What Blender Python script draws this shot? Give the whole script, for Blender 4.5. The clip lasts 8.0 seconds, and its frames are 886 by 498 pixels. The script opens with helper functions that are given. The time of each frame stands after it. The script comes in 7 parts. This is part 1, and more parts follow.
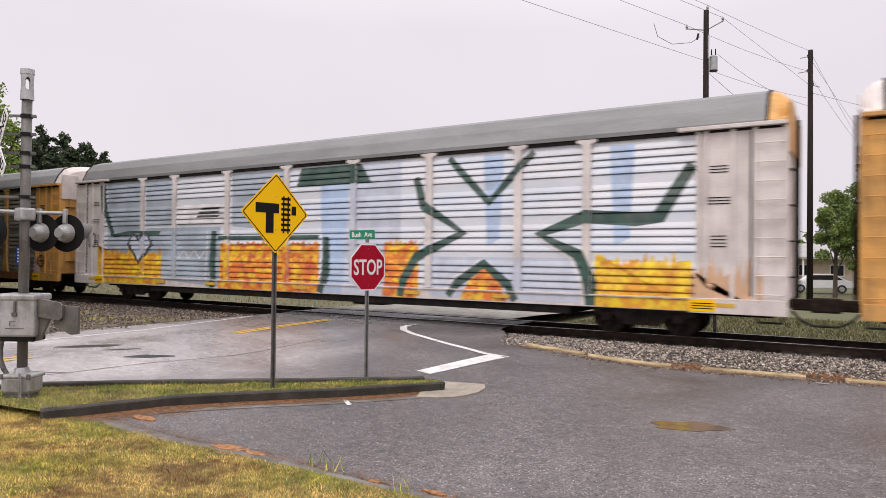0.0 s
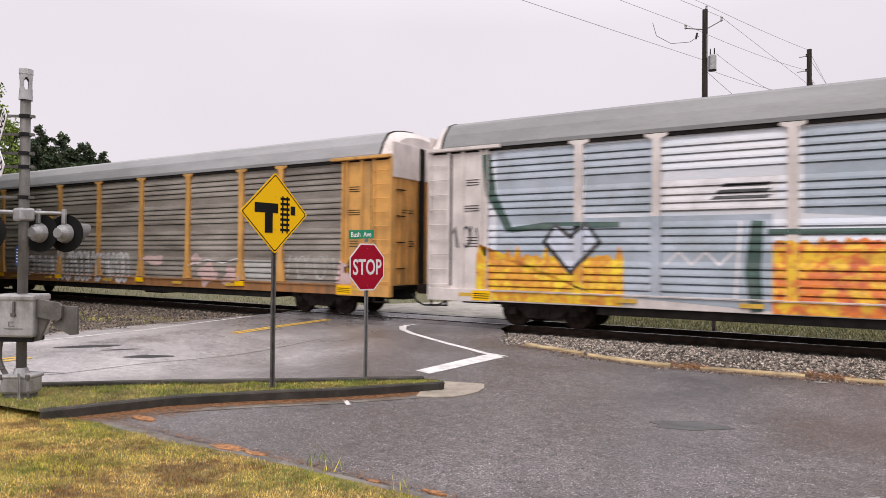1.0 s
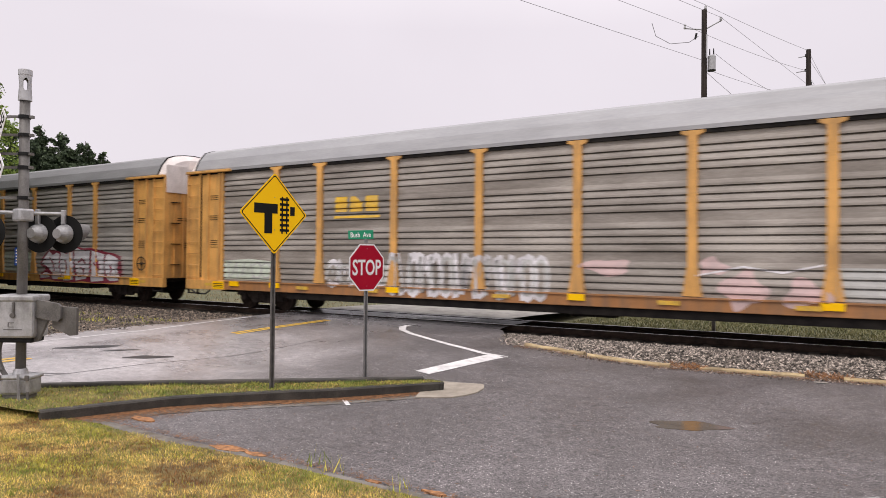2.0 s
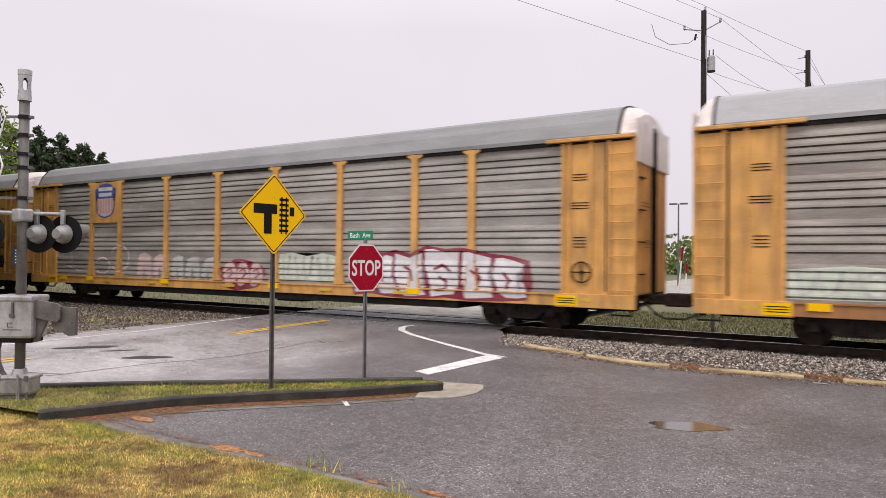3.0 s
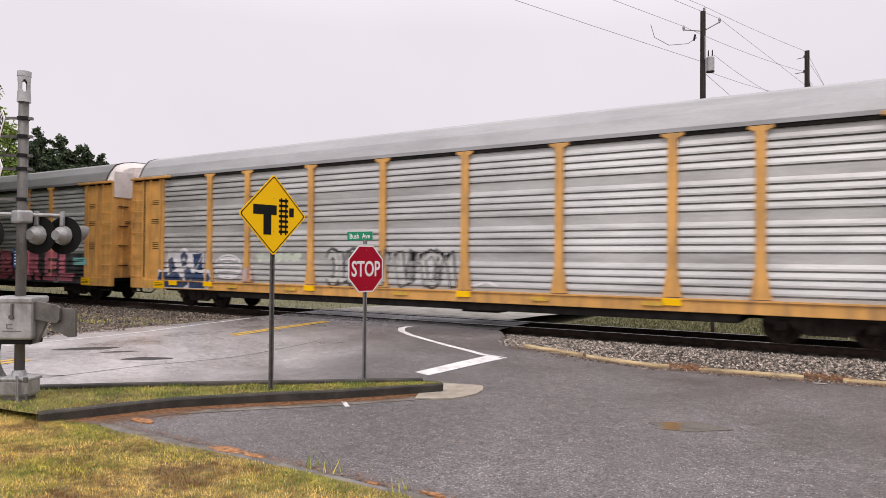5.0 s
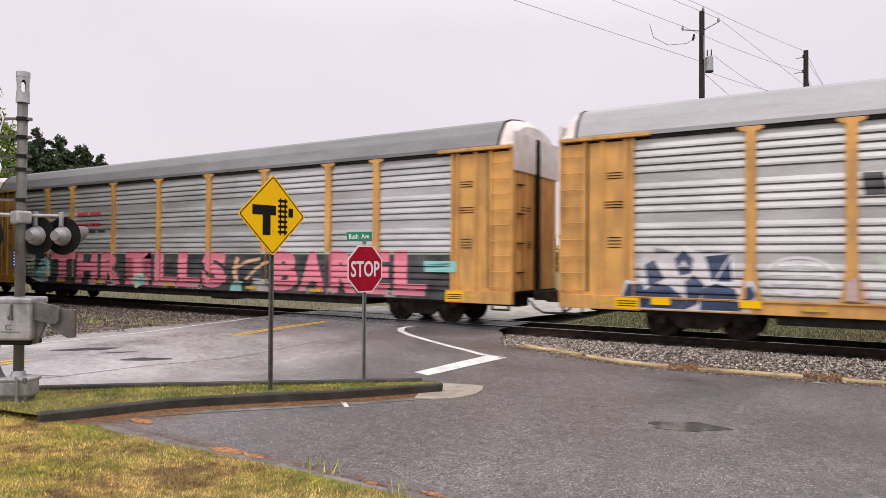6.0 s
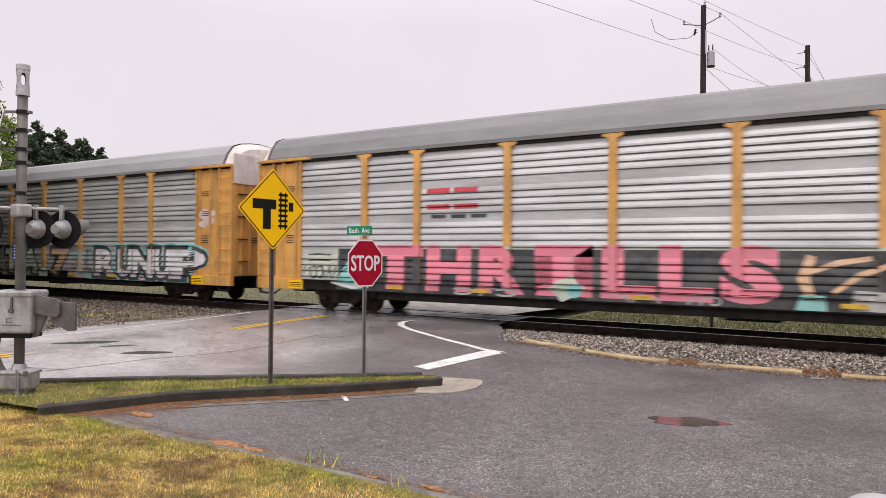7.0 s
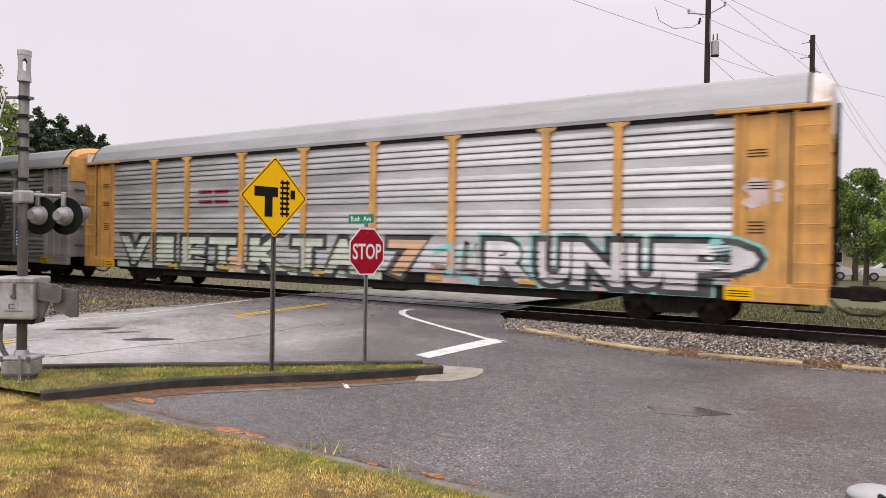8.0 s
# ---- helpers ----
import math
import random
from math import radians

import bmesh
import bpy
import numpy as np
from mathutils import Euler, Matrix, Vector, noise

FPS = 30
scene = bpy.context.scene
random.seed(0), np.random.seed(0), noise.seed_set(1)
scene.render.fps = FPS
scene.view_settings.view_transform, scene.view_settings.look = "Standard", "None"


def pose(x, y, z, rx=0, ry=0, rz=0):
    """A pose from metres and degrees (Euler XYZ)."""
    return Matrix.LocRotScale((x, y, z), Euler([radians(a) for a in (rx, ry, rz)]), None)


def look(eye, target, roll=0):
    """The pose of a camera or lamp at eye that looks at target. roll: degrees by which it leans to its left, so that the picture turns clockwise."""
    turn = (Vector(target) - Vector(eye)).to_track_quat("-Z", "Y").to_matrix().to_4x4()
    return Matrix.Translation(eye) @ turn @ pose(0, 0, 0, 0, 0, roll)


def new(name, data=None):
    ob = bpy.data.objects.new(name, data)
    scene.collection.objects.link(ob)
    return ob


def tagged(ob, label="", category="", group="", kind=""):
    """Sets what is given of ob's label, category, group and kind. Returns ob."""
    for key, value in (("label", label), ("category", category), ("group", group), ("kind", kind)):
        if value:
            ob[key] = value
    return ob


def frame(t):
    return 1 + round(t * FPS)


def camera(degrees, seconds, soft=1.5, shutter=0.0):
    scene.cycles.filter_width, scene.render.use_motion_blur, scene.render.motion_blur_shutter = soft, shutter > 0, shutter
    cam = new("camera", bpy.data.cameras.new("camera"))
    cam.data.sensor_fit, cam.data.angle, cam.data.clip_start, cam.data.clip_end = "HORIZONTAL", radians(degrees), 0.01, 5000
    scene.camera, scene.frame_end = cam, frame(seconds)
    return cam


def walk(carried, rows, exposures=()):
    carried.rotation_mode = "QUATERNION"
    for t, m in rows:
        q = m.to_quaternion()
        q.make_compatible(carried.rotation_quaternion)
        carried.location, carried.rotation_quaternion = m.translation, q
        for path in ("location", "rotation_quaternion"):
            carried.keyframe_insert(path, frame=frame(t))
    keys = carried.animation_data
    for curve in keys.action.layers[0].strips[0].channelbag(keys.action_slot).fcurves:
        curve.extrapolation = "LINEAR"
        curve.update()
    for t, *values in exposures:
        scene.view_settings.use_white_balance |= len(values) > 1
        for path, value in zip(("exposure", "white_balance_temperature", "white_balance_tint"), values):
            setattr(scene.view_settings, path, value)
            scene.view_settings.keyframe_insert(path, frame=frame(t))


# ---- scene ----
# X runs along the track, Y across it away from the viewer, Z up from the rail heads.
LONG, PITCH, SPEED, FRONT = 27.15, 28.5, 17.913, -1.302
TRACK, HALF = 18.03, 1.6
EYE = (0.0, 0.0, 1.866)


def aim(turn, tilt, roll):
    return pose(*EYE, 90 + tilt, 0, turn) @ pose(0, 0, 0, 0, 0, roll)


cam = camera(66.46, 8.0, soft=0.8, shutter=0.20)
TURNS = [
    (0, 31.566, 0.748, 0.60), (0.5, 31.541, 0.722, 0.53), (1, 31.499, 0.725, 0.52), (1.5, 31.478, 0.744, 0.46),
    (3, 31.418, 0.801, 0.53), (3.5, 31.416, 0.836, 0.50), (4, 31.416, 0.842, 0.49), (4.5, 31.413, 0.848, 0.48),
    (6, 31.328, 0.870, 0.36), (6.5, 31.320, 0.710, 0.37), (7, 31.344, 0.402, 0.53), (7.5, 31.415, -0.084, 0.66),
    (8, 31.464, -0.548, 0.88)]
walk(cam, [(t, aim(a, b, c)) for t, a, b, c in TURNS], [(0, 0.08, 6600, 14), (8, 0.08, 6600, 14)])

# ---- sky and light ----
world = bpy.data.worlds.new("overcast")
scene.world = world
world.use_nodes = True
wt = world.node_tree
wt.nodes.clear()
w_out = wt.nodes.new("ShaderNodeOutputWorld")
w_bg = wt.nodes.new("ShaderNodeBackground")
w_sky = wt.nodes.new("ShaderNodeTexSky")
w_sky.sky_type, w_sky.sun_disc = "NISHITA", False
w_sky.sun_elevation, w_sky.sun_rotation = radians(55), radians(200)
w_sky.dust_density = 6.0
w_co = wt.nodes.new("ShaderNodeTexCoord")
w_sep = wt.nodes.new("ShaderNodeSeparateXYZ")
w_ramp = wt.nodes.new("ShaderNodeValToRGB")
w_ramp.color_ramp.elements[0].position, w_ramp.color_ramp.elements[0].color = 0.0, (0.74, 0.71, 0.755, 1)
w_ramp.color_ramp.elements[1].position, w_ramp.color_ramp.elements[1].color = 1.0, (1.75, 1.72, 1.74, 1)
w_mid = w_ramp.color_ramp.elements.new(0.32)
w_mid.color = (0.77, 0.735, 0.785, 1)
w_noise = wt.nodes.new("ShaderNodeTexNoise")
w_noise.inputs["Scale"].default_value, w_noise.inputs["Detail"].default_value = 2.2, 5.0
w_map = wt.nodes.new("ShaderNodeMapRange")
w_map.inputs["To Min"].default_value, w_map.inputs["To Max"].default_value = 0.92, 1.08
w_mul = wt.nodes.new("ShaderNodeVectorMath")
w_mul.operation = "SCALE"
w_mix = wt.nodes.new("ShaderNodeMix")
w_mix.data_type, w_mix.blend_type = "RGBA", "ADD"
w_mix.inputs[0].default_value = 0.006
wt.links.new(w_co.outputs["Generated"], w_sep.inputs[0])
wt.links.new(w_sep.outputs["Z"], w_ramp.inputs[0])
wt.links.new(w_co.outputs["Generated"], w_noise.inputs["Vector"])
wt.links.new(w_noise.outputs["Fac"], w_map.inputs["Value"])
wt.links.new(w_ramp.outputs["Color"], w_mul.inputs[0])
wt.links.new(w_map.outputs["Result"], w_mul.inputs["Scale"])
wt.links.new(w_mul.outputs[0], w_mix.inputs[6])
wt.links.new(w_sky.outputs[0], w_mix.inputs[7])
wt.links.new(w_mix.outputs[2], w_bg.inputs["Color"])
wt.links.new(w_bg.outputs[0], w_out.inputs["Surface"])
w_bg.inputs["Strength"].default_value = 1.0
sun = new("sun", bpy.data.lights.new("sun", "SUN"))
sun.data.energy, sun.data.angle, sun.data.color = 1.1, radians(30), (1.0, 0.97, 0.93)
sun.matrix_world = look((0, -30, 60), (-4, 8, 0))


# ---- materials ----
def nodes_of(m):
    m.use_nodes = True
    return m.node_tree, m.node_tree.nodes["Principled BSDF"]


def mat(name, c1, c2=None, rough=0.6, metal=0.0, scale=3.0, fine=60.0, bump=0.0, stretch=(1, 1, 1), dirt=None,
        dirt_amount=0.5, dirt_scale=1.2, dirt_stretch=(1, 1, 1), rough_var=0.12, random_tint=0.0, spec=0.5, island=0.0, lo=0.58, hi=0.92):
    """Two-scale surface: broad blotches from c1 to c2, a fine grain, stains of a third colour, relief."""
    m = bpy.data.materials.new(name)
    nt, bs = nodes_of(m)
    n, l = nt.nodes, nt.links
    co = n.new("ShaderNodeTexCoord")
    mp = n.new("ShaderNodeMapping")
    mp.inputs["Scale"].default_value = stretch
    l.new(co.outputs["Object"], mp.inputs["Vector"])
    broad = n.new("ShaderNodeTexNoise")
    broad.inputs["Scale"].default_value, broad.inputs["Detail"].default_value = scale, 6.0
    grain = n.new("ShaderNodeTexNoise")
    grain.inputs["Scale"].default_value, grain.inputs["Detail"].default_value = fine, 3.0
    l.new(mp.outputs[0], broad.inputs["Vector"])
    l.new(mp.outputs[0], grain.inputs["Vector"])
    add = n.new("ShaderNodeMath")
    add.operation = "MULTIPLY_ADD"
    l.new(grain.outputs["Fac"], add.inputs[0])
    add.inputs[1].default_value = 0.5
    l.new(broad.outputs["Fac"], add.inputs[2])
    rng = n.new("ShaderNodeMapRange")
    rng.inputs["From Min"].default_value, rng.inputs["From Max"].default_value = lo, hi
    l.new(add.outputs[0], rng.inputs["Value"])
    mix = n.new("ShaderNodeMix")
    mix.data_type = "RGBA"
    c2 = c2 or tuple(0.8 * v for v in c1)
    mix.inputs[6].default_value, mix.inputs[7].default_value = (*c1, 1), (*c2, 1)
    l.new(rng.outputs[0], mix.inputs[0])
    col = mix.outputs[2]
    if dirt:
        mp2 = n.new("ShaderNodeMapping")
        mp2.inputs["Scale"].default_value = dirt_stretch
        l.new(co.outputs["Object"], mp2.inputs["Vector"])
        st = n.new("ShaderNodeTexNoise")
        st.inputs["Scale"].default_value, st.inputs["Detail"].default_value = dirt_scale, 8.0
        st.inputs["Roughness"].default_value = 0.65
        l.new(mp2.outputs[0], st.inputs["Vector"])
        r2 = n.new("ShaderNodeMapRange")
        r2.inputs["From Min"].default_value, r2.inputs["From Max"].default_value = 0.45, 0.68
        r2.inputs["To Max"].default_value = dirt_amount
        l.new(st.outputs["Fac"], r2.inputs["Value"])
        m2 = n.new("ShaderNodeMix")
        m2.data_type = "RGBA"
        m2.inputs[7].default_value = (*dirt, 1)
        l.new(r2.outputs[0], m2.inputs[0])
        l.new(col, m2.inputs[6])
        col = m2.outputs[2]
    if random_tint or island:
        src = n.new("ShaderNodeNewGeometry") if island else n.new("ShaderNodeObjectInfo")
        amount = island or random_tint
        r3 = n.new("ShaderNodeMapRange")
        r3.inputs["To Min"].default_value, r3.inputs["To Max"].default_value = 1 - amount, 1 + amount
        l.new(src.outputs["Random Per Island" if island else "Random"], r3.inputs["Value"])
        sc = n.new("ShaderNodeVectorMath")
        sc.operation = "SCALE"
        l.new(col, sc.inputs[0])
        l.new(r3.outputs[0], sc.inputs["Scale"])
        col = sc.outputs[0]
    l.new(col, bs.inputs["Base Color"])
    rr = n.new("ShaderNodeMapRange")
    rr.inputs["To Min"].default_value, rr.inputs["To Max"].default_value = max(0.02, rough - rough_var), min(1, rough + rough_var)
    l.new(broad.outputs["Fac"], rr.inputs["Value"])
    l.new(rr.outputs[0], bs.inputs["Roughness"])
    bs.inputs["Metallic"].default_value = metal
    bs.inputs["Specular IOR Level"].default_value = spec
    if bump:
        b = n.new("ShaderNodeBump")
        b.inputs["Strength"].default_value, b.inputs["Distance"].default_value = min(1, bump * 20), bump
        l.new(add.outputs[0], b.inputs["Height"])
        l.new(b.outputs[0], bs.inputs["Normal"])
    return m


def glow(name, colour, strength):
    m = bpy.data.materials.new(name)
    nt, bs = nodes_of(m)
    bs.inputs["Base Color"].default_value = (*colour, 1)
    bs.inputs["Emission Color"].default_value = (*colour, 1)
    bs.inputs["Emission Strength"].default_value = strength
    return m


M = dict(
    tar=mat("tar_patch", (0.015, 0.015, 0.016), rough=0.35, scale=3, spec=0.3),
    concrete=mat("concrete", (0.30, 0.28, 0.25), (0.42, 0.40, 0.36), 0.8, scale=4, fine=70, bump=0.004, dirt=(0.12, 0.11, 0.09), dirt_amount=0.7),
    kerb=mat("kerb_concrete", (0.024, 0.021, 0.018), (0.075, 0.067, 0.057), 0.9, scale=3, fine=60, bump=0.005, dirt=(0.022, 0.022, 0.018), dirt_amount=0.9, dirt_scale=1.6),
    old_concrete=mat("old_concrete", (0.10, 0.095, 0.085), (0.22, 0.20, 0.18), 0.85, scale=4, fine=60, bump=0.004, dirt=(0.09, 0.06, 0.03), dirt_amount=0.8, dirt_scale=2.5),
    apron=mat("tan_concrete", (0.27, 0.235, 0.19), (0.40, 0.355, 0.295), 0.8, scale=4, fine=70, bump=0.004, dirt=(0.16, 0.13, 0.10), dirt_amount=0.45),
    soil=mat("soil", (0.10, 0.07, 0.028), (0.22, 0.16, 0.055), 0.95, scale=2, fine=30, bump=0.02, dirt=(0.15, 0.17, 0.025), dirt_amount=0.8, dirt_scale=1.0),
    far_grass=mat("far_grass", (0.075, 0.085, 0.035), (0.12, 0.112, 0.052), 0.95, scale=0.4, fine=9, bump=0.03, dirt=(0.17, 0.145, 0.078), dirt_amount=0.6, dirt_scale=0.15),
    gravel=mat("gravel_bed", (0.035, 0.028, 0.024), (0.13, 0.11, 0.092), 0.95, scale=8, fine=45, bump=0.02, dirt=(0.06, 0.05, 0.04), dirt_amount=0.6),
    verge_stone=mat("verge_stone", (0.03, 0.023, 0.018), (0.25, 0.20, 0.155), 0.9, scale=9, fine=50, bump=0.003, island=0.85),
    stone=mat("ballast_stone", (0.028, 0.023, 0.019), (0.41, 0.352, 0.30), 0.85, scale=13, fine=50, bump=0.003, island=0.85),
    white_paint=mat("road_paint_white", (0.62, 0.60, 0.60), (0.78, 0.76, 0.75), 0.6, scale=3, fine=40, bump=0.001, dirt=(0.3, 0.29, 0.29), dirt_amount=0.5, dirt_scale=5),
    yellow_paint=mat("road_paint_yellow", (0.62, 0.36, 0.03), (0.72, 0.45, 0.06), 0.6, scale=3, fine=40, dirt=(0.2, 0.16, 0.08), dirt_amount=0.6, dirt_scale=6),
    timber=mat("yellowed_timber", (0.36, 0.26, 0.13), (0.54, 0.42, 0.24), 0.85, scale=3, fine=30, bump=0.006, stretch=(0.3, 3, 3), dirt=(0.12, 0.09, 0.06), dirt_amount=0.8, dirt_scale=2.0),
    old_tie=mat("creosoted_tie", (0.03, 0.026, 0.022), (0.06, 0.05, 0.042), 0.9, scale=4, fine=30, bump=0.006, spec=0.15),
    rail=mat("rusty_rail", (0.022, 0.015, 0.012), (0.05, 0.033, 0.025), 0.8, scale=5, fine=60, spec=0.15),
    rail_head=mat("polished_rail_head", (0.55, 0.55, 0.56), rough=0.25, metal=1.0, scale=4),
    leaf_litter=mat("pine_straw", (0.12, 0.055, 0.025), (0.36, 0.17, 0.07), 0.9, scale=14, fine=60, bump=0.02, island=0.4),
    steel_post=mat("galvanised_post", (0.22, 0.22, 0.22), (0.33, 0.33, 0.33), 0.5, metal=0.6, scale=6, fine=60),
    dark_post=mat("weathered_steel_post", (0.10, 0.095, 0.09), (0.19, 0.18, 0.17), 0.6, metal=0.4, scale=6, fine=60),
    sign_yellow=mat("sign_yellow", (0.98, 0.55, 0.0), (0.98, 0.58, 0.0), 0.5, scale=2, fine=30, rough_var=0.05, spec=0.2),
    sign_red=mat("sign_red", (0.34, 0.0, 0.018), (0.38, 0.002, 0.022), 0.5, scale=2, fine=30, rough_var=0.05, spec=0.2),
    sign_green=mat("sign_green", (0.0, 0.22, 0.11), (0.0, 0.26, 0.13), 0.4, scale=2),
    sign_blue=mat("sign_blue", (0.01, 0.07, 0.32), rough=0.4),
    sign_white=mat("sign_white", (0.80, 0.79, 0.80), (0.86, 0.85, 0.86), 0.4, scale=4, dirt=(0.5, 0.48, 0.46), dirt_amount=0.3),
    sign_black=mat("sign_black", (0.010, 0.010, 0.010), rough=0.7, spec=0.15),
    aluminium=mat("aluminium_casting", (0.38, 0.38, 0.38), (0.52, 0.52, 0.53), 0.45, metal=0.55, scale=6, fine=40, dirt=(0.13, 0.12, 0.11), dirt_amount=0.7, dirt_scale=3, dirt_stretch=(1, 1, 0.5)),
    mast=mat("mast_grey", (0.120, 0.112, 0.104), (0.185, 0.177, 0.169), 0.55, metal=0.4, scale=5, fine=50, dirt=(0.10, 0.09, 0.08), dirt_amount=0.6, dirt_scale=3, dirt_stretch=(3, 3, 0.5)),
    black=mat("black_enamel", (0.008, 0.008, 0.009), (0.02, 0.02, 0.02), 0.6, scale=5, spec=0.2),
    rubber=mat("black_rubber", (0.02, 0.02, 0.02), (0.035, 0.033, 0.03), 0.75, scale=8),
    red_glow=glow("lit_red_lens", (1.0, 0.03, 0.02), 2.2),
    red_lens=mat("red_lens", (0.25, 0.01, 0.01), rough=0.2),
    pole_wood=mat("pole_wood", (0.016, 0.013, 0.012), (0.04, 0.032, 0.028), 0.9, scale=5, fine=40, bump=0.005, stretch=(3, 3, 0.2), spec=0.1),
    wire=mat("wire", (0.13, 0.13, 0.135), rough=0.6),
    transformer=mat("transformer_grey", (0.36, 0.36, 0.37), (0.44, 0.44, 0.45), 0.5, scale=4),
    bark=mat("bark", (0.05, 0.04, 0.03), (0.11, 0.09, 0.07), 0.95, scale=6, fine=30, bump=0.02, stretch=(3, 3, 0.5)),
    leaf_bright=mat("spring_leaves", (0.13, 0.21, 0.03), (0.28, 0.36, 0.07), 0.7, scale=0.8, fine=10, island=0.4),
    leaf_mid=mat("green_leaves", (0.06, 0.11, 0.025), (0.17, 0.23, 0.05), 0.7, scale=0.8, fine=10, island=0.45),
    leaf_park=mat("park_leaves", (0.085, 0.145, 0.032), (0.22, 0.29, 0.07), 0.7, scale=0.8, fine=10, island=0.45),
    leaf_dark=mat("conifer_needles", (0.034, 0.056, 0.030), (0.095, 0.130, 0.062), 0.8, scale=0.8, fine=10, island=0.4),
    grass_green=mat("grass_green", (0.15, 0.21, 0.025), (0.58, 0.51, 0.085), 0.85, scale=2.6, fine=12, island=0.55, lo=0.66, hi=0.84),
    island_green=mat("island_grass_green", (0.11, 0.17, 0.025), (0.42, 0.42, 0.09), 0.85, scale=2.6, fine=12, island=0.6, lo=0.62, hi=0.9),
    field_green=mat("field_green", (0.075, 0.085, 0.032), (0.20, 0.18, 0.08), 0.9, scale=2.6, fine=12, island=0.5),
    field_pale=mat("field_pale", (0.16, 0.12, 0.06), (0.36, 0.31, 0.17), 0.9, scale=2.2, fine=12, island=0.5),
    grass_dry=mat("grass_dry", (0.24, 0.115, 0.04), (0.84, 0.60, 0.20), 0.9, scale=2.2, fine=12, island=0.55, lo=0.66, hi=0.84),
    house_wall=mat("pale_siding", (0.52, 0.42, 0.31), (0.60, 0.50, 0.38), 0.8, scale=2),
    house_roof=mat("roof_sheet", (0.30, 0.29, 0.29), (0.4, 0.39, 0.38), 0.7, scale=2),
    window_glass=mat("dark_window", (0.02, 0.022, 0.025), rough=0.12),
    car_white=mat("white_car_paint", (0.75, 0.75, 0.76), (0.78, 0.78, 0.79), 0.25, scale=2, rough_var=0.05),
    car_glass=mat("car_glass", (0.02, 0.022, 0.025), rough=0.1),
)


def aggregate(name, tar, grit, fleck, rough, density):
    """Asphalt: dark binder, stones of many greys, a few pale flecks, damp blotches."""
    m = bpy.data.materials.new(name)
    nt, bs = nodes_of(m)
    n, l = nt.nodes, nt.links
    co = n.new("ShaderNodeTexCoord")
    cells = n.new("ShaderNodeTexVoronoi")
    cells.inputs["Scale"].default_value = 74
    l.new(co.outputs["Object"], cells.inputs["Vector"])
    sep = n.new("ShaderNodeSeparateColor")
    l.new(cells.outputs["Color"], sep.inputs[0])
    shade = n.new("ShaderNodeMapRange")
    shade.inputs["From Min"].default_value, shade.inputs["From Max"].default_value = 0.0, 1.0
    l.new(sep.outputs[0], shade.inputs["Value"])
    m1 = n.new("ShaderNodeMix")
    m1.data_type = "RGBA"
    m1.inputs[6].default_value, m1.inputs[7].default_value = (*tar, 1), (*grit, 1)
    l.new(shade.outputs[0], m1.inputs[0])
    pick = n.new("ShaderNodeMath")
    pick.operation = "GREATER_THAN"
    pick.inputs[1].default_value = 1 - density
    l.new(sep.outputs[1], pick.inputs[0])
    core = n.new("ShaderNodeMath")
    core.operation = "LESS_THAN"
    core.inputs[1].default_value = 0.42
    l.new(cells.outputs["Distance"], core.inputs[0])
    both = n.new("ShaderNodeMath")
    both.operation = "MULTIPLY"
    l.new(pick.outputs[0], both.inputs[0])
    l.new(core.outputs[0], both.inputs[1])
    m2 = n.new("ShaderNodeMix")
    m2.data_type = "RGBA"
    m2.inputs[7].default_value = (*fleck, 1)
    l.new(both.outputs[0], m2.inputs[0])
    l.new(m1.outputs[2], m2.inputs[6])
    broad = n.new("ShaderNodeTexNoise")
    broad.inputs["Scale"].default_value, broad.inputs["Detail"].default_value = 0.55, 7.0
    broad.inputs["Roughness"].default_value = 0.6
    l.new(co.outputs["Object"], broad.inputs["Vector"])
    worn = n.new("ShaderNodeMapRange")
    worn.inputs["From Min"].default_value, worn.inputs["From Max"].default_value = 0.3, 0.7
    worn.inputs["To Min"].default_value, worn.inputs["To Max"].default_value = 0.72, 1.28
    l.new(broad.outputs["Fac"], worn.inputs["Value"])
    sc = n.new("ShaderNodeVectorMath")
    sc.operation = "SCALE"
    # crossing road's wet sheen put into a paler colour, fading raggedly into the dark side road
    split = n.new("ShaderNodeSeparateXYZ")
    l.new(co.outputs["Object"], split.inputs[0])
    ragged_x = n.new("ShaderNodeMath")
    ragged_x.operation = "MULTIPLY_ADD"
    l.new(broad.outputs["Fac"], ragged_x.inputs[0])
    ragged_x.inputs[1].default_value = -1.6
    l.new(split.outputs["X"], ragged_x.inputs[2])
    wet_sheen = n.new("ShaderNodeMapRange")
    wet_sheen.interpolation_type = "SMOOTHSTEP"
    wet_sheen.inputs["From Min"].default_value, wet_sheen.inputs["From Max"].default_value = -12.6, -8.6
    wet_sheen.inputs["To Min"].default_value, wet_sheen.inputs["To Max"].default_value = 1.0, 0.0
    l.new(ragged_x.outputs[0], wet_sheen.inputs["Value"])
    pale = n.new("ShaderNodeMix")
    pale.data_type = "RGBA"
    pale.inputs[7].default_value = (0.40, 0.375, 0.378, 1)
    amount = n.new("ShaderNodeMath")
    amount.operation = "MULTIPLY"
    amount.inputs[1].default_value = 0.8
    near_rails = n.new("ShaderNodeMapRange")
    near_rails.interpolation_type = "SMOOTHSTEP"
    near_rails.inputs["From Min"].default_value, near_rails.inputs["From Max"].default_value = 9.5, 14.5
    near_rails.inputs["To Min"].default_value, near_rails.inputs["To Max"].default_value = 1.0, 0.25
    l.new(split.outputs["Y"], near_rails.inputs["Value"])
    both2 = n.new("ShaderNodeMath")
    both2.operation = "MULTIPLY"
    l.new(wet_sheen.outputs[0], both2.inputs[0])
    l.new(near_rails.outputs[0], both2.inputs[1])
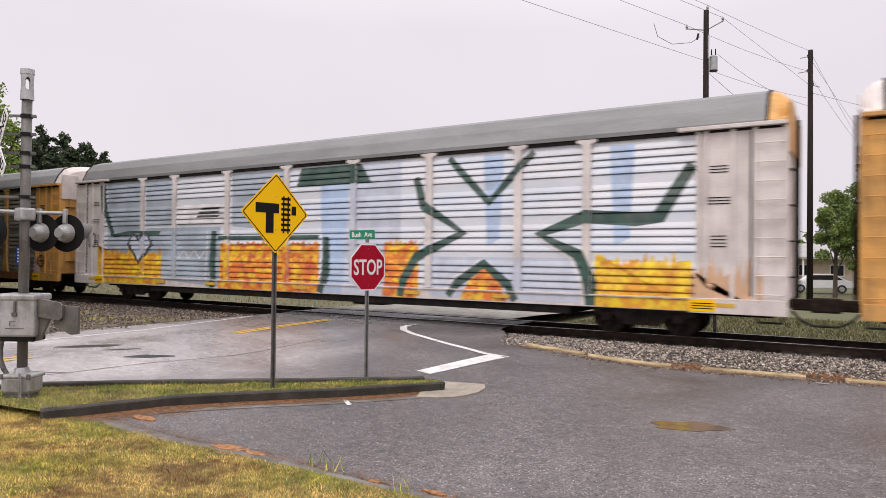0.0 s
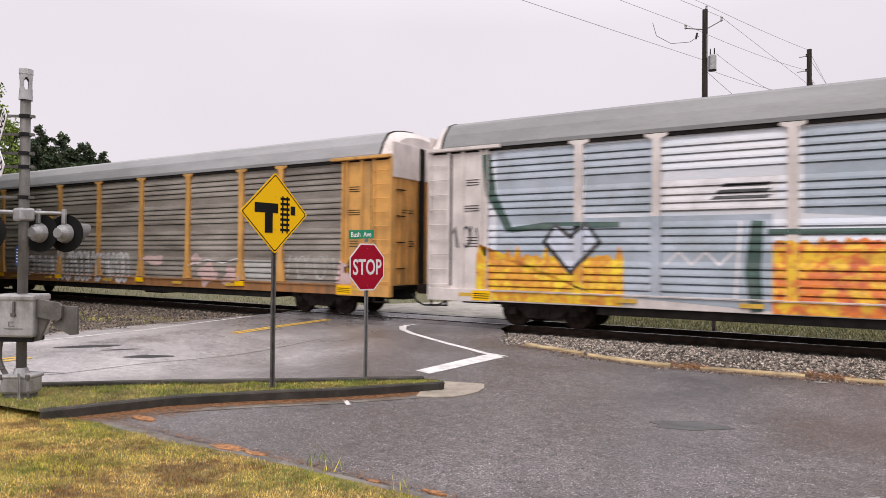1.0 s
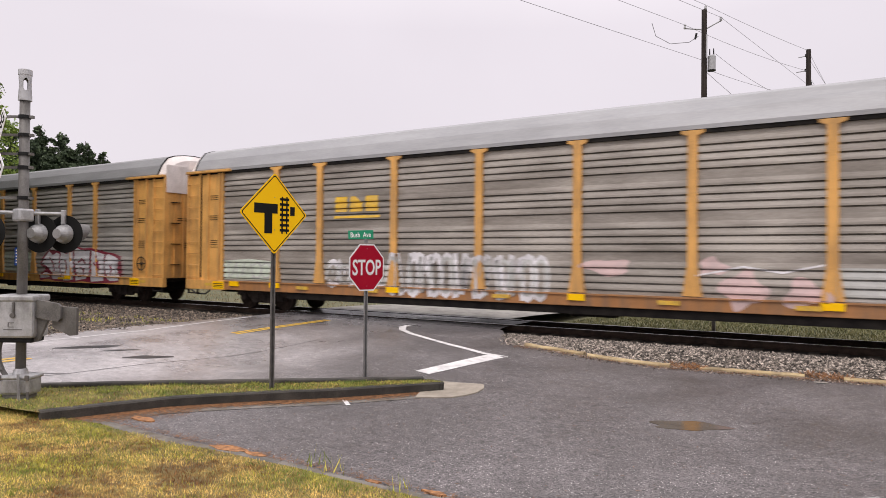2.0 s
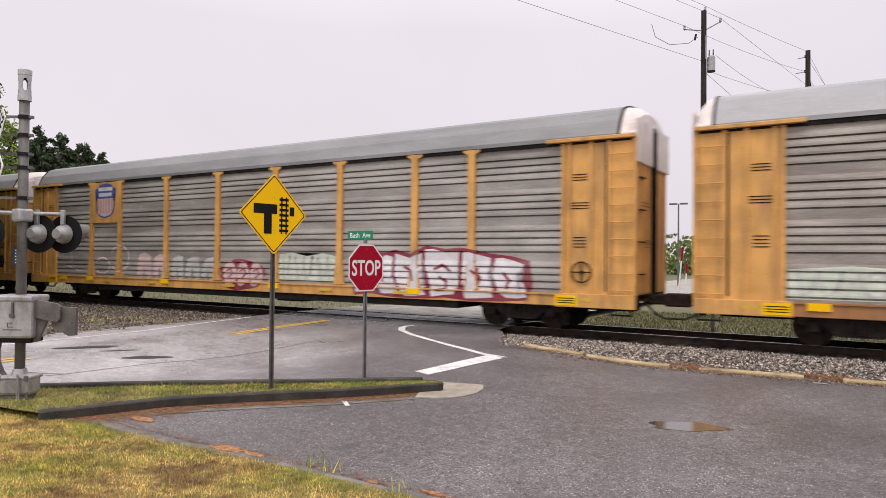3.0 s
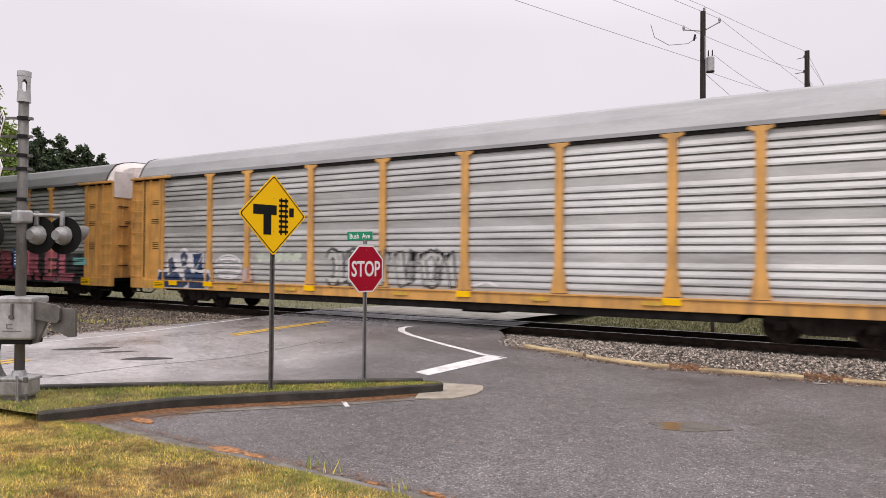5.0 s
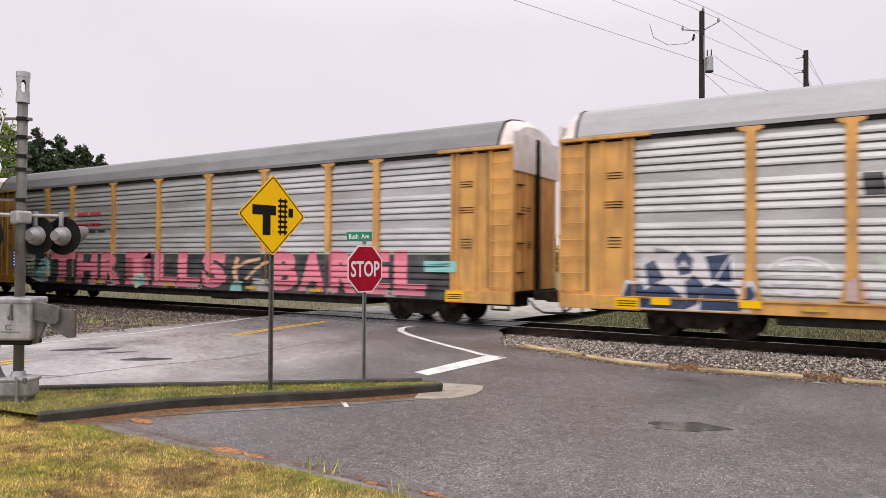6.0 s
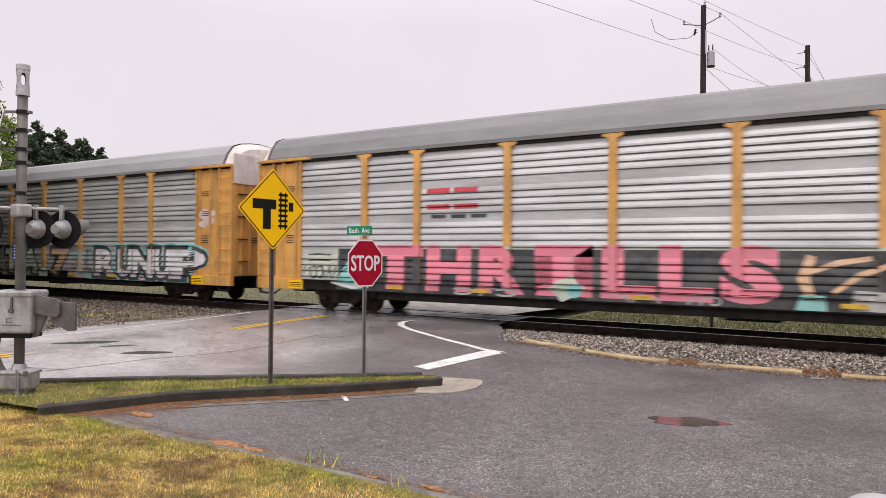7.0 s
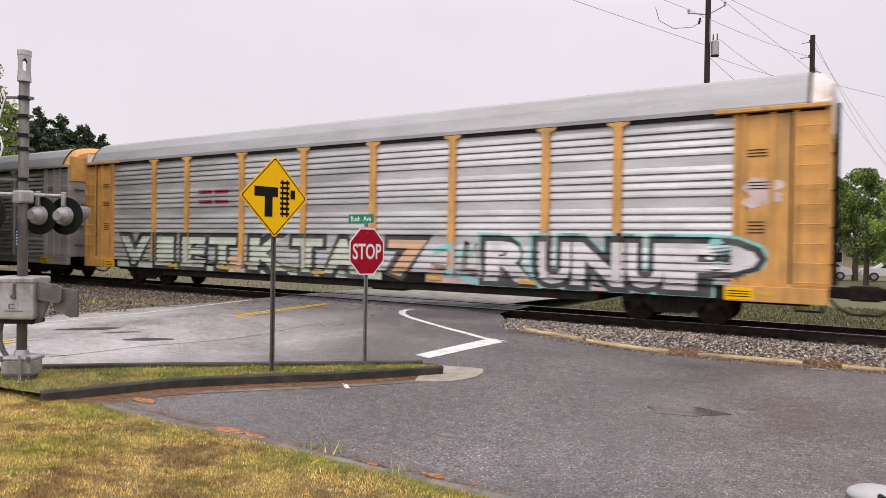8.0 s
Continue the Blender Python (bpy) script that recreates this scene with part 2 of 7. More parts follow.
    l.new(both2.outputs[0], amount.inputs[0])
    l.new(amount.outputs[0], pale.inputs[0])
    l.new(m2.outputs[2], pale.inputs[6])
    # patches of coarser and finer stone, a hand's width to a step across
    patchy = n.new("ShaderNodeTexNoise")
    patchy.inputs["Scale"].default_value, patchy.inputs["Detail"].default_value, patchy.inputs["Roughness"].default_value = 7.0, 6.0, 0.75
    l.new(co.outputs["Object"], patchy.inputs["Vector"])
    spread = n.new("ShaderNodeMapRange")
    spread.inputs["From Min"].default_value, spread.inputs["From Max"].default_value = 0.3, 0.7
    spread.inputs["To Min"].default_value, spread.inputs["To Max"].default_value = 0.66, 1.40
    l.new(patchy.outputs["Fac"], spread.inputs["Value"])
    tone = n.new("ShaderNodeMath")
    tone.operation = "MULTIPLY"
    l.new(worn.outputs[0], tone.inputs[0])
    l.new(spread.outputs[0], tone.inputs[1])
    l.new(pale.outputs[2], sc.inputs[0])
    l.new(tone.outputs[0], sc.inputs["Scale"])
    l.new(sc.outputs[0], bs.inputs["Base Color"])
    rr = n.new("ShaderNodeMapRange")
    rr.inputs["From Min"].default_value, rr.inputs["From Max"].default_value = 0.3, 0.7
    rr.inputs["To Min"].default_value, rr.inputs["To Max"].default_value = rough - 0.12, rough + 0.14
    l.new(broad.outputs["Fac"], rr.inputs["Value"])
    damp = n.new("ShaderNodeMath")
    damp.operation = "MULTIPLY_ADD"
    damp.inputs[1].default_value = -0.22
    l.new(wet_sheen.outputs[0], damp.inputs[0])
    l.new(rr.outputs[0], damp.inputs[2])
    l.new(damp.outputs[0], bs.inputs["Roughness"])
    b = n.new("ShaderNodeBump")
    b.inputs["Strength"].default_value, b.inputs["Distance"].default_value = 0.6, 0.004
    b.invert = True
    l.new(cells.outputs["Distance"], b.inputs["Height"])
    l.new(b.outputs[0], bs.inputs["Normal"])
    return m


M["asphalt"] = aggregate("asphalt", (0.030, 0.027, 0.028), (0.184, 0.167, 0.168), (0.64, 0.60, 0.59), 0.50, 0.045)
M["dark_bed"] = mat("dark_ballast", (0.012, 0.011, 0.010), (0.034, 0.03, 0.026), 0.95, scale=7, fine=40, bump=0.02, spec=0.1)
# still rain water: a smooth dark dielectric
M["water"] = bpy.data.materials.new("puddle_water")
_nt, _bs = nodes_of(M["water"])
_bs.inputs["Base Color"].default_value = (0.075, 0.062, 0.05, 1)
_bs.inputs["Roughness"].default_value = 0.12
_bs.inputs["IOR"].default_value = 1.4
_bs.inputs["Coat Weight"].default_value = 0.35
_bs.inputs["Coat Roughness"].default_value = 0.03
_bs.inputs["Coat IOR"].default_value = 1.4


# ---- mesh helpers ----
def part(name, bm, material, parent=None, label="", smooth=False):
    me = bpy.data.meshes.new(name)
    bm.to_mesh(me)
    bm.free()
    me.materials.append(material)
    if smooth:
        for p in me.polygons:
            p.use_smooth = True
    ob = new(name, me)
    if parent:
        ob.parent = parent
    if label:
        tagged(ob, label)
    return ob


def from_arrays(name, verts, faces, material, parent=None, smooth=False):
    me = bpy.data.meshes.new(name)
    me.from_pydata([tuple(v) for v in verts], [], [tuple(f) for f in faces])
    me.materials.append(material)
    if smooth:
        for p in me.polygons:
            p.use_smooth = True
    ob = new(name, me)
    if parent:
        ob.parent = parent
    return ob


def box(bm, x0, x1, y0, y1, z0, z1, bevel=0.0):
    m = Matrix.LocRotScale(((x0 + x1) / 2, (y0 + y1) / 2, (z0 + z1) / 2), None, (abs(x1 - x0), abs(y1 - y0), abs(z1 - z0)))
    vs = bmesh.ops.create_cube(bm, size=1, matrix=m)["verts"]
    if bevel:
        es = list({e for v in vs for e in v.link_edges})
        bmesh.ops.bevel(bm, geom=es, offset=bevel, segments=2, affect="EDGES", profile=0.5)
    return bm


def rod(bm, a, b, r0, r1=None, n=12):
    a, b = Vector(a), Vector(b)
    r1 = r0 if r1 is None else r1
    m = Matrix.Translation((a + b) / 2) @ (b - a).to_track_quat("Z", "Y").to_matrix().to_4x4()
    bmesh.ops.create_cone(bm, cap_ends=True, segments=n, radius1=r0, radius2=r1, depth=(b - a).length, matrix=m)
    return bm


def prism(bm, outline, d0, d1, axis="y"):
    """An outline in two coordinates, drawn out from d0 to d1 along the third (y: outline is x, z; x: y, z; z: x, y)."""
    def at(p, d):
        return {"y": (p[0], d, p[1]), "x": (d, p[0], p[1]), "z": (p[0], p[1], d)}[axis]
    a = [bm.verts.new(at(p, d0)) for p in outline]
    b = [bm.verts.new(at(p, d1)) for p in outline]
    k = len(outline)
    bm.faces.new(a)
    bm.faces.new(b[::-1])
    for i in range(k):
        bm.faces.new((a[i], b[i], b[(i + 1) % k], a[(i + 1) % k]))
    bmesh.ops.recalc_face_normals(bm, faces=bm.faces[:])
    return bm


def letters(body, width, height, depth=0.002, shear=0.0, bold=0.0):
    """A bmesh of built-in type, x from 0 to width, z from 0 to height, its face towards -y."""
    cu = bpy.data.curves.new("type", "FONT")
    cu.body, cu.extrude, cu.shear, cu.resolution_u, cu.offset = body, 0.01, shear, 3, bold
    ob = bpy.data.objects.new("type", cu)
    scene.collection.objects.link(ob)
    me = bpy.data.meshes.new_from_object(ob.evaluated_get(bpy.context.evaluated_depsgraph_get()))
    bpy.data.objects.remove(ob)
    bm = bmesh.new()
    bm.from_mesh(me)
    bpy.data.meshes.remove(me)
    xs, ys, zs = [[v.co[i] for v in bm.verts] for i in range(3)]
    for v in bm.verts:
        x = (v.co.x - min(xs)) / (max(xs) - min(xs)) * width
        z = (v.co.y - min(ys)) / (max(ys) - min(ys)) * height
        y = -(v.co.z - min(zs)) / (max(zs) - min(zs)) * depth
        v.co = (x, y, z)
    return bm


def base(name, x, y, z, rz=0.0):
    e = new(name)
    e.matrix_world = pose(x, y, z, 0, 0, rz)
    return e


def ss(a, b, x):
    k = min(1.0, max(0.0, (x - a) / (b - a)))
    return k * k * (3 - 2 * k)


# ---- ground ----
def paved(u, q):
    """Height of the pavement: level with the rails at the crossing, lower in the side lot."""
    low = (1 - ss(9.5, 14.5, q) * (1 - ss(-8, -3, u))) * ss(-14, -10.5, u)
    return -0.06 - 0.31 * low


def bank(u, q):
    return paved(u, 5.3) + 0.012 + 0.03 * ss(5.2, 4.9, q) + 0.56 * ss(5.0, -0.5, q) + 0.025 * noise.noise((u * 0.9, q * 0.9, 0))


def sheet(name, us, qs_of, height, material, label="", kind="structure"):
    verts, faces = [], []
    cols = [qs_of(u) for u in us]
    k = len(cols[0])
    for u, qs in zip(us, cols):
        verts += [(u, q, height(u, q)) for q in qs]
    for i in range(len(us) - 1):
        for j in range(k - 1):
            a = i * k + j
            faces.append((a, a + k, a + k + 1, a + 1))
    ob = from_arrays(name, verts, faces, material, smooth=True)
    return tagged(ob, label, kind=kind)


def span(a, b, n):
    return [a + (b - a) * i / (n - 1) for i in range(n)]


def ground_height(u, q):
    far = ss(20, 60, q)
    return (-0.48 if q > 19 or u > -9 or u < -16.5 else min(paved(u, q) - 0.09, -0.2)) - 0.1 * far + 0.05 * noise.noise((u * 0.2, q * 0.2, 3)) * far


edge = [-1500, -600, -250, -120, -70]
sheet("ground", edge + span(-48, 36, 85) + [60, 120, 300, 700, 1500],
      lambda u: [-1500, -500, -150, -60] + span(-30, 60, 91) + [80, 120, 200, 400, 800, 1500],
      ground_height, M["far_grass"], "rough mown verge and field with dry patches")


def paved_far(u):
    lot = 14.12 + 0.085 * (min(u, 3) + 6.47)
    return 16.62 if u < -8.5 else lot + (16.62 - lot) * (1 - ss(-8.5, -6.6, u))


sheet("lot_pavement", span(-11.2, 40, 160), lambda u: span(5.28, paved_far(u), 48), paved, M["asphalt"], "dark coarse damp asphalt of the side road")
sheet("road", span(-16.75, -11.2, 24), lambda u: span(-40, 16.62, 150), paved, M["asphalt"], "worn wet grey asphalt of the crossing road")
sheet("lawn", span(-10.9, 40, 160), lambda u: span(-14, 5.27 + 0.04 * noise.noise((u * 2.3, 1, 0)), 60), bank, M["soil"], "mown lawn with brown dry patches")
# ---- track ----
track = base("railway_track", 0, TRACK, 0)
tagged(track, "single railway track with dark rusty rails on ballast", "railway track", kind="structure")
RAIL_U = (-130, 60)


def bm_rail(y):
    bm = bmesh.new()
    prof = [(y - 0.07, -0.17), (y + 0.07, -0.17), (y + 0.07, -0.155), (y + 0.012, -0.135), (y + 0.012, -0.04), (y + 0.036, -0.03), (y + 0.034, -0.004), (y - 0.034, -0.004), (y - 0.036, -0.03), (y - 0.012, -0.04), (y - 0.012, -0.135), (y - 0.07, -0.155)]
    prism(bm, prof, RAIL_U[0], RAIL_U[1], "x")
    return bm


for y in (-0.7525, 0.7525):
    rail = part("rail", bm_rail(y), M["rail"], track)
    part("rail_head", box(bmesh.new(), RAIL_U[0], RAIL_U[1], y - 0.03, y + 0.03, -0.004, 0.0), M["rail_head"], rail, "polished steel running surface")


# ---- ballast and crossing ----
def bed_height(u, q):
    """Ballast shoulder: up from the pavement's edge to just under the rails, and down again beyond them."""
    near = ss(14.3, 15.9, q) if u > -12 else ss(11.5, 15.5, q)
    far = 1 - ss(20.0, 22.0, q)
    low = paved(u, 14.3) - 0.03 if u > -12 else -0.09
    top = -0.2
    return (low + (top - low) * near if q < TRACK else -0.5 + (top + 0.5) * far) + 0.02 * noise.noise((u * 3, q * 3, 1))


sheet("ballast_bed", span(-8.6, 60, 240), lambda u: span(paved_far(u) - 0.05, 22.0, 28), bed_height, M["gravel"], "grey ballast bed beside the track")
sheet("ballast_bed", span(-130, -16.3, 300), lambda u: span(3.0, 22.0, 46), bed_height, M["gravel"], "gravelly verge and ballast beside the road")
# asphalt and panels across the rails
sheet("crossing_panel", span(-16.6, -8.3, 20), lambda u: span(16.6, TRACK - 0.84, 4), lambda u, q: -0.055 + 0.03 * ss(16.6, 17.1, q), M["asphalt"], "asphalt strip against the near rail")
sheet("crossing_panel", span(-16.6, -8.3, 20), lambda u: span(TRACK - 0.66, TRACK + 0.66, 6), lambda u, q: -0.02, M["asphalt"], "dark asphalt strip between the rails")
sheet("far_road", span(-16.9, -9.3, 30), lambda u: span(TRACK + 0.84, 90, 60), lambda u, q: -0.03 - 0.25 * ss(19, 30, q), M["concrete"], "pale wet road beyond the track")

rng = np.random.default_rng(7)
OCT = np.array([(1, 0, 0), (-1, 0, 0), (0, 1, 0), (0, -1, 0), (0, 0, 1), (0, 0, -1)], float)
OCT_F = np.array([(0, 2, 4), (2, 1, 4), (1, 3, 4), (3, 0, 4), (2, 0, 5), (1, 2, 5), (3, 1, 5), (0, 3, 5)])


def rocks(name, count, place, size, material, label):
    vs, fs = [], []
    for i in range(count):
        u, q, z = place()
        r = size * rng.uniform(0.55, 1.35)
        v = OCT * rng.uniform(0.6, 1.15, (6, 3)) * r + rng.uniform(-0.25, 0.25, (6, 3)) * r
        a = rng.uniform(0, math.tau)
        c, s = math.cos(a), math.sin(a)
        v = np.stack([v[:, 0] * c - v[:, 1] * s + u, v[:, 0] * s + v[:, 1] * c + q, v[:, 2] * 0.8 + z], 1)
        fs.append(OCT_F + 6 * i)
        vs.append(v)
    ob = from_arrays(name, np.concatenate(vs), np.concatenate(fs).tolist(), material)
    return tagged(ob, label, kind="stuff")


def near_stone():
    while True:
        u = rng.uniform(-8.4, 7.0)
        q = rng.uniform(14.2, 16.75)
        if q > paved_far(u) + 0.12 + 0.35 * abs(noise.noise((u * 1.7, 0, 5))):
            return u, q, bed_height(u, q) + 0.012


def left_stone():
    u = -16.4 - 16 * rng.random() ** 1.3
    q = rng.uniform(8.5, 16.6)
    return u, q, bed_height(u, q) + 0.012


def mid_stone():
    u = rng.uniform(-40, 12)
    while -16.7 < u < -8.2:
        u = rng.uniform(-40, 12)
    q = rng.uniform(17.4, 21.5)
    return u, q, bed_height(u, q) + 0.01


def stray_stone():
    """Pebbles kicked out of the bed onto the edge of the asphalt."""
    u = rng.uniform(-7.6, 5.5)
    q = paved_far(u) + 0.1 - abs(rng.normal(0, 0.2))
    return u, q, paved(u, q) + 0.008


# near-black sheets laid over the ballast along the rails
sheet("oiled_ballast", span(-8.5, 60, 160), lambda u: span(16.55 + 0.12 * noise.noise((u * 2, 0, 0)), 18.95, 10), lambda u, q: -0.176 - 0.06 * ss(16.9, 16.5, q), M["dark_bed"], "near-black ballast under the rails")
sheet("oiled_ballast", span(-130, -16.6, 200), lambda u: span(16.3 + 0.15 * noise.noise((u * 2, 0, 0)), 19.5, 10), lambda u, q: -0.176 - 0.06 * ss(16.9, 16.3, q), M["dark_bed"], "near-black ballast under the rails")
rocks("ballast_stones", 15000, near_stone, 0.034, M["stone"], "loose grey ballast stones")
rocks("stray_pebbles", 2600, stray_stone, 0.02, M["stone"], "pebbles strewn over the asphalt edge")
rocks("ballast_stones", 12000, left_stone, 0.04, M["verge_stone"], "loose grey gravel on the verge")
rocks("ballast_stones", 4500, mid_stone, 0.045, M["stone"], "grey ballast between and behind the rails")

for k in range(150):
    u = -68 + 0.56 * k
    if -16.8 < u < -8.0:
        continue
    tie = part("tie", box(bmesh.new(), -0.11, 0.11, -1.28, 1.28, -0.34, -0.165, 0.012), M["old_tie"], track) if k == 0 else new("tie", bpy.data.objects["tie"].data)
    tie.parent = track
    tie.location = (u, 0.03 * math.sin(k * 2.3), 0)


# ---- markings ----
def stripe(name, points, width, material, label, lift=0.007):
    """A painted line along a path of (u, q) or (u, q, width)."""
    pts = []
    for a, b in zip(points, points[1:]):
        n = max(2, int(math.dist(a[:2], b[:2]) / 0.3))
        for i in range(n):
            pts.append([x + (y - x) * i / n for x, y in zip(a, b)])
    pts.append(list(points[-1]))
    vs, fs = [], []
    for i, p in enumerate(pts):
        a, b = Vector(pts[max(0, i - 1)][:2]), Vector(pts[min(len(pts) - 1, i + 1)][:2])
        d = (b - a).normalized()
        w = (p[2] if len(p) > 2 else width) / 2
        for o in (-w, w):
            u, q = p[0] - d.y * o, p[1] + d.x * o
            vs.append((u, q, paved(u, q) + lift))
        if i:
            k = 2 * i
            fs.append((k - 2, k, k + 1, k - 1))
    return tagged(from_arrays(name, vs, fs, material), label, kind="structure")


stripe("edge_line", [(-15.5, -10), (-15.48, 7.5), (-15.46, 9.0), (-15.56, 10.8), (-15.98, 12.74), (-16.44, 15.2)], 0.11, M["white_paint"], "white road edge line")
for o in (-0.09, 0.09):
    stripe("centre_line", [(-13.32 + o, 11.75), (-13.76 + o, 15.8)], 0.12, M["yellow_paint"], "worn yellow double centre line")
    stripe("centre_line", [(-13.4 + o, -8), (-13.36 + o, 6.85)], 0.10, M["yellow_paint"], "worn yellow double centre line")
stripe("stop_bar", [(-7.05, 10.80), (-6.47, 12.80)], 0.40, M["white_paint"], "broad white stop bar", 0.009)
stripe("turn_line", [(-6.25, 12.86, 0.05), (-6.8, 12.83, 0.14), (-7.85, 13.22, 0.13), (-8.76, 13.7, 0.13), (-9.6, 14.2, 0.15), (-10.3, 14.8, 0.18), (-10.75, 15.45, 0.2), (-10.85, 15.85, 0.16), (-10.78, 16.15, 0.07)], 0.14, M["white_paint"], "curved white turning line")
stripe("paint_tick", [(-6.92, 8.32), (-6.53, 7.98)], 0.07, M["white_paint"], "short white paint tick by the kerb")
for pts, w in (([(-14.1, 7.7, 0.1), (-13.9, 8.0, 0.5), (-13.6, 8.5, 0.5), (-13.5, 8.8, 0.1)], 0.4), ([(-13.2, 8.2, 0.05), (-13.1, 8.5, 0.2), (-12.95, 8.9, 0.05)], 0.2), ([(-12.5, 8.2, 0.1), (-12.35, 8.6, 0.45), (-12.1, 9.1, 0.12)], 0.3)):
    stripe("tar_patch", [(u, q, v * 0.62) for u, q, v in pts], w, M["tar"], "dark patched spot in the road", 0.004)
stripe("pavement_seam", [(-12.2, 5.6), (-11.98, 6.79), (-11.89, 8.3), (-11.5, 10.3), (-11.2, 12.5)], 0.016, M["tar"], "tarred seam in the pavement", 0.004)
stripe("pavement_seam", [(-12.6, 6.2), (-12.2, 6.5), (-11.98, 6.79)], 0.025, M["tar"], "tarred crack in the pavement", 0.004)


# ---- kerbed island ----
def resample(pts, n):
    d = [0]
    for a, b in zip(pts, pts[1:]):
        d.append(d[-1] + math.dist(a, b))
    t = np.linspace(0, d[-1], n)
    return list(zip(np.interp(t, d, [p[0] for p in pts]), np.interp(t, d, [p[1] for p in pts])))


OUTER = resample([(-9.25, 4.9), (-9.1, 5.3), (-8.66, 6.38), (-7.95, 7.25), (-7.0, 8.27), (-6.4, 9.05), (-5.93, 9.72)], 40)
INNER = resample([(-11.8, 4.6), (-11.44, 5.42), (-11.15, 5.91), (-10.2, 6.75), (-8.98, 7.74), (-7.6, 8.86), (-6.41, 9.84)], 40)


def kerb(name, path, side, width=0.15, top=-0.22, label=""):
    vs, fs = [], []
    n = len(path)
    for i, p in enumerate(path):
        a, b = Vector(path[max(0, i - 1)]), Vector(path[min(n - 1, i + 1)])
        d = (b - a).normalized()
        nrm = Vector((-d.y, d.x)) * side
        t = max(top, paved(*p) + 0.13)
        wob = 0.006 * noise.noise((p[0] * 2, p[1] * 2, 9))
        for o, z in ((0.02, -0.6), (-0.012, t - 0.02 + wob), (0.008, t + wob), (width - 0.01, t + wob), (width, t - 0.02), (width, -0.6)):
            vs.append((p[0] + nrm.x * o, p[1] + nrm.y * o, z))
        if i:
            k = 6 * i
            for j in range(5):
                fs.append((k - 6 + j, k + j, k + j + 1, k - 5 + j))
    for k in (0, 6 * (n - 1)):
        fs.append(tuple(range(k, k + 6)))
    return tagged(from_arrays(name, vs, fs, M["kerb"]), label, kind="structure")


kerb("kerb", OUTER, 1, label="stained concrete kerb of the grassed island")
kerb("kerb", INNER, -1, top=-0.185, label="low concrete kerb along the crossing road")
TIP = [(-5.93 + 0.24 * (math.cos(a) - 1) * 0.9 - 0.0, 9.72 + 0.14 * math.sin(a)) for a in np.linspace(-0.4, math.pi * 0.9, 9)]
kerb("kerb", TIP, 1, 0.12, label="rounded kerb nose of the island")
vs, fs = [], []
for i, (a, b) in enumerate(zip(OUTER, INNER)):
    for j in range(6):
        k = j / 5
        u, q = a[0] + (b[0] - a[0]) * k, a[1] + (b[1] - a[1]) * k
        vs.append((u, q, max(-0.235, paved(u, q) + 0.1) + 0.012 * math.sin(math.pi * k) - 0.02 * k + 0.01 * noise.noise((u * 3, q * 3, 0))))
    if i:
        for j in range(5):
            c = 6 * i + j
            fs.append((c - 6, c, c + 1, c - 5))
tagged(from_arrays("island_soil", vs, fs, M["soil"], smooth=True), "grassed soil of the kerbed island", kind="structure")
# apron at the nose, gutter pans
bm = bmesh.new()
NOSE = [(-6.0, 9.0), (-5.74, 9.14), (-5.51, 9.32), (-5.40, 9.58), (-5.36, 9.88), (-5.42, 10.22), (-5.57, 10.52), (-5.80, 10.73), (-6.05, 10.79), (-6.30, 10.68), (-6.45, 10.4), (-6.35, 9.8)]
prism(bm, NOSE, -0.5, -0.350, "z")
tagged(part("kerb_apron", bm, M["apron"]), "pale concrete apron at the kerb nose", kind="structure")


def strip_beside(name, path, o0, o1, lift, material, label, rough=0.0):
    vs, fs = [], []
    n = len(path)
    for i, p in enumerate(path):
        a, b = Vector(path[max(0, i - 1)]), Vector(path[min(n - 1, i + 1)])
        d = (b - a).normalized()
        for o in (o0, o1 * (1 + rough * noise.noise((p[0] * 3, p[1] * 3, 4)))):
            u, q = p[0] + d.y * o, p[1] - d.x * o
            vs.append((u, q, paved(u, q) + lift))
        if i:
            k = 2 * i
            fs.append((k - 2, k - 1, k + 1, k))
    return tagged(from_arrays(name, vs, fs, material), label, kind="structure")


strip_beside("gutter", OUTER[2:38], 0.0, 0.42, 0.006, M["old_concrete"], "narrow concrete gutter beside the kerb")
strip_beside("pine_straw_bed", OUTER[2:], 0.0, 0.17, 0.013, M["leaf_litter"], "rusty pine straw gathered in the gutter", 0.9)
LAWN_EDGE = [(u, 5.36 + 0.03 * math.sin(u * 2)) for u in np.linspace(-8.9, 3, 60)]
strip_beside("lawn_edging", LAWN_EDGE, -0.03, 0.15, 0.012, M["old_concrete"], "flush concrete edging of the lawn", 0.6)
for c in ((-6.2, 5.42, 0.34), (-5.75, 5.42, 0.2), (-8.3, 5.75, 0.3), (-3.4, 5.45, 0.16), (-4.1, 5.4, 0.12)):
    bm = bmesh.new()
    prism(bm, [(c[0] + c[2] * math.cos(a) * rng.uniform(0.6, 1.1), c[1] + 0.3 * c[2] * math.sin(a) * rng.uniform(0.6, 1.1)) for a in np.linspace(0, math.tau, 18)[:-1]], -0.4, -0.352, "z")
    tagged(part("pine_straw_patch", bm, M["leaf_litter"]), "patch of orange pine straw on the pavement", "pine straw", "pine straw patches")


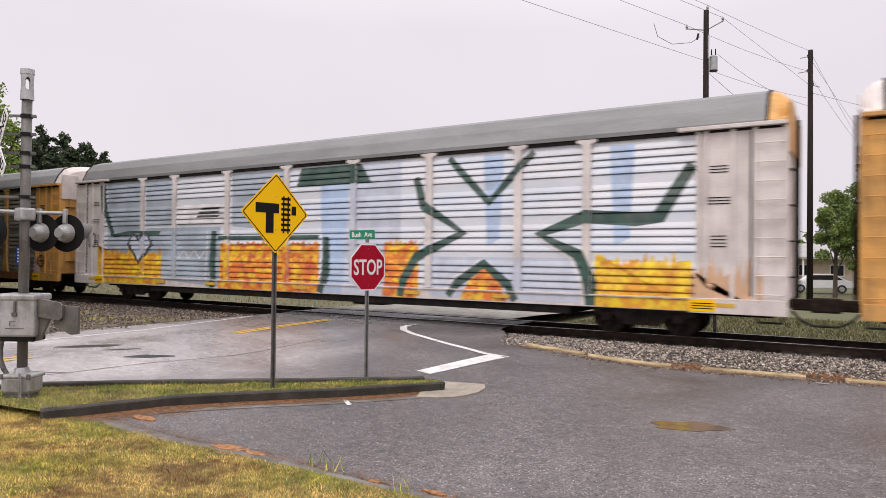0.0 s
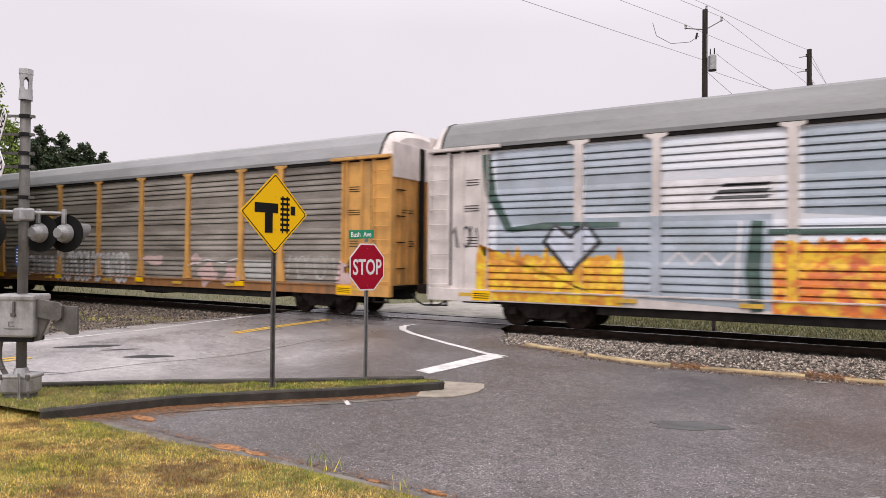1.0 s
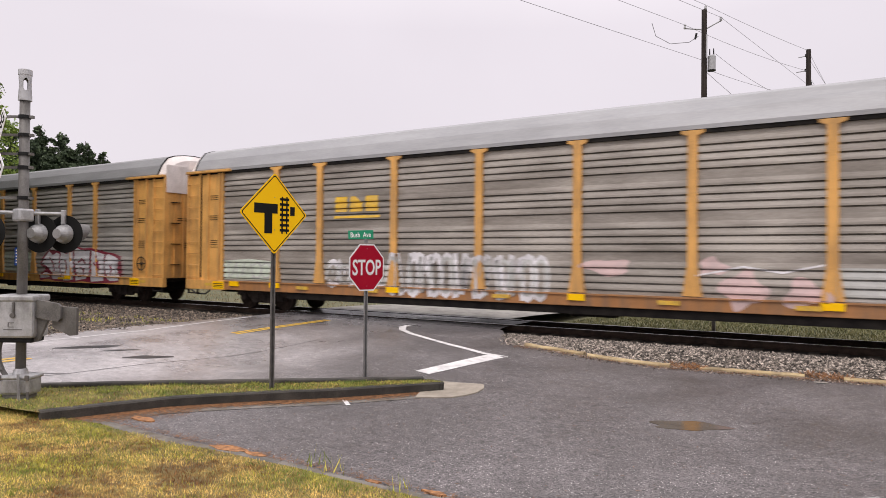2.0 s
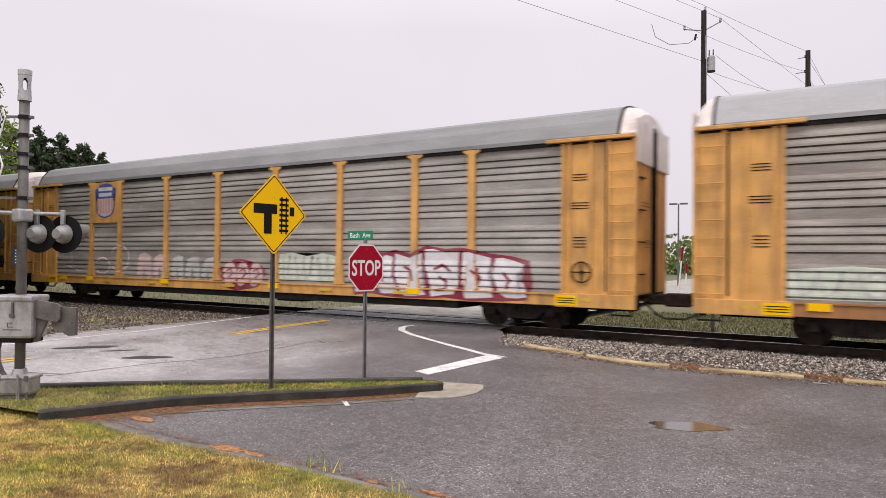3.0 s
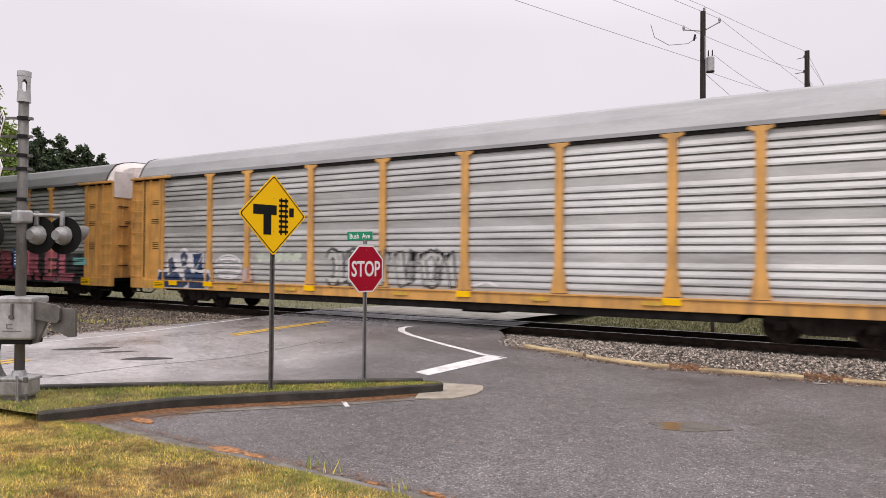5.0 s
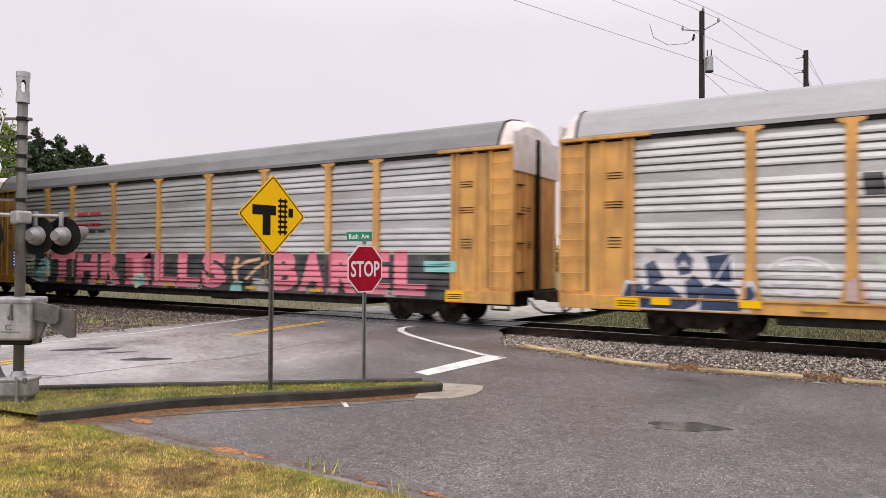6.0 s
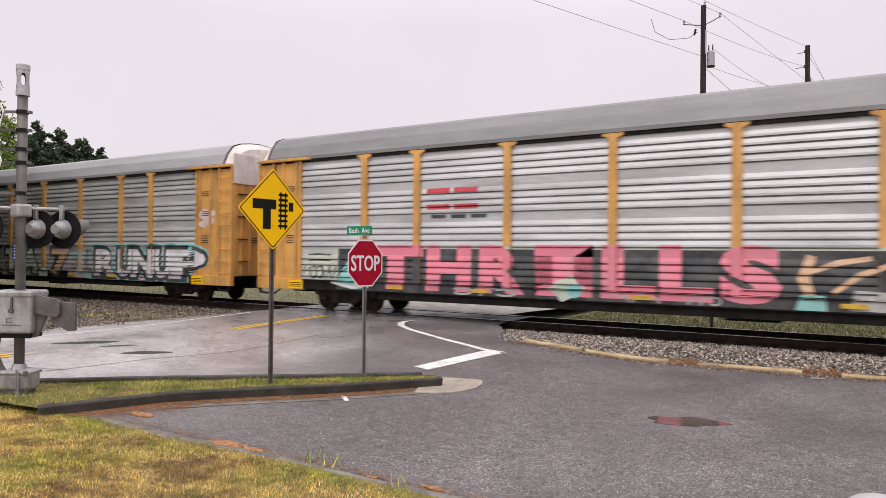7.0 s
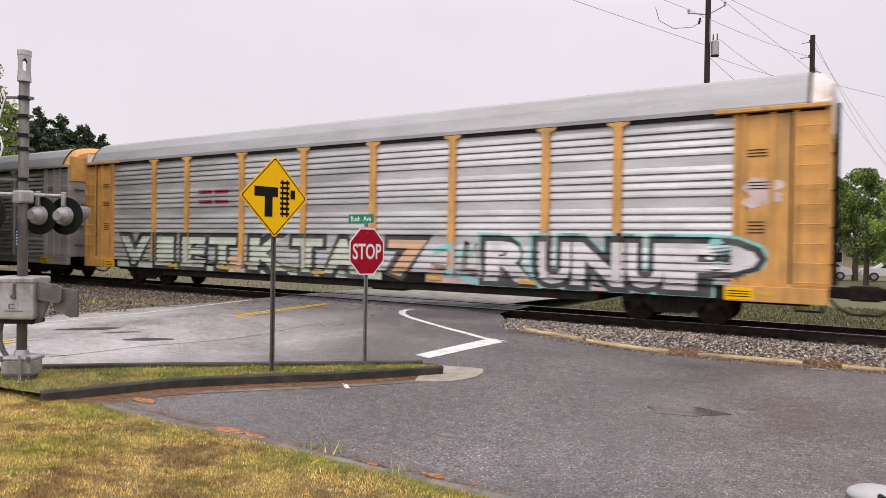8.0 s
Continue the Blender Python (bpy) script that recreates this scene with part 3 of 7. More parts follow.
# ---- edge timbers ----
def timber(u0, u1, o0=0.0, o1=0.0):
    q0, q1 = 14.2 + 0.085 * (u0 + 6.47) + o0, 14.2 + 0.085 * (u1 + 6.47) + o1
    n = 10
    bm = bmesh.new()
    rings = []
    for i in range(n + 1):
        k = i / n
        u, q = u0 + (u1 - u0) * k, q0 + (q1 - q0) * k
        z = paved(u, q) - 0.02
        w, h = 0.075 + 0.02 * noise.noise((u * 4, 0, 2)), 0.09 + 0.03 * noise.noise((u * 5, 3, 2))
        rings.append([bm.verts.new((u, q + dy, z + dz)) for dy, dz in ((-w, -0.1), (-w, h - 0.03), (-w + 0.03, h), (w - 0.03, h), (w, h - 0.03), (w, -0.1))])
    for a, b in zip(rings, rings[1:]):
        for j in range(6):
            bm.faces.new((a[j], b[j], b[(j + 1) % 6], a[(j + 1) % 6]))
    bm.faces.new(rings[0])
    bm.faces.new(rings[-1][::-1])
    bmesh.ops.recalc_face_normals(bm, faces=bm.faces[:])
    return tagged(part("edge_timber", bm, M["timber"]), "weathered yellowed timber laid along the pavement edge", "timber", "edge timbers")


for a, b, o, p in ((-6.45, -5.1, 0.0, 0.02), (-5.0, -3.3, -0.05, 0.0), (-2.72, -0.85, 0.0, 0.02), (-0.2, 2.3, 0.0, -0.03), (2.5, 4.8, 0.02, 0.0)):
    timber(a, b, o, p)
for u, q, r in ((-3.0, 14.5, 0.3), (-0.5, 14.72, 0.34), (-5.4, 14.5, 0.22), (1.2, 14.9, 0.25)):
    bm = bmesh.new()
    for i in range(90):
        a, rr = rng.uniform(0, math.tau), r * math.sqrt(rng.random())
        x, y = u + 1.3 * rr * math.cos(a), q + 0.5 * rr * math.sin(a)
        d = rng.uniform(0, math.pi)
        rod(bm, (x, y, -0.34), (x + 0.11 * math.cos(d), y + 0.11 * math.sin(d), -0.28 + rng.uniform(-0.03, 0.05)), 0.005, n=3)
    tagged(part("dead_weeds", bm, M["leaf_litter"]), "brown dead weeds between the timbers", kind="stuff")

# ---- puddle ----
bm = bmesh.new()
prism(bm, [(-1.95 + math.cos(a) * 0.47 * (1 + 0.18 * math.sin(3 * a + 1) + 0.08 * math.sin(7 * a)) + 0.18 * math.sin(a) * -0.4, 9.52 + math.sin(a) * 0.25 * (1 + 0.2 * math.sin(2 * a) + 0.1 * math.cos(5 * a)) + 0.13 * math.cos(a)) for a in np.linspace(0, math.tau, 50)[:-1]], -0.42, -0.364, "z")
tagged(part("puddle", bm, M["water"]), "shallow rain puddle on the asphalt", "puddle", kind="structure")


# ---- signs ----
def plate(outline_pts, y0, y1):
    return prism(bmesh.new(), outline_pts, y0, y1)


def u_post(z0, z1, w):
    """A steel channel post with its flanges."""
    bm = bmesh.new()
    prism(bm, [(-w, -0.02), (-w * 0.55, -0.02), (-w * 0.45, 0.012), (w * 0.45, 0.012), (w * 0.55, -0.02), (w, -0.02), (w, -0.012), (w * 0.6, 0.02), (-w * 0.6, 0.02), (-w, -0.012)], z0, z1, "z")
    return bm


def turned(cx, cz, pts, a):
    c, s = math.cos(a), math.sin(a)
    return [(cx + x * c - z * s, cz + x * s + z * c) for x, z in pts]


def rounded_square(h, r, n=4):
    pts = []
    for cx, cz, a0 in ((h - r, h - r, 0), (-h + r, h - r, 90), (-h + r, -h + r, 180), (h - r, -h + r, 270)):
        for i in range(n + 1):
            a = radians(a0 + 90 * i / n)
            pts.append((cx + r * math.cos(a), cz + r * math.sin(a)))
    return pts


SIGN_TURN = 82.0
t_sign = tagged(base("warning_sign", -7.95, 7.79, -0.25, SIGN_TURN), "yellow diamond warning sign of a side road and track", "road sign")
part("post", u_post(-0.3, 2.45, 0.042), M["dark_post"], t_sign)
CZ, A45 = 2.80, radians(45)
face = part("sign_face", plate(turned(0, CZ, rounded_square(0.461, 0.042), A45), -0.034, -0.028), M["sign_yellow"], t_sign, "yellow reflective sheet")
bm = bmesh.new()
ring0, ring1 = turned(0, CZ, rounded_square(0.440, 0.036), A45), turned(0, CZ, rounded_square(0.424, 0.030), A45)
vo, vi = [bm.verts.new((x, -0.036, z)) for x, z in ring0], [bm.verts.new((x, -0.036, z)) for x, z in ring1]
for i in range(len(vo)):
    bm.faces.new((vo[i], vo[(i + 1) % len(vo)], vi[(i + 1) % len(vo)], vi[i]))
part("border", bm, M["sign_black"], face, "thin black border line")


def slab(x0, x1, z0, z1, y=-0.0375):
    return box(bmesh.new(), x0, x1, y, y + 0.003, z0, z1)


sc = 0.00905
def tpx(x0, x1, y0, y1):
    return slab((x0 - 486) * sc * 1.25, (x1 - 486) * sc * 1.25, CZ - (y1 - 377) * sc, CZ - (y0 - 377) * sc)


part("junction_bar", tpx(452, 491, 360, 377), M["sign_black"], face)
part("junction_stem", tpx(469, 482, 377, 412), M["sign_black"], face)
part("junction_arm", tpx(513, 521, 363, 379), M["sign_black"], face)
for x in (499, 507):
    part("rail_stroke", tpx(x - 1.2, x + 1.2, 346, 412), M["sign_black"], face)
for k in range(7):
    part("tie_stroke", tpx(495, 511, 348.5 + 9.2 * k, 353 + 9.2 * k), M["sign_black"], face)
for z in (CZ + 0.26, CZ - 0.26):
    part("bolt", rod(bmesh.new(), (0, -0.042, z), (0, -0.02, z), 0.007, n=8), M["steel_post"], t_sign)

stop = tagged(base("stop_sign", -7.21, 9.24, -0.26, SIGN_TURN - 1), "red octagonal stop sign on a galvanised post", "road sign")
part("post", u_post(-0.3, 2.33, 0.036), M["steel_post"], stop)
SZ, SR = 1.952, 0.402 / math.cos(math.pi / 8)
octo = lambda r: [(r * math.cos(math.pi / 8 + k * math.pi / 4), SZ + r * math.sin(math.pi / 8 + k * math.pi / 4)) for k in range(8)]
face = part("sign_face", plate(octo(SR), -0.030, -0.025), M["sign_white"], stop, "white reflective edge")
part("red_field", plate(octo(SR - 0.026), -0.032, -0.0295), M["sign_red"], face, "red reflective sheet")


def islands(bm):
    """The separate letters of a word, each as a bmesh of its own."""
    left, out = set(bm.faces), []
    while left:
        todo, got = [left.pop()], set()
        while todo:
            f = todo.pop()
            got.add(f)
            for e in f.edges:
                for g in e.link_faces:
                    if g in left:
                        left.discard(g)
                        todo.append(g)
        one, seen = bmesh.new(), {}
        for f in got:
            for v in f.verts:
                if v not in seen:
                    seen[v] = one.verts.new(v.co)
            one.faces.new([seen[v] for v in f.verts])
        out.append(one)
    bm.free()
    return out


def thick_letters(body, width, height, x, z, y, material, parent, weight=0.0):
    bm = letters(body, width, height, 0.003, bold=weight)
    bmesh.ops.translate(bm, verts=bm.verts[:], vec=(x, y, z))
    for one in islands(bm):
        part("letter", one, material, parent)


thick_letters("STOP", 0.665, 0.272, -0.332, SZ - 0.136, -0.032, M["sign_white"], face, weight=0.018)
for z in (SZ + 0.32, SZ - 0.32):
    part("bolt", rod(bmesh.new(), (0, -0.038, z), (0, -0.02, z), 0.006, n=8), M["steel_post"], stop)
NZ = 2.515
blade = part("street_name_blade", box(bmesh.new(), -0.215, 0.215, -0.018, -0.012, NZ - 0.075, NZ + 0.075, 0.002), M["sign_green"], stop, "green street name blade")
thick_letters("Bush  Ave", 0.345, 0.088, -0.175, NZ - 0.045, -0.018, M["sign_white"], blade, weight=0.012)
part("blade_bracket", box(bmesh.new(), -0.03, 0.03, -0.02, 0.02, NZ - 0.14, NZ - 0.07, 0.004), M["steel_post"], stop)
blade.rotation_euler = (0, radians(-2.0), radians(-44))


# ---- crossing signal ----
MX, MY = -10.51, 5.28
sig = tagged(base("crossing_signal", MX, MY, -0.28), "grey railroad crossing signal mast with flashers and gate drive", "crossing signal")


def spun(bm, deg, about=(0, 0, 0)):
    bmesh.ops.rotate(bm, cent=about, matrix=Matrix.Rotation(radians(deg), 3, "Z"), verts=bm.verts[:])
    return bm


bm = bmesh.new()
rod(bm, (0, 0, 0.4), (0, 0, 4.55), 0.070, n=20)
part("mast", bm, M["mast"], sig, smooth=True)
# pinnacle: a hollow cast cap with four open slots
def bm_pinnacle():
    bm = bmesh.new()
    n, zs = 64, span(4.49, 4.82, 23)
    shell = [[[bm.verts.new((r * math.cos(math.tau * i / n), r * math.sin(math.tau * i / n), z)) for i in range(n)] for z in zs] for r in (0.086, 0.074)]
    gone = lambda i, j: 0 <= j < len(zs) - 1 and ((((i + 0.5) % 16 - 8) / 4.2) ** 2 + ((zs[j] + zs[j + 1] - 9.31) / 0.19) ** 2 < 1)
    for j in range(len(zs) - 1):
        for i in range(n):
            k = (i + 1) % n
            if gone(i, j):
                for there, a, b in ((gone(k, j), (k, j), (k, j + 1)), (gone(i - 1, j), (i, j), (i, j + 1)), (gone(i, j + 1), (i, j + 1), (k, j + 1)), (gone(i, j - 1), (i, j), (k, j))):
                    if not there:
                        bm.faces.new((shell[0][a[1]][a[0]], shell[0][b[1]][b[0]], shell[1][b[1]][b[0]], shell[1][a[1]][a[0]]))
                continue
            for ring in shell:
                bm.faces.new((ring[j][i], ring[j][k], ring[j + 1][k], ring[j + 1][i]))
    bmesh.ops.rotate(bm, cent=(0, 0, 0), matrix=Matrix.Rotation(radians(22), 3, "Z"), verts=bm.verts[:])
    return bm


cap = part("pinnacle", bm_pinnacle(), M["aluminium"], sig, "hollow cast cap with open slots")
part("pinnacle_band", rod(bmesh.new(), (0, 0, 4.80), (0, 0, 4.875), 0.093, n=24), M["aluminium"], cap)
part("pinnacle_collar", rod(bmesh.new(), (0, 0, 4.42), (0, 0, 4.50), 0.092, 0.09, n=24), M["aluminium"], cap)
# bands with crossbuck arms
for z in (4.18, 3.91, 3.63, 3.43, 2.98):
    band = part("clamp_band", rod(bmesh.new(), (0, 0, z - 0.025), (0, 0, z + 0.025), 0.084, n=18), M["black"], sig)
    bm = bmesh.new()
    box(bm, -0.36, -0.06, -0.03, 0.0, z - 0.018, z + 0.018)
    box(bm, 0.07, 0.13, -0.03, 0.03, z - 0.02, z + 0.02)
    part("clamp_arm", spun(bm, 34), M["mast"], band)
# crossbuck boards
CB = Vector((-0.30, -0.25, 3.75))


def board(angle, word, off):
    bm = box(bmesh.new(), -0.61, 0.61, -0.008, 0.0, -0.115, 0.115, 0.003)
    ob = part("crossbuck_board", bm, M["sign_white"], sig, "white crossbuck board with black letters")
    ob.matrix_local = Matrix.Translation(CB + Vector((0, off, 0))) @ Matrix.Rotation(radians(-11), 4, "Z") @ Matrix.Rotation(radians(angle), 4, "Y")
    for x, w in word:
        b2 = letters(w, 0.46, 0.15, 0.003, bold=0.02)
        bmesh.ops.translate(b2, verts=b2.verts[:], vec=(x, -0.008, -0.075))
        for one in islands(b2):
            part("letter", one, M["sign_black"], ob)
    return ob


board(-45, ((-0.56, "CROSS"), (0.10, "SING")), 0.0)
board(45, ((-0.55, "RAIL"), (0.09, "ROAD")), -0.02)
# cross arm and flashers
hub = part("arm_hub", box(bmesh.new(), -0.11, 0.11, -0.11, 0.11, 2.63, 2.82, 0.03), M["aluminium"], sig)
arm_a, arm_b = Vector((-0.3, -0.42, 2.76)), Vector((0.255, 0.47, 2.76))
part("cross_arm", rod(bmesh.new(), arm_a, arm_b, 0.028, n=12), M["aluminium"], sig)
FACE = Vector((-0.40, 0.92, 0)).normalized()


def flasher(at, direction, lit, hood_material):
    m = Matrix.Translation(at) @ direction.to_track_quat("Y", "Z").to_matrix().to_4x4()
    disc = part("flasher_background", rod(bmesh.new(), (0, -0.004, 0), (0, 0.006, 0), 0.285, n=36), M["sign_black"], sig, "round black flasher background")
    disc.matrix_local = m
    bm = bmesh.new()
    rod(bm, (0, -0.02, 0), (0, -0.10, 0), 0.150, 0.125, n=24)
    rod(bm, (0, -0.10, 0), (0, -0.17, 0), 0.125, 0.08, n=24)
    rod(bm, (0, -0.17, 0), (0, -0.19, 0), 0.085, 0.07, n=24)
    part("lamp_housing", bm, M["aluminium"], disc, "cast grey lamp housing")
    bm = bmesh.new()
    box(bm, -0.03, 0.03, -0.07, -0.02, 0.14, 0.36, 0.008)
    part("hanger", bm, M["aluminium"], disc)
    part("lens", rod(bmesh.new(), (0, 0.006, 0), (0, 0.03, 0), 0.15, 0.13, n=24), M["red_glow"] if lit else M["red_lens"], disc, "lit red lens" if lit else "dark red lens")
    bm = bmesh.new()
    ring = [(0.17 * math.cos(a), 0.17 * math.sin(a)) for a in np.linspace(-0.6, math.pi + 0.6, 22)]
    prev = None
    for x, z in ring:
        deep = 0.12 + 0.34 * (z / 0.17 + 1) / 2
        cur = [bm.verts.new(p) for p in ((x, 0.006, z), (x, deep, z), (x * 0.95, deep, z * 0.95), (x * 0.95, 0.006, z * 0.95))]
        if prev:
            for j in range(4):
                bm.faces.new((prev[j], cur[j], cur[(j + 1) % 4], prev[(j + 1) % 4]))
        prev = cur
    part("visor", bm, hood_material, disc, "half-round visor")
    return disc


flasher(Vector((0.04, 0.22, 2.46)), FACE, False, M["mast"])
flasher(Vector((0.255, 0.485, 2.46)), FACE, False, M["mast"])
flasher(Vector((-0.13, -0.42, 2.46)), -FACE, True, M["sign_white"])
# identification plate, gate drive, counterweights, base
bm = box(bmesh.new(), -0.07, 0.07, -0.004, 0.004, 1.98, 2.25, 0.01)
plate_blue = part("notice_plate", spun(bm, 24), M["sign_blue"], sig, "small blue notice plate with pale lines")
plate_blue.location = (-0.015, -0.04, 0)
for k in range(5):
    b2 = box(bmesh.new(), -0.05, 0.05, -0.0075, -0.004, 2.02 + 0.045 * k, 2.037 + 0.045 * k)
    part("text_bar", spun(b2, 24), M["sign_white"], plate_blue)
GD = 30
drive = part("gate_drive", spun(box(bmesh.new(), -0.245, 0.335, -0.27, 0.13, 0.94, 1.53, 0.035), GD), M["aluminium"], sig, "dented grey gate drive housing")
part("drive_lid", spun(box(bmesh.new(), -0.26, 0.35, -0.285, 0.145, 1.46, 1.56, 0.03), GD), M["aluminium"], drive)
part("drive_base", spun(box(bmesh.new(), -0.20, 0.29, -0.22, 0.10, 0.87, 0.95, 0.02), GD), M["black"], drive)
bm = box(bmesh.new(), 0.045, 0.075, -0.295, -0.265, 1.30, 1.46, 0.006)
rod(bm, (0.055, -0.30, 1.27), (0.055, -0.262, 1.27), 0.035, n=12)
part("padlock_hasp", spun(bm, GD), M["mast"], drive, "hanging hasp with padlock")
bm = bmesh.new()
for x0, x1, z0, z1 in ((-0.02, 0.07, 1.16, 1.168), (-0.02, -0.01, 1.10, 1.168), (-0.02, 0.07, 1.10, 1.108), (-0.08, 0.19, 1.06, 1.072)):
    box(bm, x0, x1, -0.276, -0.268, z0, z1)
part("maker_plate", spun(bm, GD), M["mast"], drive)
bm = bmesh.new()
prism(bm, [(0.32, 1.50), (0.66, 1.44), (0.70, 1.40), (0.70, 1.22), (0.66, 1.18), (0.52, 1.20), (0.32, 1.24)], -0.20, -0.15)
part("counterweight_arm", spun(bm, GD), M["dark_post"], sig, "grey gate counterweight arm")
bm = bmesh.new()
prism(bm, [(0.54, 1.40), (0.90, 1.38), (0.90, 0.98), (0.80, 0.97), (0.55, 1.10)], -0.14, -0.08)
rod(bm, (0.84, -0.15, 1.17), (0.84, -0.07, 1.17), 0.016, n=8)
part("counterweight", spun(bm, GD), M["mast"], sig, "cast counterweight plate")
bm = bmesh.new()
prism(bm, [(0.33, 1.24), (0.50, 1.22), (0.36, 0.90), (0.24, 0.86)], -0.16, -0.10)
part("counterweight_link", spun(bm, GD), M["mast"], sig)
bm = bmesh.new()
prism(bm, [(-0.52, 1.40), (-0.42, 1.42), (-0.37, 1.32), (-0.37, 0.95), (-0.46, 0.86), (-0.56, 0.90)], -0.22, -0.14)
part("counterweight", spun(bm, GD), M["aluminium"], sig)
pts = [Vector((-0.20, -0.17, 1.0)), Vector((-0.235, -0.19, 0.75)), Vector((-0.21, -0.20, 0.58)), Vector((-0.15, -0.18, 0.45)), Vector((-0.12, -0.14, 0.36))]
bm = bmesh.new()
for a, b in zip(pts, pts[1:]):
    rod(bm, a, b, 0.035, n=10)
part("cable_conduit", bm, M["dark_post"], sig)
foot = part("mast_base", spun(box(bmesh.new(), -0.20, 0.25, -0.19, 0.13, 0.10, 0.36, 0.045), GD), M["aluminium"], sig, "cast junction box base")
part("base_lid", spun(box(bmesh.new(), -0.215, 0.265, -0.205, 0.145, 0.33, 0.385, 0.02), GD), M["aluminium"], foot)
part("base_neck", rod(bmesh.new(), (0, 0, 0.36), (0, 0, 0.47), 0.115, 0.085, n=16), M["aluminium"], foot)
for x in (-0.18, 0.23):
    part("lid_lug", spun(box(bmesh.new(), x - 0.03, x + 0.03, -0.225, -0.195, 0.32, 0.40, 0.008), GD), M["mast"], foot)
part("base_flange", spun(box(bmesh.new(), -0.17, 0.20, -0.16, 0.10, -0.10, 0.11, 0.02), GD), M["dark_post"], sig, "dark footing plate and bolts")
for x, y in ((0.10, -0.225), (0.125, -0.23)):
    part("ground_cable", spun(rod(bmesh.new(), (x, y, 0.42), (x + 0.03, y - 0.02, -0.06), 0.010, n=6), GD), M["aluminium"], sig)
for x, y in ((-0.22, -0.2), (0.24, -0.2)):
    part("anchor_bolt", spun(rod(bmesh.new(), (x, y, 0.05), (x, y, 0.16), 0.018, n=8), GD), M["mast"], sig)


# ---- utility poles and wires ----
def pole(x, y, top, r, name="utility_pole", label="dark weathered wooden utility pole"):
    e = tagged(base(name, x, y, -0.5), label, "utility pole", "utility poles")
    part("shaft", rod(bmesh.new(), (0, 0, -0.3), (0, 0, top + 0.5), r * 1.35, r, n=14), M["pole_wood"], e, smooth=True)
    return e


p1 = pole(-5.53, 30.17, 12.5, 0.108, label="dark wooden utility pole with brackets and transformer")
for name, a, b in (("bracket_arm", (0, 0, 12.15), (-0.70, -0.43, 12.20)), ("bracket_arm", (0, 0, 12.15), (0.6, 0.37, 12.55))):
    part(name, rod(bmesh.new(), a, b, 0.025, n=8), M["steel_post"], p1)
for at in ((-0.70, -0.43, 12.2), (0.6, 0.37, 12.55), (0.05, 0.0, 13.0)):
    bm = bmesh.new()
    for k in range(3):
        rod(bm, (at[0], at[1], at[2] + 0.06 * k), (at[0], at[1], at[2] + 0.06 * k + 0.035), 0.06, 0.045, n=12)
    rod(bm, (at[0], at[1], at[2] - 0.05), (at[0], at[1], at[2] + 0.2), 0.015, n=6)
    part("insulator", bm, M["transformer"], p1)
bm = bmesh.new()
rod(bm, (0.27, 0.17, 10.42), (0.27, 0.17, 11.02), 0.165, n=20)
rod(bm, (0.27, 0.17, 11.02), (0.27, 0.17, 11.08), 0.165, 0.10, n=20)
tank = part("transformer_tank", bm, M["transformer"], p1, "pale grey transformer can")
part("tank_rim", rod(bmesh.new(), (0.27, 0.17, 10.40), (0.27, 0.17, 10.44), 0.17, n=20), M["black"], tank)
for o in (-0.08, 0.08):
    part("bushing", rod(bmesh.new(), (0.27 + o, 0.17, 11.05), (0.27 + o, 0.17, 11.35), 0.03, 0.02, n=8), M["black"], tank)
part("cutout_fuse", rod(bmesh.new(), (-0.33, -0.2, 11.75), (-0.28, -0.17, 12.0), 0.045, n=8), M["black"], p1)
part("cable_sleeve", rod(bmesh.new(), (0.12, -0.12, 10.9), (0.12, -0.12, 11.9), 0.03, n=8), M["transformer"], p1)
p2 = pole(-2.08, 38.65, 12.55, 0.115)
for z, o in ((12.75, -0.22), (12.0, -0.26), (11.3, 0.2)):
    part("bracket_arm", rod(bmesh.new(), (0, 0, z), (o * 2.0, o * 1.2, z - 0.12), 0.02, n=6), M["steel_post"], p2)
    part("insulator", rod(bmesh.new(), (o * 0.5, 0, z - 0.05), (o * 0.5, 0, z + 0.08), 0.05, n=8), M["black"], p2)


def wire(a, b, sag, r=0.012, label="thin overhead wire between poles"):
    cu = bmesh.new()
    a, b = Vector(a), Vector(b)
    n = 18
    prev = None
    for i in range(n + 1):
        k = i / n
        p = a.lerp(b, k) - Vector((0, 0, 4 * sag * k * (1 - k)))
        ring = [cu.verts.new(p + Vector((r * math.cos(t), 0, r * math.sin(t)))) for t in (0.5, 2.6, 4.7)]
        if prev:
            for j in range(3):
                cu.faces.new((prev[j], ring[j], ring[(j + 1) % 3], prev[(j + 1) % 3]))
        prev = ring
    return tagged(part("overhead_wire", cu, M["wire"]), label, "wire", "overhead wires")


p1_jumper = [Vector((-7.5, 29.3, 12.02)), Vector((-7.35, 29.35, 11.45)), Vector((-6.8, 29.6, 11.1)), Vector((-6.1, 29.95, 11.15)), Vector((-5.75, 30.1, 11.4))]
bm = bmesh.new()
for a, b in zip(p1_jumper, p1_jumper[1:]):
    rod(bm, a, b, 0.012, n=6)
tagged(part("jumper_wire", bm, M["wire"]), "slack jumper wire hanging at the pole", "wire", "overhead wires")
BACK = Vector((-0.345, -0.94, 0)) * 60
TOPS = [Vector((-5.49, 30.19, 12.72)), Vector((-4.94, 30.53, 12.2)), Vector((-6.23, 29.74, 11.85)), Vector((-5.6, 30.11, 10.36))]
for p in TOPS:
    wire(p, p + BACK, 0.15, 0.008)
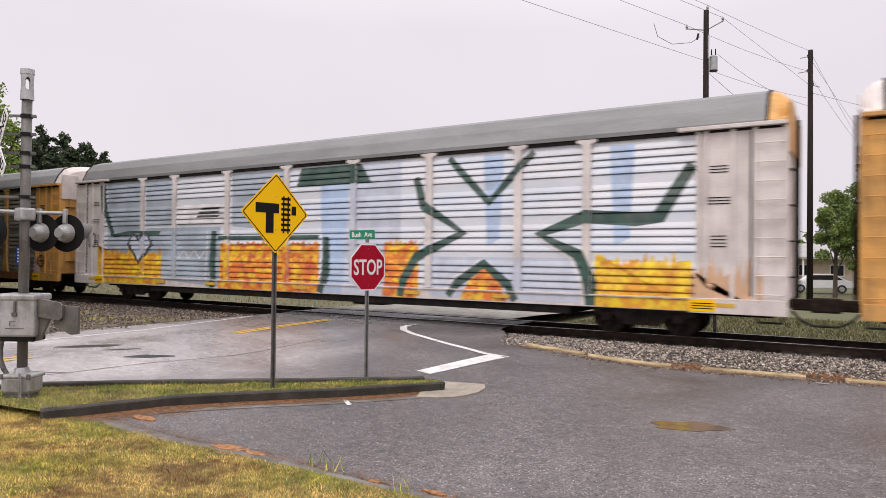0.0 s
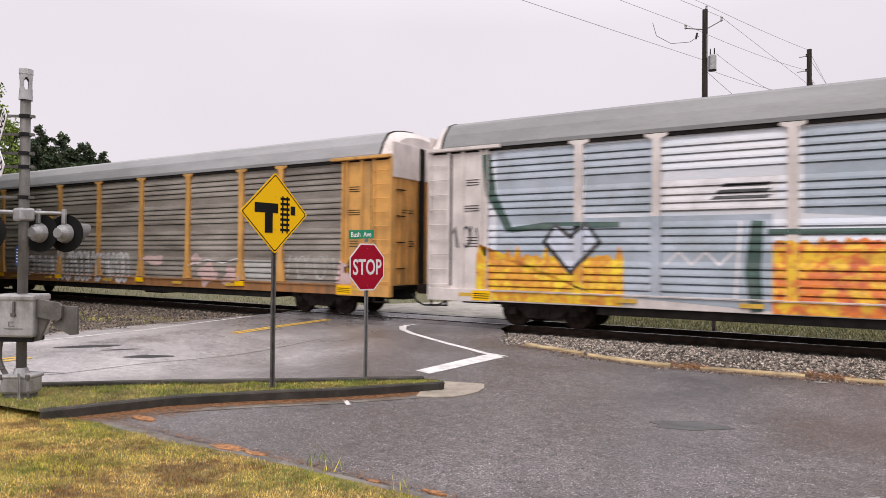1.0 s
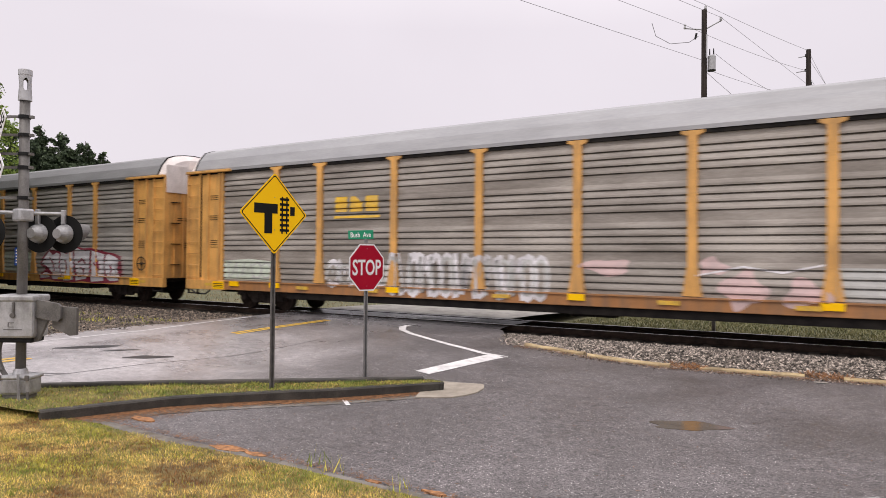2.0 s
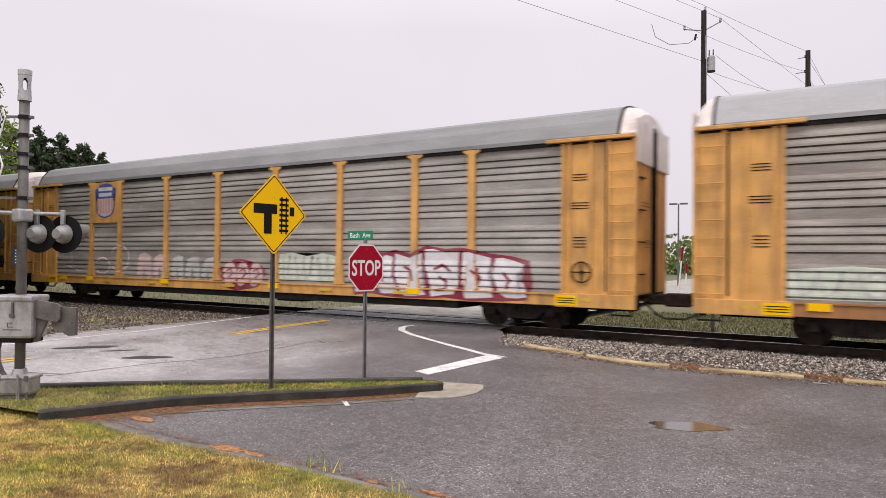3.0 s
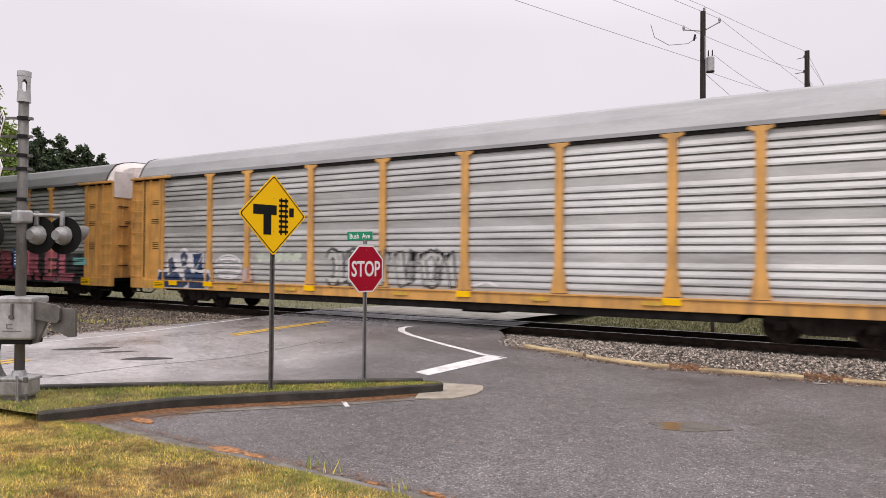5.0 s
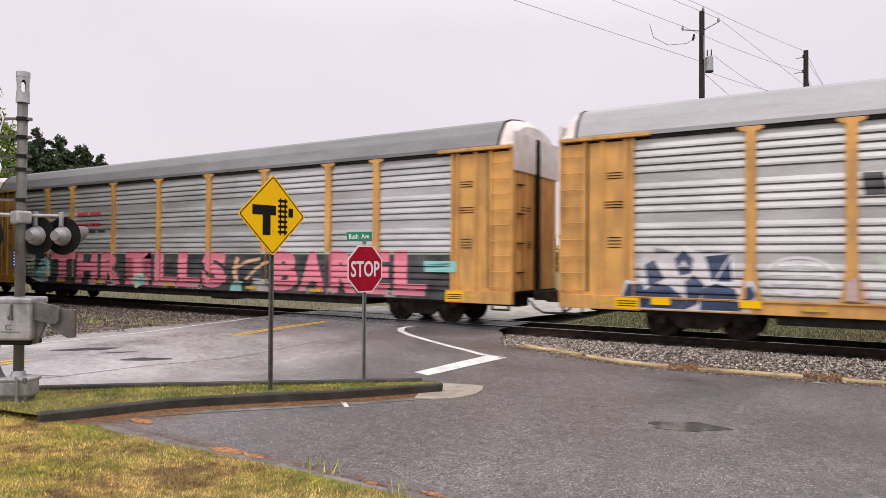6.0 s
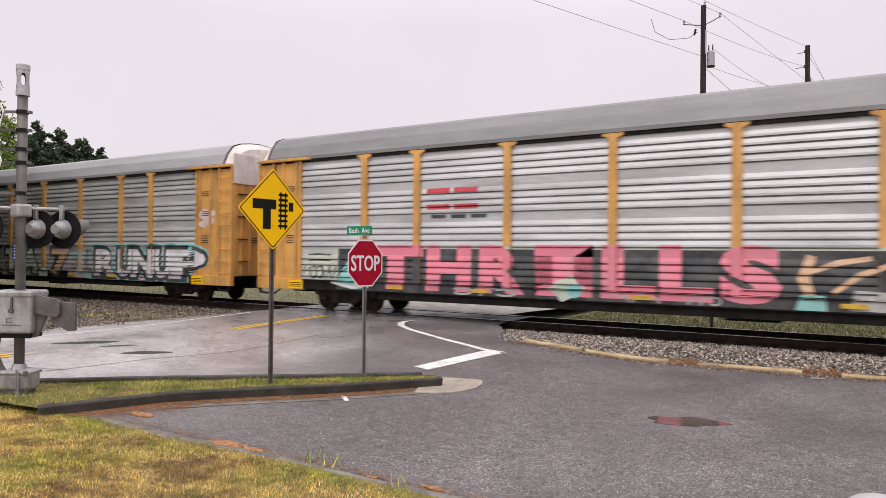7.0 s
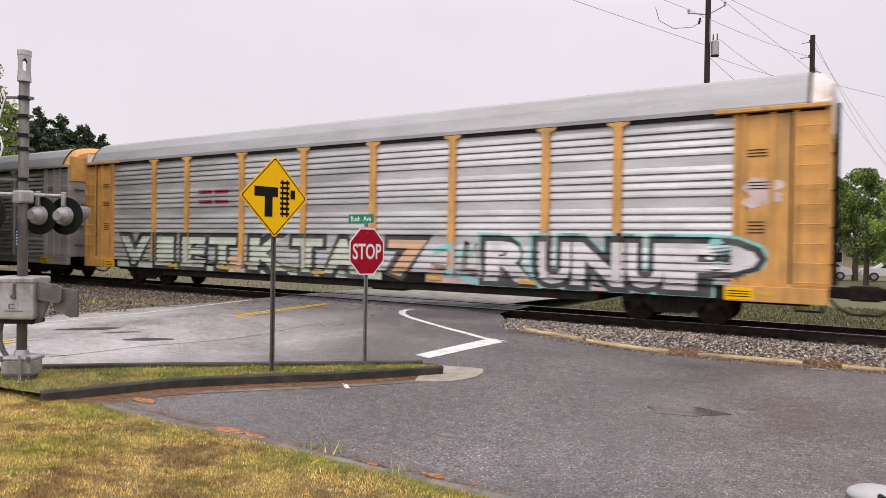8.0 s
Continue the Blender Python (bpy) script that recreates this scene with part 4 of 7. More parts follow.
for p, z, sag in ((TOPS[0], 12.5, 0.06), (TOPS[1], 10.75, 0.0), (TOPS[2], 11.45, 0.14), (Vector((-5.4, 30.24, 9.95)), 10.1, 0.12), (Vector((-5.1, 30.3, 10.6)), 9.7, 0.3)):
    wire(p, (-2.1, 38.6, z), sag, 0.008)
for z, e in ((12.45, (2.4, 80, 10.0)), (12.1, (4.5, 80, 8.4)), (11.2, (3.4, 70, 7.6)), (10.4, (14, 60, 9.8))):
    wire((-2.08, 38.65, z), e, 0.5, 0.009)
wire((-5.5, 30.2, 9.9), (-3.6, 31.5, 8.0), 0.02, 0.01, "thin guy wire from the pole")


# ---- trees ----
def leaves(r, count, place, size, name, material, parent):
    c = np.array([place(r) for _ in range(count)])
    d = r.normal(size=(count, 3))
    d /= np.linalg.norm(d, axis=1)[:, None]
    e = np.cross(d, r.normal(size=(count, 3)))
    e /= np.linalg.norm(e, axis=1)[:, None]
    s = (size * r.uniform(0.6, 1.4, count))[:, None]
    vs = np.empty((count * 4, 3))
    vs[0::4], vs[1::4], vs[2::4], vs[3::4] = c - d * s, c + e * s * 0.55, c + d * s, c - e * s * 0.55
    return from_arrays(name, vs, np.arange(count * 4).reshape(-1, 4).tolist(), material, parent)


def broadleaf(x, y, h, rad, seed, material, label, count=2600, low=0.25, size=0.16):
    r = np.random.default_rng(seed)
    e = tagged(base("tree", x, y, -0.5), label, "tree", "broadleaf trees")
    bm = bmesh.new()
    rod(bm, (0, 0, -0.3), (0.05, 0.03, h * 0.5), rad * 0.09 + 0.04, rad * 0.05 + 0.02, n=10)
    ends = []
    for k in range(9):
        a, z0 = k * 2.4, h * (0.22 + 0.04 * k)
        tip = Vector((math.cos(a) * rad * r.uniform(0.5, 0.85), math.sin(a) * rad * r.uniform(0.5, 0.85), z0 + h * r.uniform(0.18, 0.34)))
        rod(bm, (0.03, 0.02, z0), tip, rad * 0.04, 0.012, n=6)
        ends.append(tip)
    part("trunk", bm, M["bark"], e)
    clumps = [(t.x, t.y, t.z, rad * r.uniform(0.28, 0.45)) for t in ends]
    for k in range(12):
        a, z = r.uniform(0, math.tau), r.uniform(low, 0.97)
        w = rad * math.sin(math.pi * min(1, (z - low) / (1 - low) * 0.85 + 0.15)) ** 0.6
        clumps.append((math.cos(a) * w * 0.7, math.sin(a) * w * 0.7, z * h, rad * r.uniform(0.25, 0.42)))
    clumps.append((0, 0, h - rad * 0.3, rad * 0.35))

    def place(r):
        c = clumps[r.integers(len(clumps))]
        d = r.normal(size=3)
        d = d / np.linalg.norm(d) * c[3] * r.uniform(0.45, 1.05)
        return c[0] + d[0], c[1] + d[1], min(h, c[2] + d[2] * 0.8)

    leaves(r, count, place, size, "crown", material, e)
    return e


def conifer(x, y, h, rad, seed, label="dark dense conifer behind the track", count=30000):
    r = np.random.default_rng(seed)
    e = tagged(base("conifer", x, y, -0.6), label, "tree", "conifers")
    part("trunk", rod(bmesh.new(), (0, 0, -0.3), (0, 0, h * 0.96), 0.22, 0.03, n=8), M["bark"], e)
    arms = [(k * 2.4 + r.uniform(-0.3, 0.3), 1 - r.uniform(0, 1) ** 0.6) for k in range(330)]

    def place(r):
        a, z = arms[r.integers(len(arms))]
        reach = rad * 1.45 * (1 - z) * (0.85 + 0.4 * math.sin(a * 7 + z * 31)) + 0.4
        k = r.uniform(0, 1) ** 0.7
        j = 0.16 * (1 - k) + 0.06
        return (math.cos(a) * reach * k + r.normal() * j, math.sin(a) * reach * k + r.normal() * j, h * z + 0.16 * reach * k - 0.3 + r.normal() * j)

    leaves(r, count, place, 0.19, "crown", M["leaf_dark"], e)
    return e


for k, (x, y, h, w) in enumerate(((-72.2, 37.8, 16.2, 5.5), (-70.3, 39.2, 15.4, 5.0), (-68.6, 40.5, 14.9, 4.6), (-74.2, 36.0, 15.4, 5.1), (-71.5, 40.2, 14.0, 4.9), (-67.4, 41.6, 13.3, 4.4),
                                  (-76.5, 34.2, 14.5, 5.1), (-69.5, 38.2, 13.4, 4.7), (-73.2, 38.6, 14.8, 4.7), (-66.0, 43.4, 11.4, 4.3))):
    conifer(x, y, h, w, k + 1)
broadleaf(-44.3, 19.8, 12.6, 2.3, 11, M["leaf_bright"], "tall tree with bright spring leaves", 5200, size=0.10)
broadleaf(-48.0, 16.5, 11.0, 2.8, 12, M["leaf_mid"], "green leafy tree beside the road", 3000)
broadleaf(-1.35, 53.2, 7.3, 1.35, 13, M["leaf_park"], "slender green tree in front of the parking area", 9000, size=0.085)
broadleaf(0.55, 53.0, 7.6, 1.7, 14, M["leaf_park"], "rounded green tree beside the parking area", 11000, size=0.085)
broadleaf(2.2, 50.0, 6.6, 1.6, 15, M["leaf_bright"], "light green young tree on the verge", 11000, size=0.08)
broadleaf(-0.1, 60.0, 8.4, 2.2, 16, M["leaf_mid"], "dark green tree beyond the parking area", 9000, size=0.11)
broadleaf(5.0, 54.0, 7.8, 2.2, 17, M["leaf_park"], "rounded green tree beside the parking area", 9000, size=0.1)
# wood added unseen, viewer's side of the track, to shade the train's far end
for k, (x, y, h) in enumerate(((-40, 8, 13), (-46, 2, 14), (-52, 10, 13), (-43, -3, 14), (-39, 3, 14), (-58, 4, 14), (-47, -9, 15), (-52, -3, 14), (-38, 10.5, 12), (-36, 6, 13), (-44, 9, 14), (-49, 6, 14), (-62, -4, 14), (-68, 6, 14), (-55, -14, 15), (-72, -8, 14), (-64, 11, 13), (-58, 12, 13), (-35, 9, 12), (-56, -8, 14), (-29.5, 8.2, 14), (-31.5, 4, 14), (-34, -1, 14), (-33.5, 9.6, 14), (-39, 11, 14), (-45, 12.5, 14))):
    broadleaf(x, y, h, 4.6, 40 + k, M["leaf_mid"], "tall leafy tree added out of view for shade", 6500, low=0.12, size=0.42)
r_far = np.random.default_rng(31)
hills = [(r_far.uniform(-130, 40), r_far.uniform(118, 140), r_far.uniform(1.5, 3.4)) for _ in range(150)]


def far_place(r):
    u, q, s = hills[r.integers(len(hills))]
    d = r.normal(size=3)
    d = d / np.linalg.norm(d) * s
    return u + d[0] * 1.3, q + d[1], max(-0.5, s * 1.15 - 0.4 + d[2] * 1.25)


tagged(leaves(r_far, 26000, far_place, 0.45, "distant_trees", M["leaf_mid"], None), "distant line of green trees", kind="stuff")

# ---- house, parked cars, marker post ----
house = tagged(base("house", -7.0, 78.0, -0.5), "low pale house with a sheet roof and porch", "house")
bm = bmesh.new()
box(bm, -7, 7, 0, 7, -0.3, 2.7)
part("wall", bm, M["house_wall"], house)
bm = bmesh.new()
prism(bm, [(-1.6, 2.65), (-1.6, 2.85), (3.5, 4.3), (7.6, 2.85), (7.6, 2.65)], -7.5, 7.5, "x")
part("roof", bm, M["house_roof"], house)
for x in (-5.2, -2.2, 2.4, 5.2):
    w = part("window", box(bmesh.new(), x - 0.65, x + 0.65, -0.06, 0.02, 0.9, 2.1), M["sign_white"], house)
    part("pane", box(bmesh.new(), x - 0.55, x + 0.55, -0.09, -0.055, 1.0, 2.0), M["window_glass"], w)
part("door", box(bmesh.new(), -0.1, 0.9, -0.08, 0.02, -0.2, 2.0), M["window_glass"], house)
for x in (-6.8, -2.3, 2.3, 6.8):
    part("porch_post", box(bmesh.new(), x - 0.08, x + 0.08, -1.45, -1.29, -0.3, 2.68), M["sign_white"], house)


def parked_car(x, y, rz, paint, label):
    e = tagged(base("parked_car", x, y, -0.52, rz), label, "car", "parked cars")
    bm = bmesh.new()
    prism(bm, [(-2.2, 0.3), (-2.25, 0.75), (-2.1, 0.9), (-1.2, 0.98), (-0.6, 1.42), (0.9, 1.45), (1.75, 1.0), (2.2, 0.92), (2.25, 0.35)], -0.85, 0.85)
    bmesh.ops.bevel(bm, geom=bm.edges[:], offset=0.07, segments=2, affect="EDGES")
    part("body", bm, paint, e)
    for y0 in (-0.865, 0.855):
        bm = bmesh.new()
        prism(bm, [(-1.0, 1.0), (-0.52, 1.36), (0.85, 1.38), (1.5, 1.02)], y0, y0 + 0.01)
        part("side_window", bm, M["car_glass"], e)
    for wx in (-1.4, 1.4):
        for wy in (-0.78, 0.78):
            w = part("wheel", rod(bmesh.new(), (wx, wy - 0.1, 0.32), (wx, wy + 0.1, 0.32), 0.32, n=20), M["rubber"], e)
            part("rim", rod(bmesh.new(), (wx, wy - 0.11, 0.32), (wx, wy + 0.11, 0.32), 0.19, n=14), M["aluminium"], w)
    return e


parked_car(-2.6, 60.0, 12, M["car_white"], "white parked car beyond the track")
parked_car(2.4, 61.0, 8, M["car_white"], "white parked car under the trees")
mk = tagged(base("marker_post", -3.65, 21.5, -0.45), "short dark steel marker post beyond the rails", "post")
part("shaft", box(bmesh.new(), -0.05, 0.05, -0.04, 0.04, -0.2, 0.85, 0.008), M["dark_post"], mk)

lamp = tagged(base("street_lamp", -13.0, 60.0, -0.55), "tall dark street lamp with two flat heads", "street lamp")
part("pole", rod(bmesh.new(), (0, 0, -0.2), (0, 0, 7.3), 0.09, 0.06, n=10), M["dark_post"], lamp)
for o in (-1, 1):
    part("lamp_head", box(bmesh.new(), o * 0.12, o * 0.75, -0.15, 0.15, 7.22, 7.36, 0.03), M["dark_post"], lamp)
for x, lean, h in ((-8.42, 0.30, 3.15), (-8.20, 0.10, 2.2)):
    mp = tagged(base("marker_pole", x, 40.0, -0.5), "slender pale pole with a red upper end beyond the track", "marker pole", "marker poles")
    part("shaft", rod(bmesh.new(), (-lean, 0, -0.2), (-lean * 0.25, 0, h * 0.75), 0.045, 0.04, n=8), M["sign_white"], mp)
    part("red_end", rod(bmesh.new(), (-lean * 0.25, 0, h * 0.75), (0, 0, h), 0.05, 0.07, n=8), M["sign_red"], mp, "red painted upper end")

# ---- pale fixture at the lot's edge ----
fx = tagged(base("pavement_drum", 0.19, 7.22, -0.375, 30), "pale grey rounded plastic drum with a dark opening on the pavement", "drum")
bm = bmesh.new()
bmesh.ops.create_uvsphere(bm, u_segments=28, v_segments=14, radius=1, matrix=Matrix.LocRotScale((0, 0, 0.03), None, (0.25, 0.19, 0.085)))
part("shell", bm, M["transformer"], fx, smooth=True)
part("opening", rod(bmesh.new(), (-0.05, -0.195, 0.04), (-0.05, -0.13, 0.045), 0.045, n=16), M["black"], fx)


# ---- grass ----
def blades(name, pts, heights, width, material, label, seed):
    r = np.random.default_rng(seed)
    n = len(pts)
    a = r.uniform(0, math.tau, n)
    lean = r.normal(0, 0.55, (n, 2)) * heights[:, None]
    w = width * r.uniform(0.6, 1.4, n)
    vs = np.empty((n * 3, 3))
    vs[0::3] = pts + np.stack([np.cos(a) * w, np.sin(a) * w, -0.01 + 0 * a], 1)
    vs[1::3] = pts - np.stack([np.cos(a) * w, np.sin(a) * w, 0.01 + 0 * a], 1)
    vs[2::3] = pts + np.stack([lean[:, 0], lean[:, 1], heights], 1)
    ob = from_arrays(name, vs, np.arange(n * 3).reshape(-1, 3).tolist(), material)
    return tagged(ob, label, kind="stuff")


def scatter_lawn(n, seed):
    r = np.random.default_rng(seed)
    green, dry = [], []
    while len(green) + len(dry) < n:
        u, q = r.uniform(-11.0, -1.8), r.uniform(1.2, 5.42)
        if q > 5.23 + 0.06 * noise.noise((u * 2.3, 1, 0)) + 0.04 * noise.noise((u * 11, 4, 0)):
            continue
        k = noise.noise((u * 0.8, q * 0.8, 7)) + 0.5 * noise.noise((u * 3, q * 3, 2)) + 0.5 * ss(4.5, 5.2, q) - 0.42
        (green if r.random() < 0.5 + 0.75 * k else dry).append((u, q, bank(u, q)))
    return np.array(green), np.array(dry)


g1, g2 = scatter_lawn(210000, 5)
blades("lawn_grass", g1, rng.uniform(0.012, 0.042, len(g1)), 0.004, M["grass_green"], "short green and yellowing lawn grass", 6)
blades("lawn_grass", g2, rng.uniform(0.008, 0.036, len(g2)), 0.0042, M["grass_dry"], "dry straw-coloured lawn grass", 7)
g3, g4 = [], []
rr = np.random.default_rng(9)
while len(g3) + len(g4) < 20000:
    i = rr.uniform(0, 38.99)
    k = rr.uniform(0.03, 0.97)
    a, b = OUTER[int(i)], INNER[int(i)]
    a2, b2 = OUTER[int(i) + 1], INNER[int(i) + 1]
    f = i % 1
    pa = (a[0] + (a2[0] - a[0]) * f, a[1] + (a2[1] - a[1]) * f)
    pb = (b[0] + (b2[0] - b[0]) * f, b[1] + (b2[1] - b[1]) * f)
    u, q = pa[0] + (pb[0] - pa[0]) * k, pa[1] + (pb[1] - pa[1]) * k
    z = max(-0.235, paved(u, q) + 0.1) + 0.012 * math.sin(math.pi * k) - 0.02 * k
    (g3 if rr.random() < 0.72 + 0.5 * noise.noise((u * 1.5, q * 1.5, 3)) else g4).append((u, q, z))
g3, g4 = np.array(g3), np.array(g4)
tuft = np.array([1 + 1.6 * max(0, noise.noise((p[0] * 2.2, p[1] * 2.2, 8))) for p in g3])
blades("island_grass", g3, rr.uniform(0.015, 0.045, len(g3)) * tuft, 0.005, M["island_green"], "uncut green grass on the island", 8)
blades("island_grass", g4, rr.uniform(0.012, 0.035, len(g4)), 0.005, M["grass_dry"], "yellowed grass on the island", 9)
for u, q, n, h in ((-9.5, 7.1, 26, 0.28), (-9.75, 6.75, 16, 0.2), (-10.2, 6.4, 14, 0.18), (-5.0, 5.5, 14, 0.2), (-4.6, 5.42, 12, 0.22), (-3.7, 5.35, 10, 0.16), (-9.0, 7.5, 12, 0.14)):
    pts = np.stack([u + rr.normal(0, 0.09, n), q + rr.normal(0, 0.07, n), np.full(n, paved(u, q) + 0.02)], 1)
    blades("weed_tuft", pts, rr.uniform(0.4, 1, n) * h * 0.62 + 0.06, 0.006, M["grass_green"], "tall weed tuft by the kerb", int(100 - 10 * u))
gb = np.array([(u, q, bed_height(u, q)) for u, q in zip(rr.uniform(-24, -16.7, 2600), rr.uniform(9.5, 13.5, 2600)) if noise.noise((u * 0.7, q * 0.7, 4)) > 0.12])
blades("verge_weeds", gb, rr.uniform(0.04, 0.12, len(gb)), 0.01, M["grass_green"], "sparse weeds in the gravel verge", 55)
gf = np.stack([rr.uniform(-9, 12, 46000), 21.2 + 10 * rr.random(46000) ** 1.3, np.full(46000, -0.49)], 1)
blades("field_grass", gf, rr.uniform(0.04, 0.13, 46000), 0.018, M["field_green"], "rough grass beyond the track", 56)
gf = np.stack([rr.uniform(-60, -17, 9000), rr.uniform(21.5, 40, 9000), np.full(9000, -0.46)], 1)
blades("field_grass", gf, rr.uniform(0.06, 0.16, 9000), 0.02, M["field_pale"], "pale rough grass beyond the track", 57)
# crumpled wrapper in the gutter, small white scrap
bm = bmesh.new()
bmesh.ops.create_icosphere(bm, subdivisions=2, radius=0.06, matrix=Matrix.LocRotScale((0, 0, 0), None, (1.7, 0.9, 0.5)))
for v in bm.verts:
    v.co += 0.014 * noise.noise_vector(v.co * 30)
wr = part("wrapper", bm, M["sign_white"])
wr.location = (-9.1, 5.72, -0.33)
tagged(wr, "crumpled pale wrapper in the gutter", "litter")
sc2 = part("paper_scrap", box(bmesh.new(), -0.11, 0.11, -0.035, 0.035, 0, 0.012, 0.003), M["concrete"])
sc2.matrix_world = pose(-0.56, 14.2, -0.362, 0, 0, 12)
tagged(sc2, "flat white scrap beside the timbers", "litter")


# ---- fallen pine needles ----
def needles(name, spots, label, seed, size=0.07):
    r = np.random.default_rng(seed)
    n = len(spots)
    a = r.uniform(0, math.tau, n)
    d = np.stack([np.cos(a), np.sin(a), r.uniform(-0.05, 0.12, n)], 1) * (size * r.uniform(0.4, 1.2, n))[:, None]
    w = np.stack([-np.sin(a), np.cos(a), 0 * a], 1) * 0.004
    p = np.array(spots)
    vs = np.empty((n * 3, 3))
    vs[0::3], vs[1::3], vs[2::3] = p - d + w, p - d - w, p + d
    return tagged(from_arrays(name, vs, np.arange(n * 3).reshape(-1, 3).tolist(), M["leaf_litter"]), label, kind="stuff")


spots = []
while len(spots) < 5200:
    i = int(rr.integers(2, 39))
    a, b = Vector(OUTER[i - 1]), Vector(OUTER[i])
    p = a.lerp(b, rr.random())
    d = (b - a).normalized()
    o = abs(rr.normal(0, 0.16)) * (1.6 if i < 14 else 0.8)
    u, q = p.x + d.y * o, p.y - d.x * o
    spots.append((u, q, paved(u, q) + 0.016))
needles("pine_needles", spots, "brown pine needles strewn along the gutter", 61)
spots = [(u, 14.05 + 0.085 * (u + 6.47) + abs(rr.normal(0, 0.16)) * rr.choice((-0.7, 1.6)), 0) for u in rr.uniform(-6.6, 4, 3600)]
needles("pine_needles", [(u, q, max(paved(u, q), bed_height(u, q)) + 0.02) for u, q, z in spots], "brown dead needles along the edge timbers", 62)
spots = [(u, 5.4 + abs(rr.normal(0, 0.09)), -0.352) for u in rr.uniform(-8.8, -2.5, 450)]
needles("pine_needles", spots, "scattered needles along the lawn's edge", 63)
spots = [(u, q, paved(u, q) + 0.01) for u, q in zip(rr.uniform(-8, 3, 500), rr.uniform(5.6, 14, 500))]
needles("pavement_litter", spots, "stray needles and leaf bits on the asphalt", 64, 0.03)
# ---- the train ----
POSTS = (4.55, 6.45, 9.28, 12.08, 14.92, 17.80, 20.72, 22.65)
DOOR = 1.9
SHEETS = (0.98, 1.94, 2.90, 3.86, 4.82)


def ridge_knots():
    """Each sheet: four dark slots, each under a rib that slopes back towards its top, then a plain band."""
    ks = []
    for z in SHEETS[:-1]:
        for i in range(4):
            b = z + 0.10 + 0.185 * i
            ks += [(b, 0.0), (b + 0.002, -0.08), (b + 0.032, -0.08), (b + 0.036, 0.028), (b + 0.085, 0.026), (b + 0.178, 0.0)]
    return [(SHEETS[0], 0.0)] + ks + [(SHEETS[-1], 0.0)]


KNOTS = ridge_knots()
KNOT_Z = [k[0] for k in KNOTS]
KNOT_D = [k[1] for k in KNOTS]


def relief(z):
    return float(np.interp(z, KNOT_Z, KNOT_D)) if KNOT_Z[0] < z < KNOT_Z[-1] else 0.0


def flat_paint(name, c, amount=0.6):
    return mat(name, c, tuple(0.75 * v for v in c), 0.55, scale=1.5, fine=25, dirt=(0.13, 0.10, 0.075), dirt_amount=amount, dirt_scale=1.6, dirt_stretch=(2.2, 2.2, 0.35))


def sheet_metal(name, c1, c2, grime, amount, metal=0.35):
    return mat(name, c1, c2, 0.55 if metal < 0.4 else 0.48, metal=metal, scale=0.7, fine=14, stretch=(0.8, 1, 2.2), dirt=grime, dirt_amount=amount, dirt_scale=0.8, dirt_stretch=(0.35, 1, 2.6), random_tint=0.10)


YELLOW = flat_paint("freight_yellow", (0.80, 0.42, 0.115), 0.45)
YELLOW_OLD = flat_paint("freight_yellow_faded", (0.44, 0.20, 0.07), 0.7)
CREAM = flat_paint("cream_white_paint", (0.80, 0.73, 0.70), 0.2)
ROOF = sheet_metal("roof_sheet_grey", (0.20, 0.20, 0.203), (0.26, 0.26, 0.263), (0.15, 0.15, 0.15), 0.6, 0.2)
ROOF_PALE = sheet_metal("roof_sheet_pale", (0.30, 0.30, 0.31), (0.37, 0.37, 0.38), (0.22, 0.22, 0.22), 0.5, 0.2)
SILVER = sheet_metal("galvanised_panel", (0.55, 0.55, 0.56), (0.68, 0.68, 0.69), (0.34, 0.34, 0.34), 0.75, 0.45)
GREY = sheet_metal("grey_panel", (0.48, 0.48, 0.475), (0.60, 0.60, 0.59), (0.29, 0.285, 0.275), 0.75, 0.45)
BROWN = sheet_metal("grimy_panel", (0.25, 0.223, 0.195), (0.40, 0.362, 0.322), (0.14, 0.118, 0.097), 0.8, 0.12)
DRAB = sheet_metal("drab_panel", (0.285, 0.266, 0.243), (0.43, 0.402, 0.37), (0.175, 0.157, 0.137), 0.8, 0.12)
BLUEGREY = sheet_metal("blue_grey_painted_panel", (0.62, 0.68, 0.77), (0.78, 0.78, 0.82), (0.70, 0.69, 0.70), 0.7, 0.1)
WORN = sheet_metal("worn_grey_end_paint", (0.38, 0.36, 0.34), (0.48, 0.46, 0.44), (0.25, 0.22, 0.2), 0.7, 0.1)
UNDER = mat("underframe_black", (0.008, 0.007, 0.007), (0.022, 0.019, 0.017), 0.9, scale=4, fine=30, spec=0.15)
RUST = mat("rusty_running_gear", (0.018, 0.013, 0.011), (0.05, 0.035, 0.028), 0.9, scale=5, fine=40, spec=0.15)
TRUCK = mat("truck_casting", (0.026, 0.022, 0.020), (0.065, 0.052, 0.045), 0.85, scale=5, fine=40, spec=0.2)
SHARED = {}


def shared(key, build, material, parent, label="", smooth=False):
    """A part that all cars have alike: one mesh for each material."""
    k = (key, material.name)
    name = key.split("/")[0]
    if k not in SHARED:
        ob = part(name, build(), material, parent, label, smooth)
        SHARED[k] = ob.data
        return ob
    ob = new(name, SHARED[k])
    ob.parent = parent
    return tagged(ob, label) if label else ob


def bm_panel(x0, x1):
    bm = bmesh.new()
    rows = []
    for z, d in KNOTS:
        rows.append((bm.verts.new((-x0, -HALF + 0.05 - d, z)), bm.verts.new((-x1, -HALF + 0.05 - d, z))))
    for a, b in zip(rows, rows[1:]):
        bm.faces.new((a[0], b[0], b[1], a[1]))
    return bm


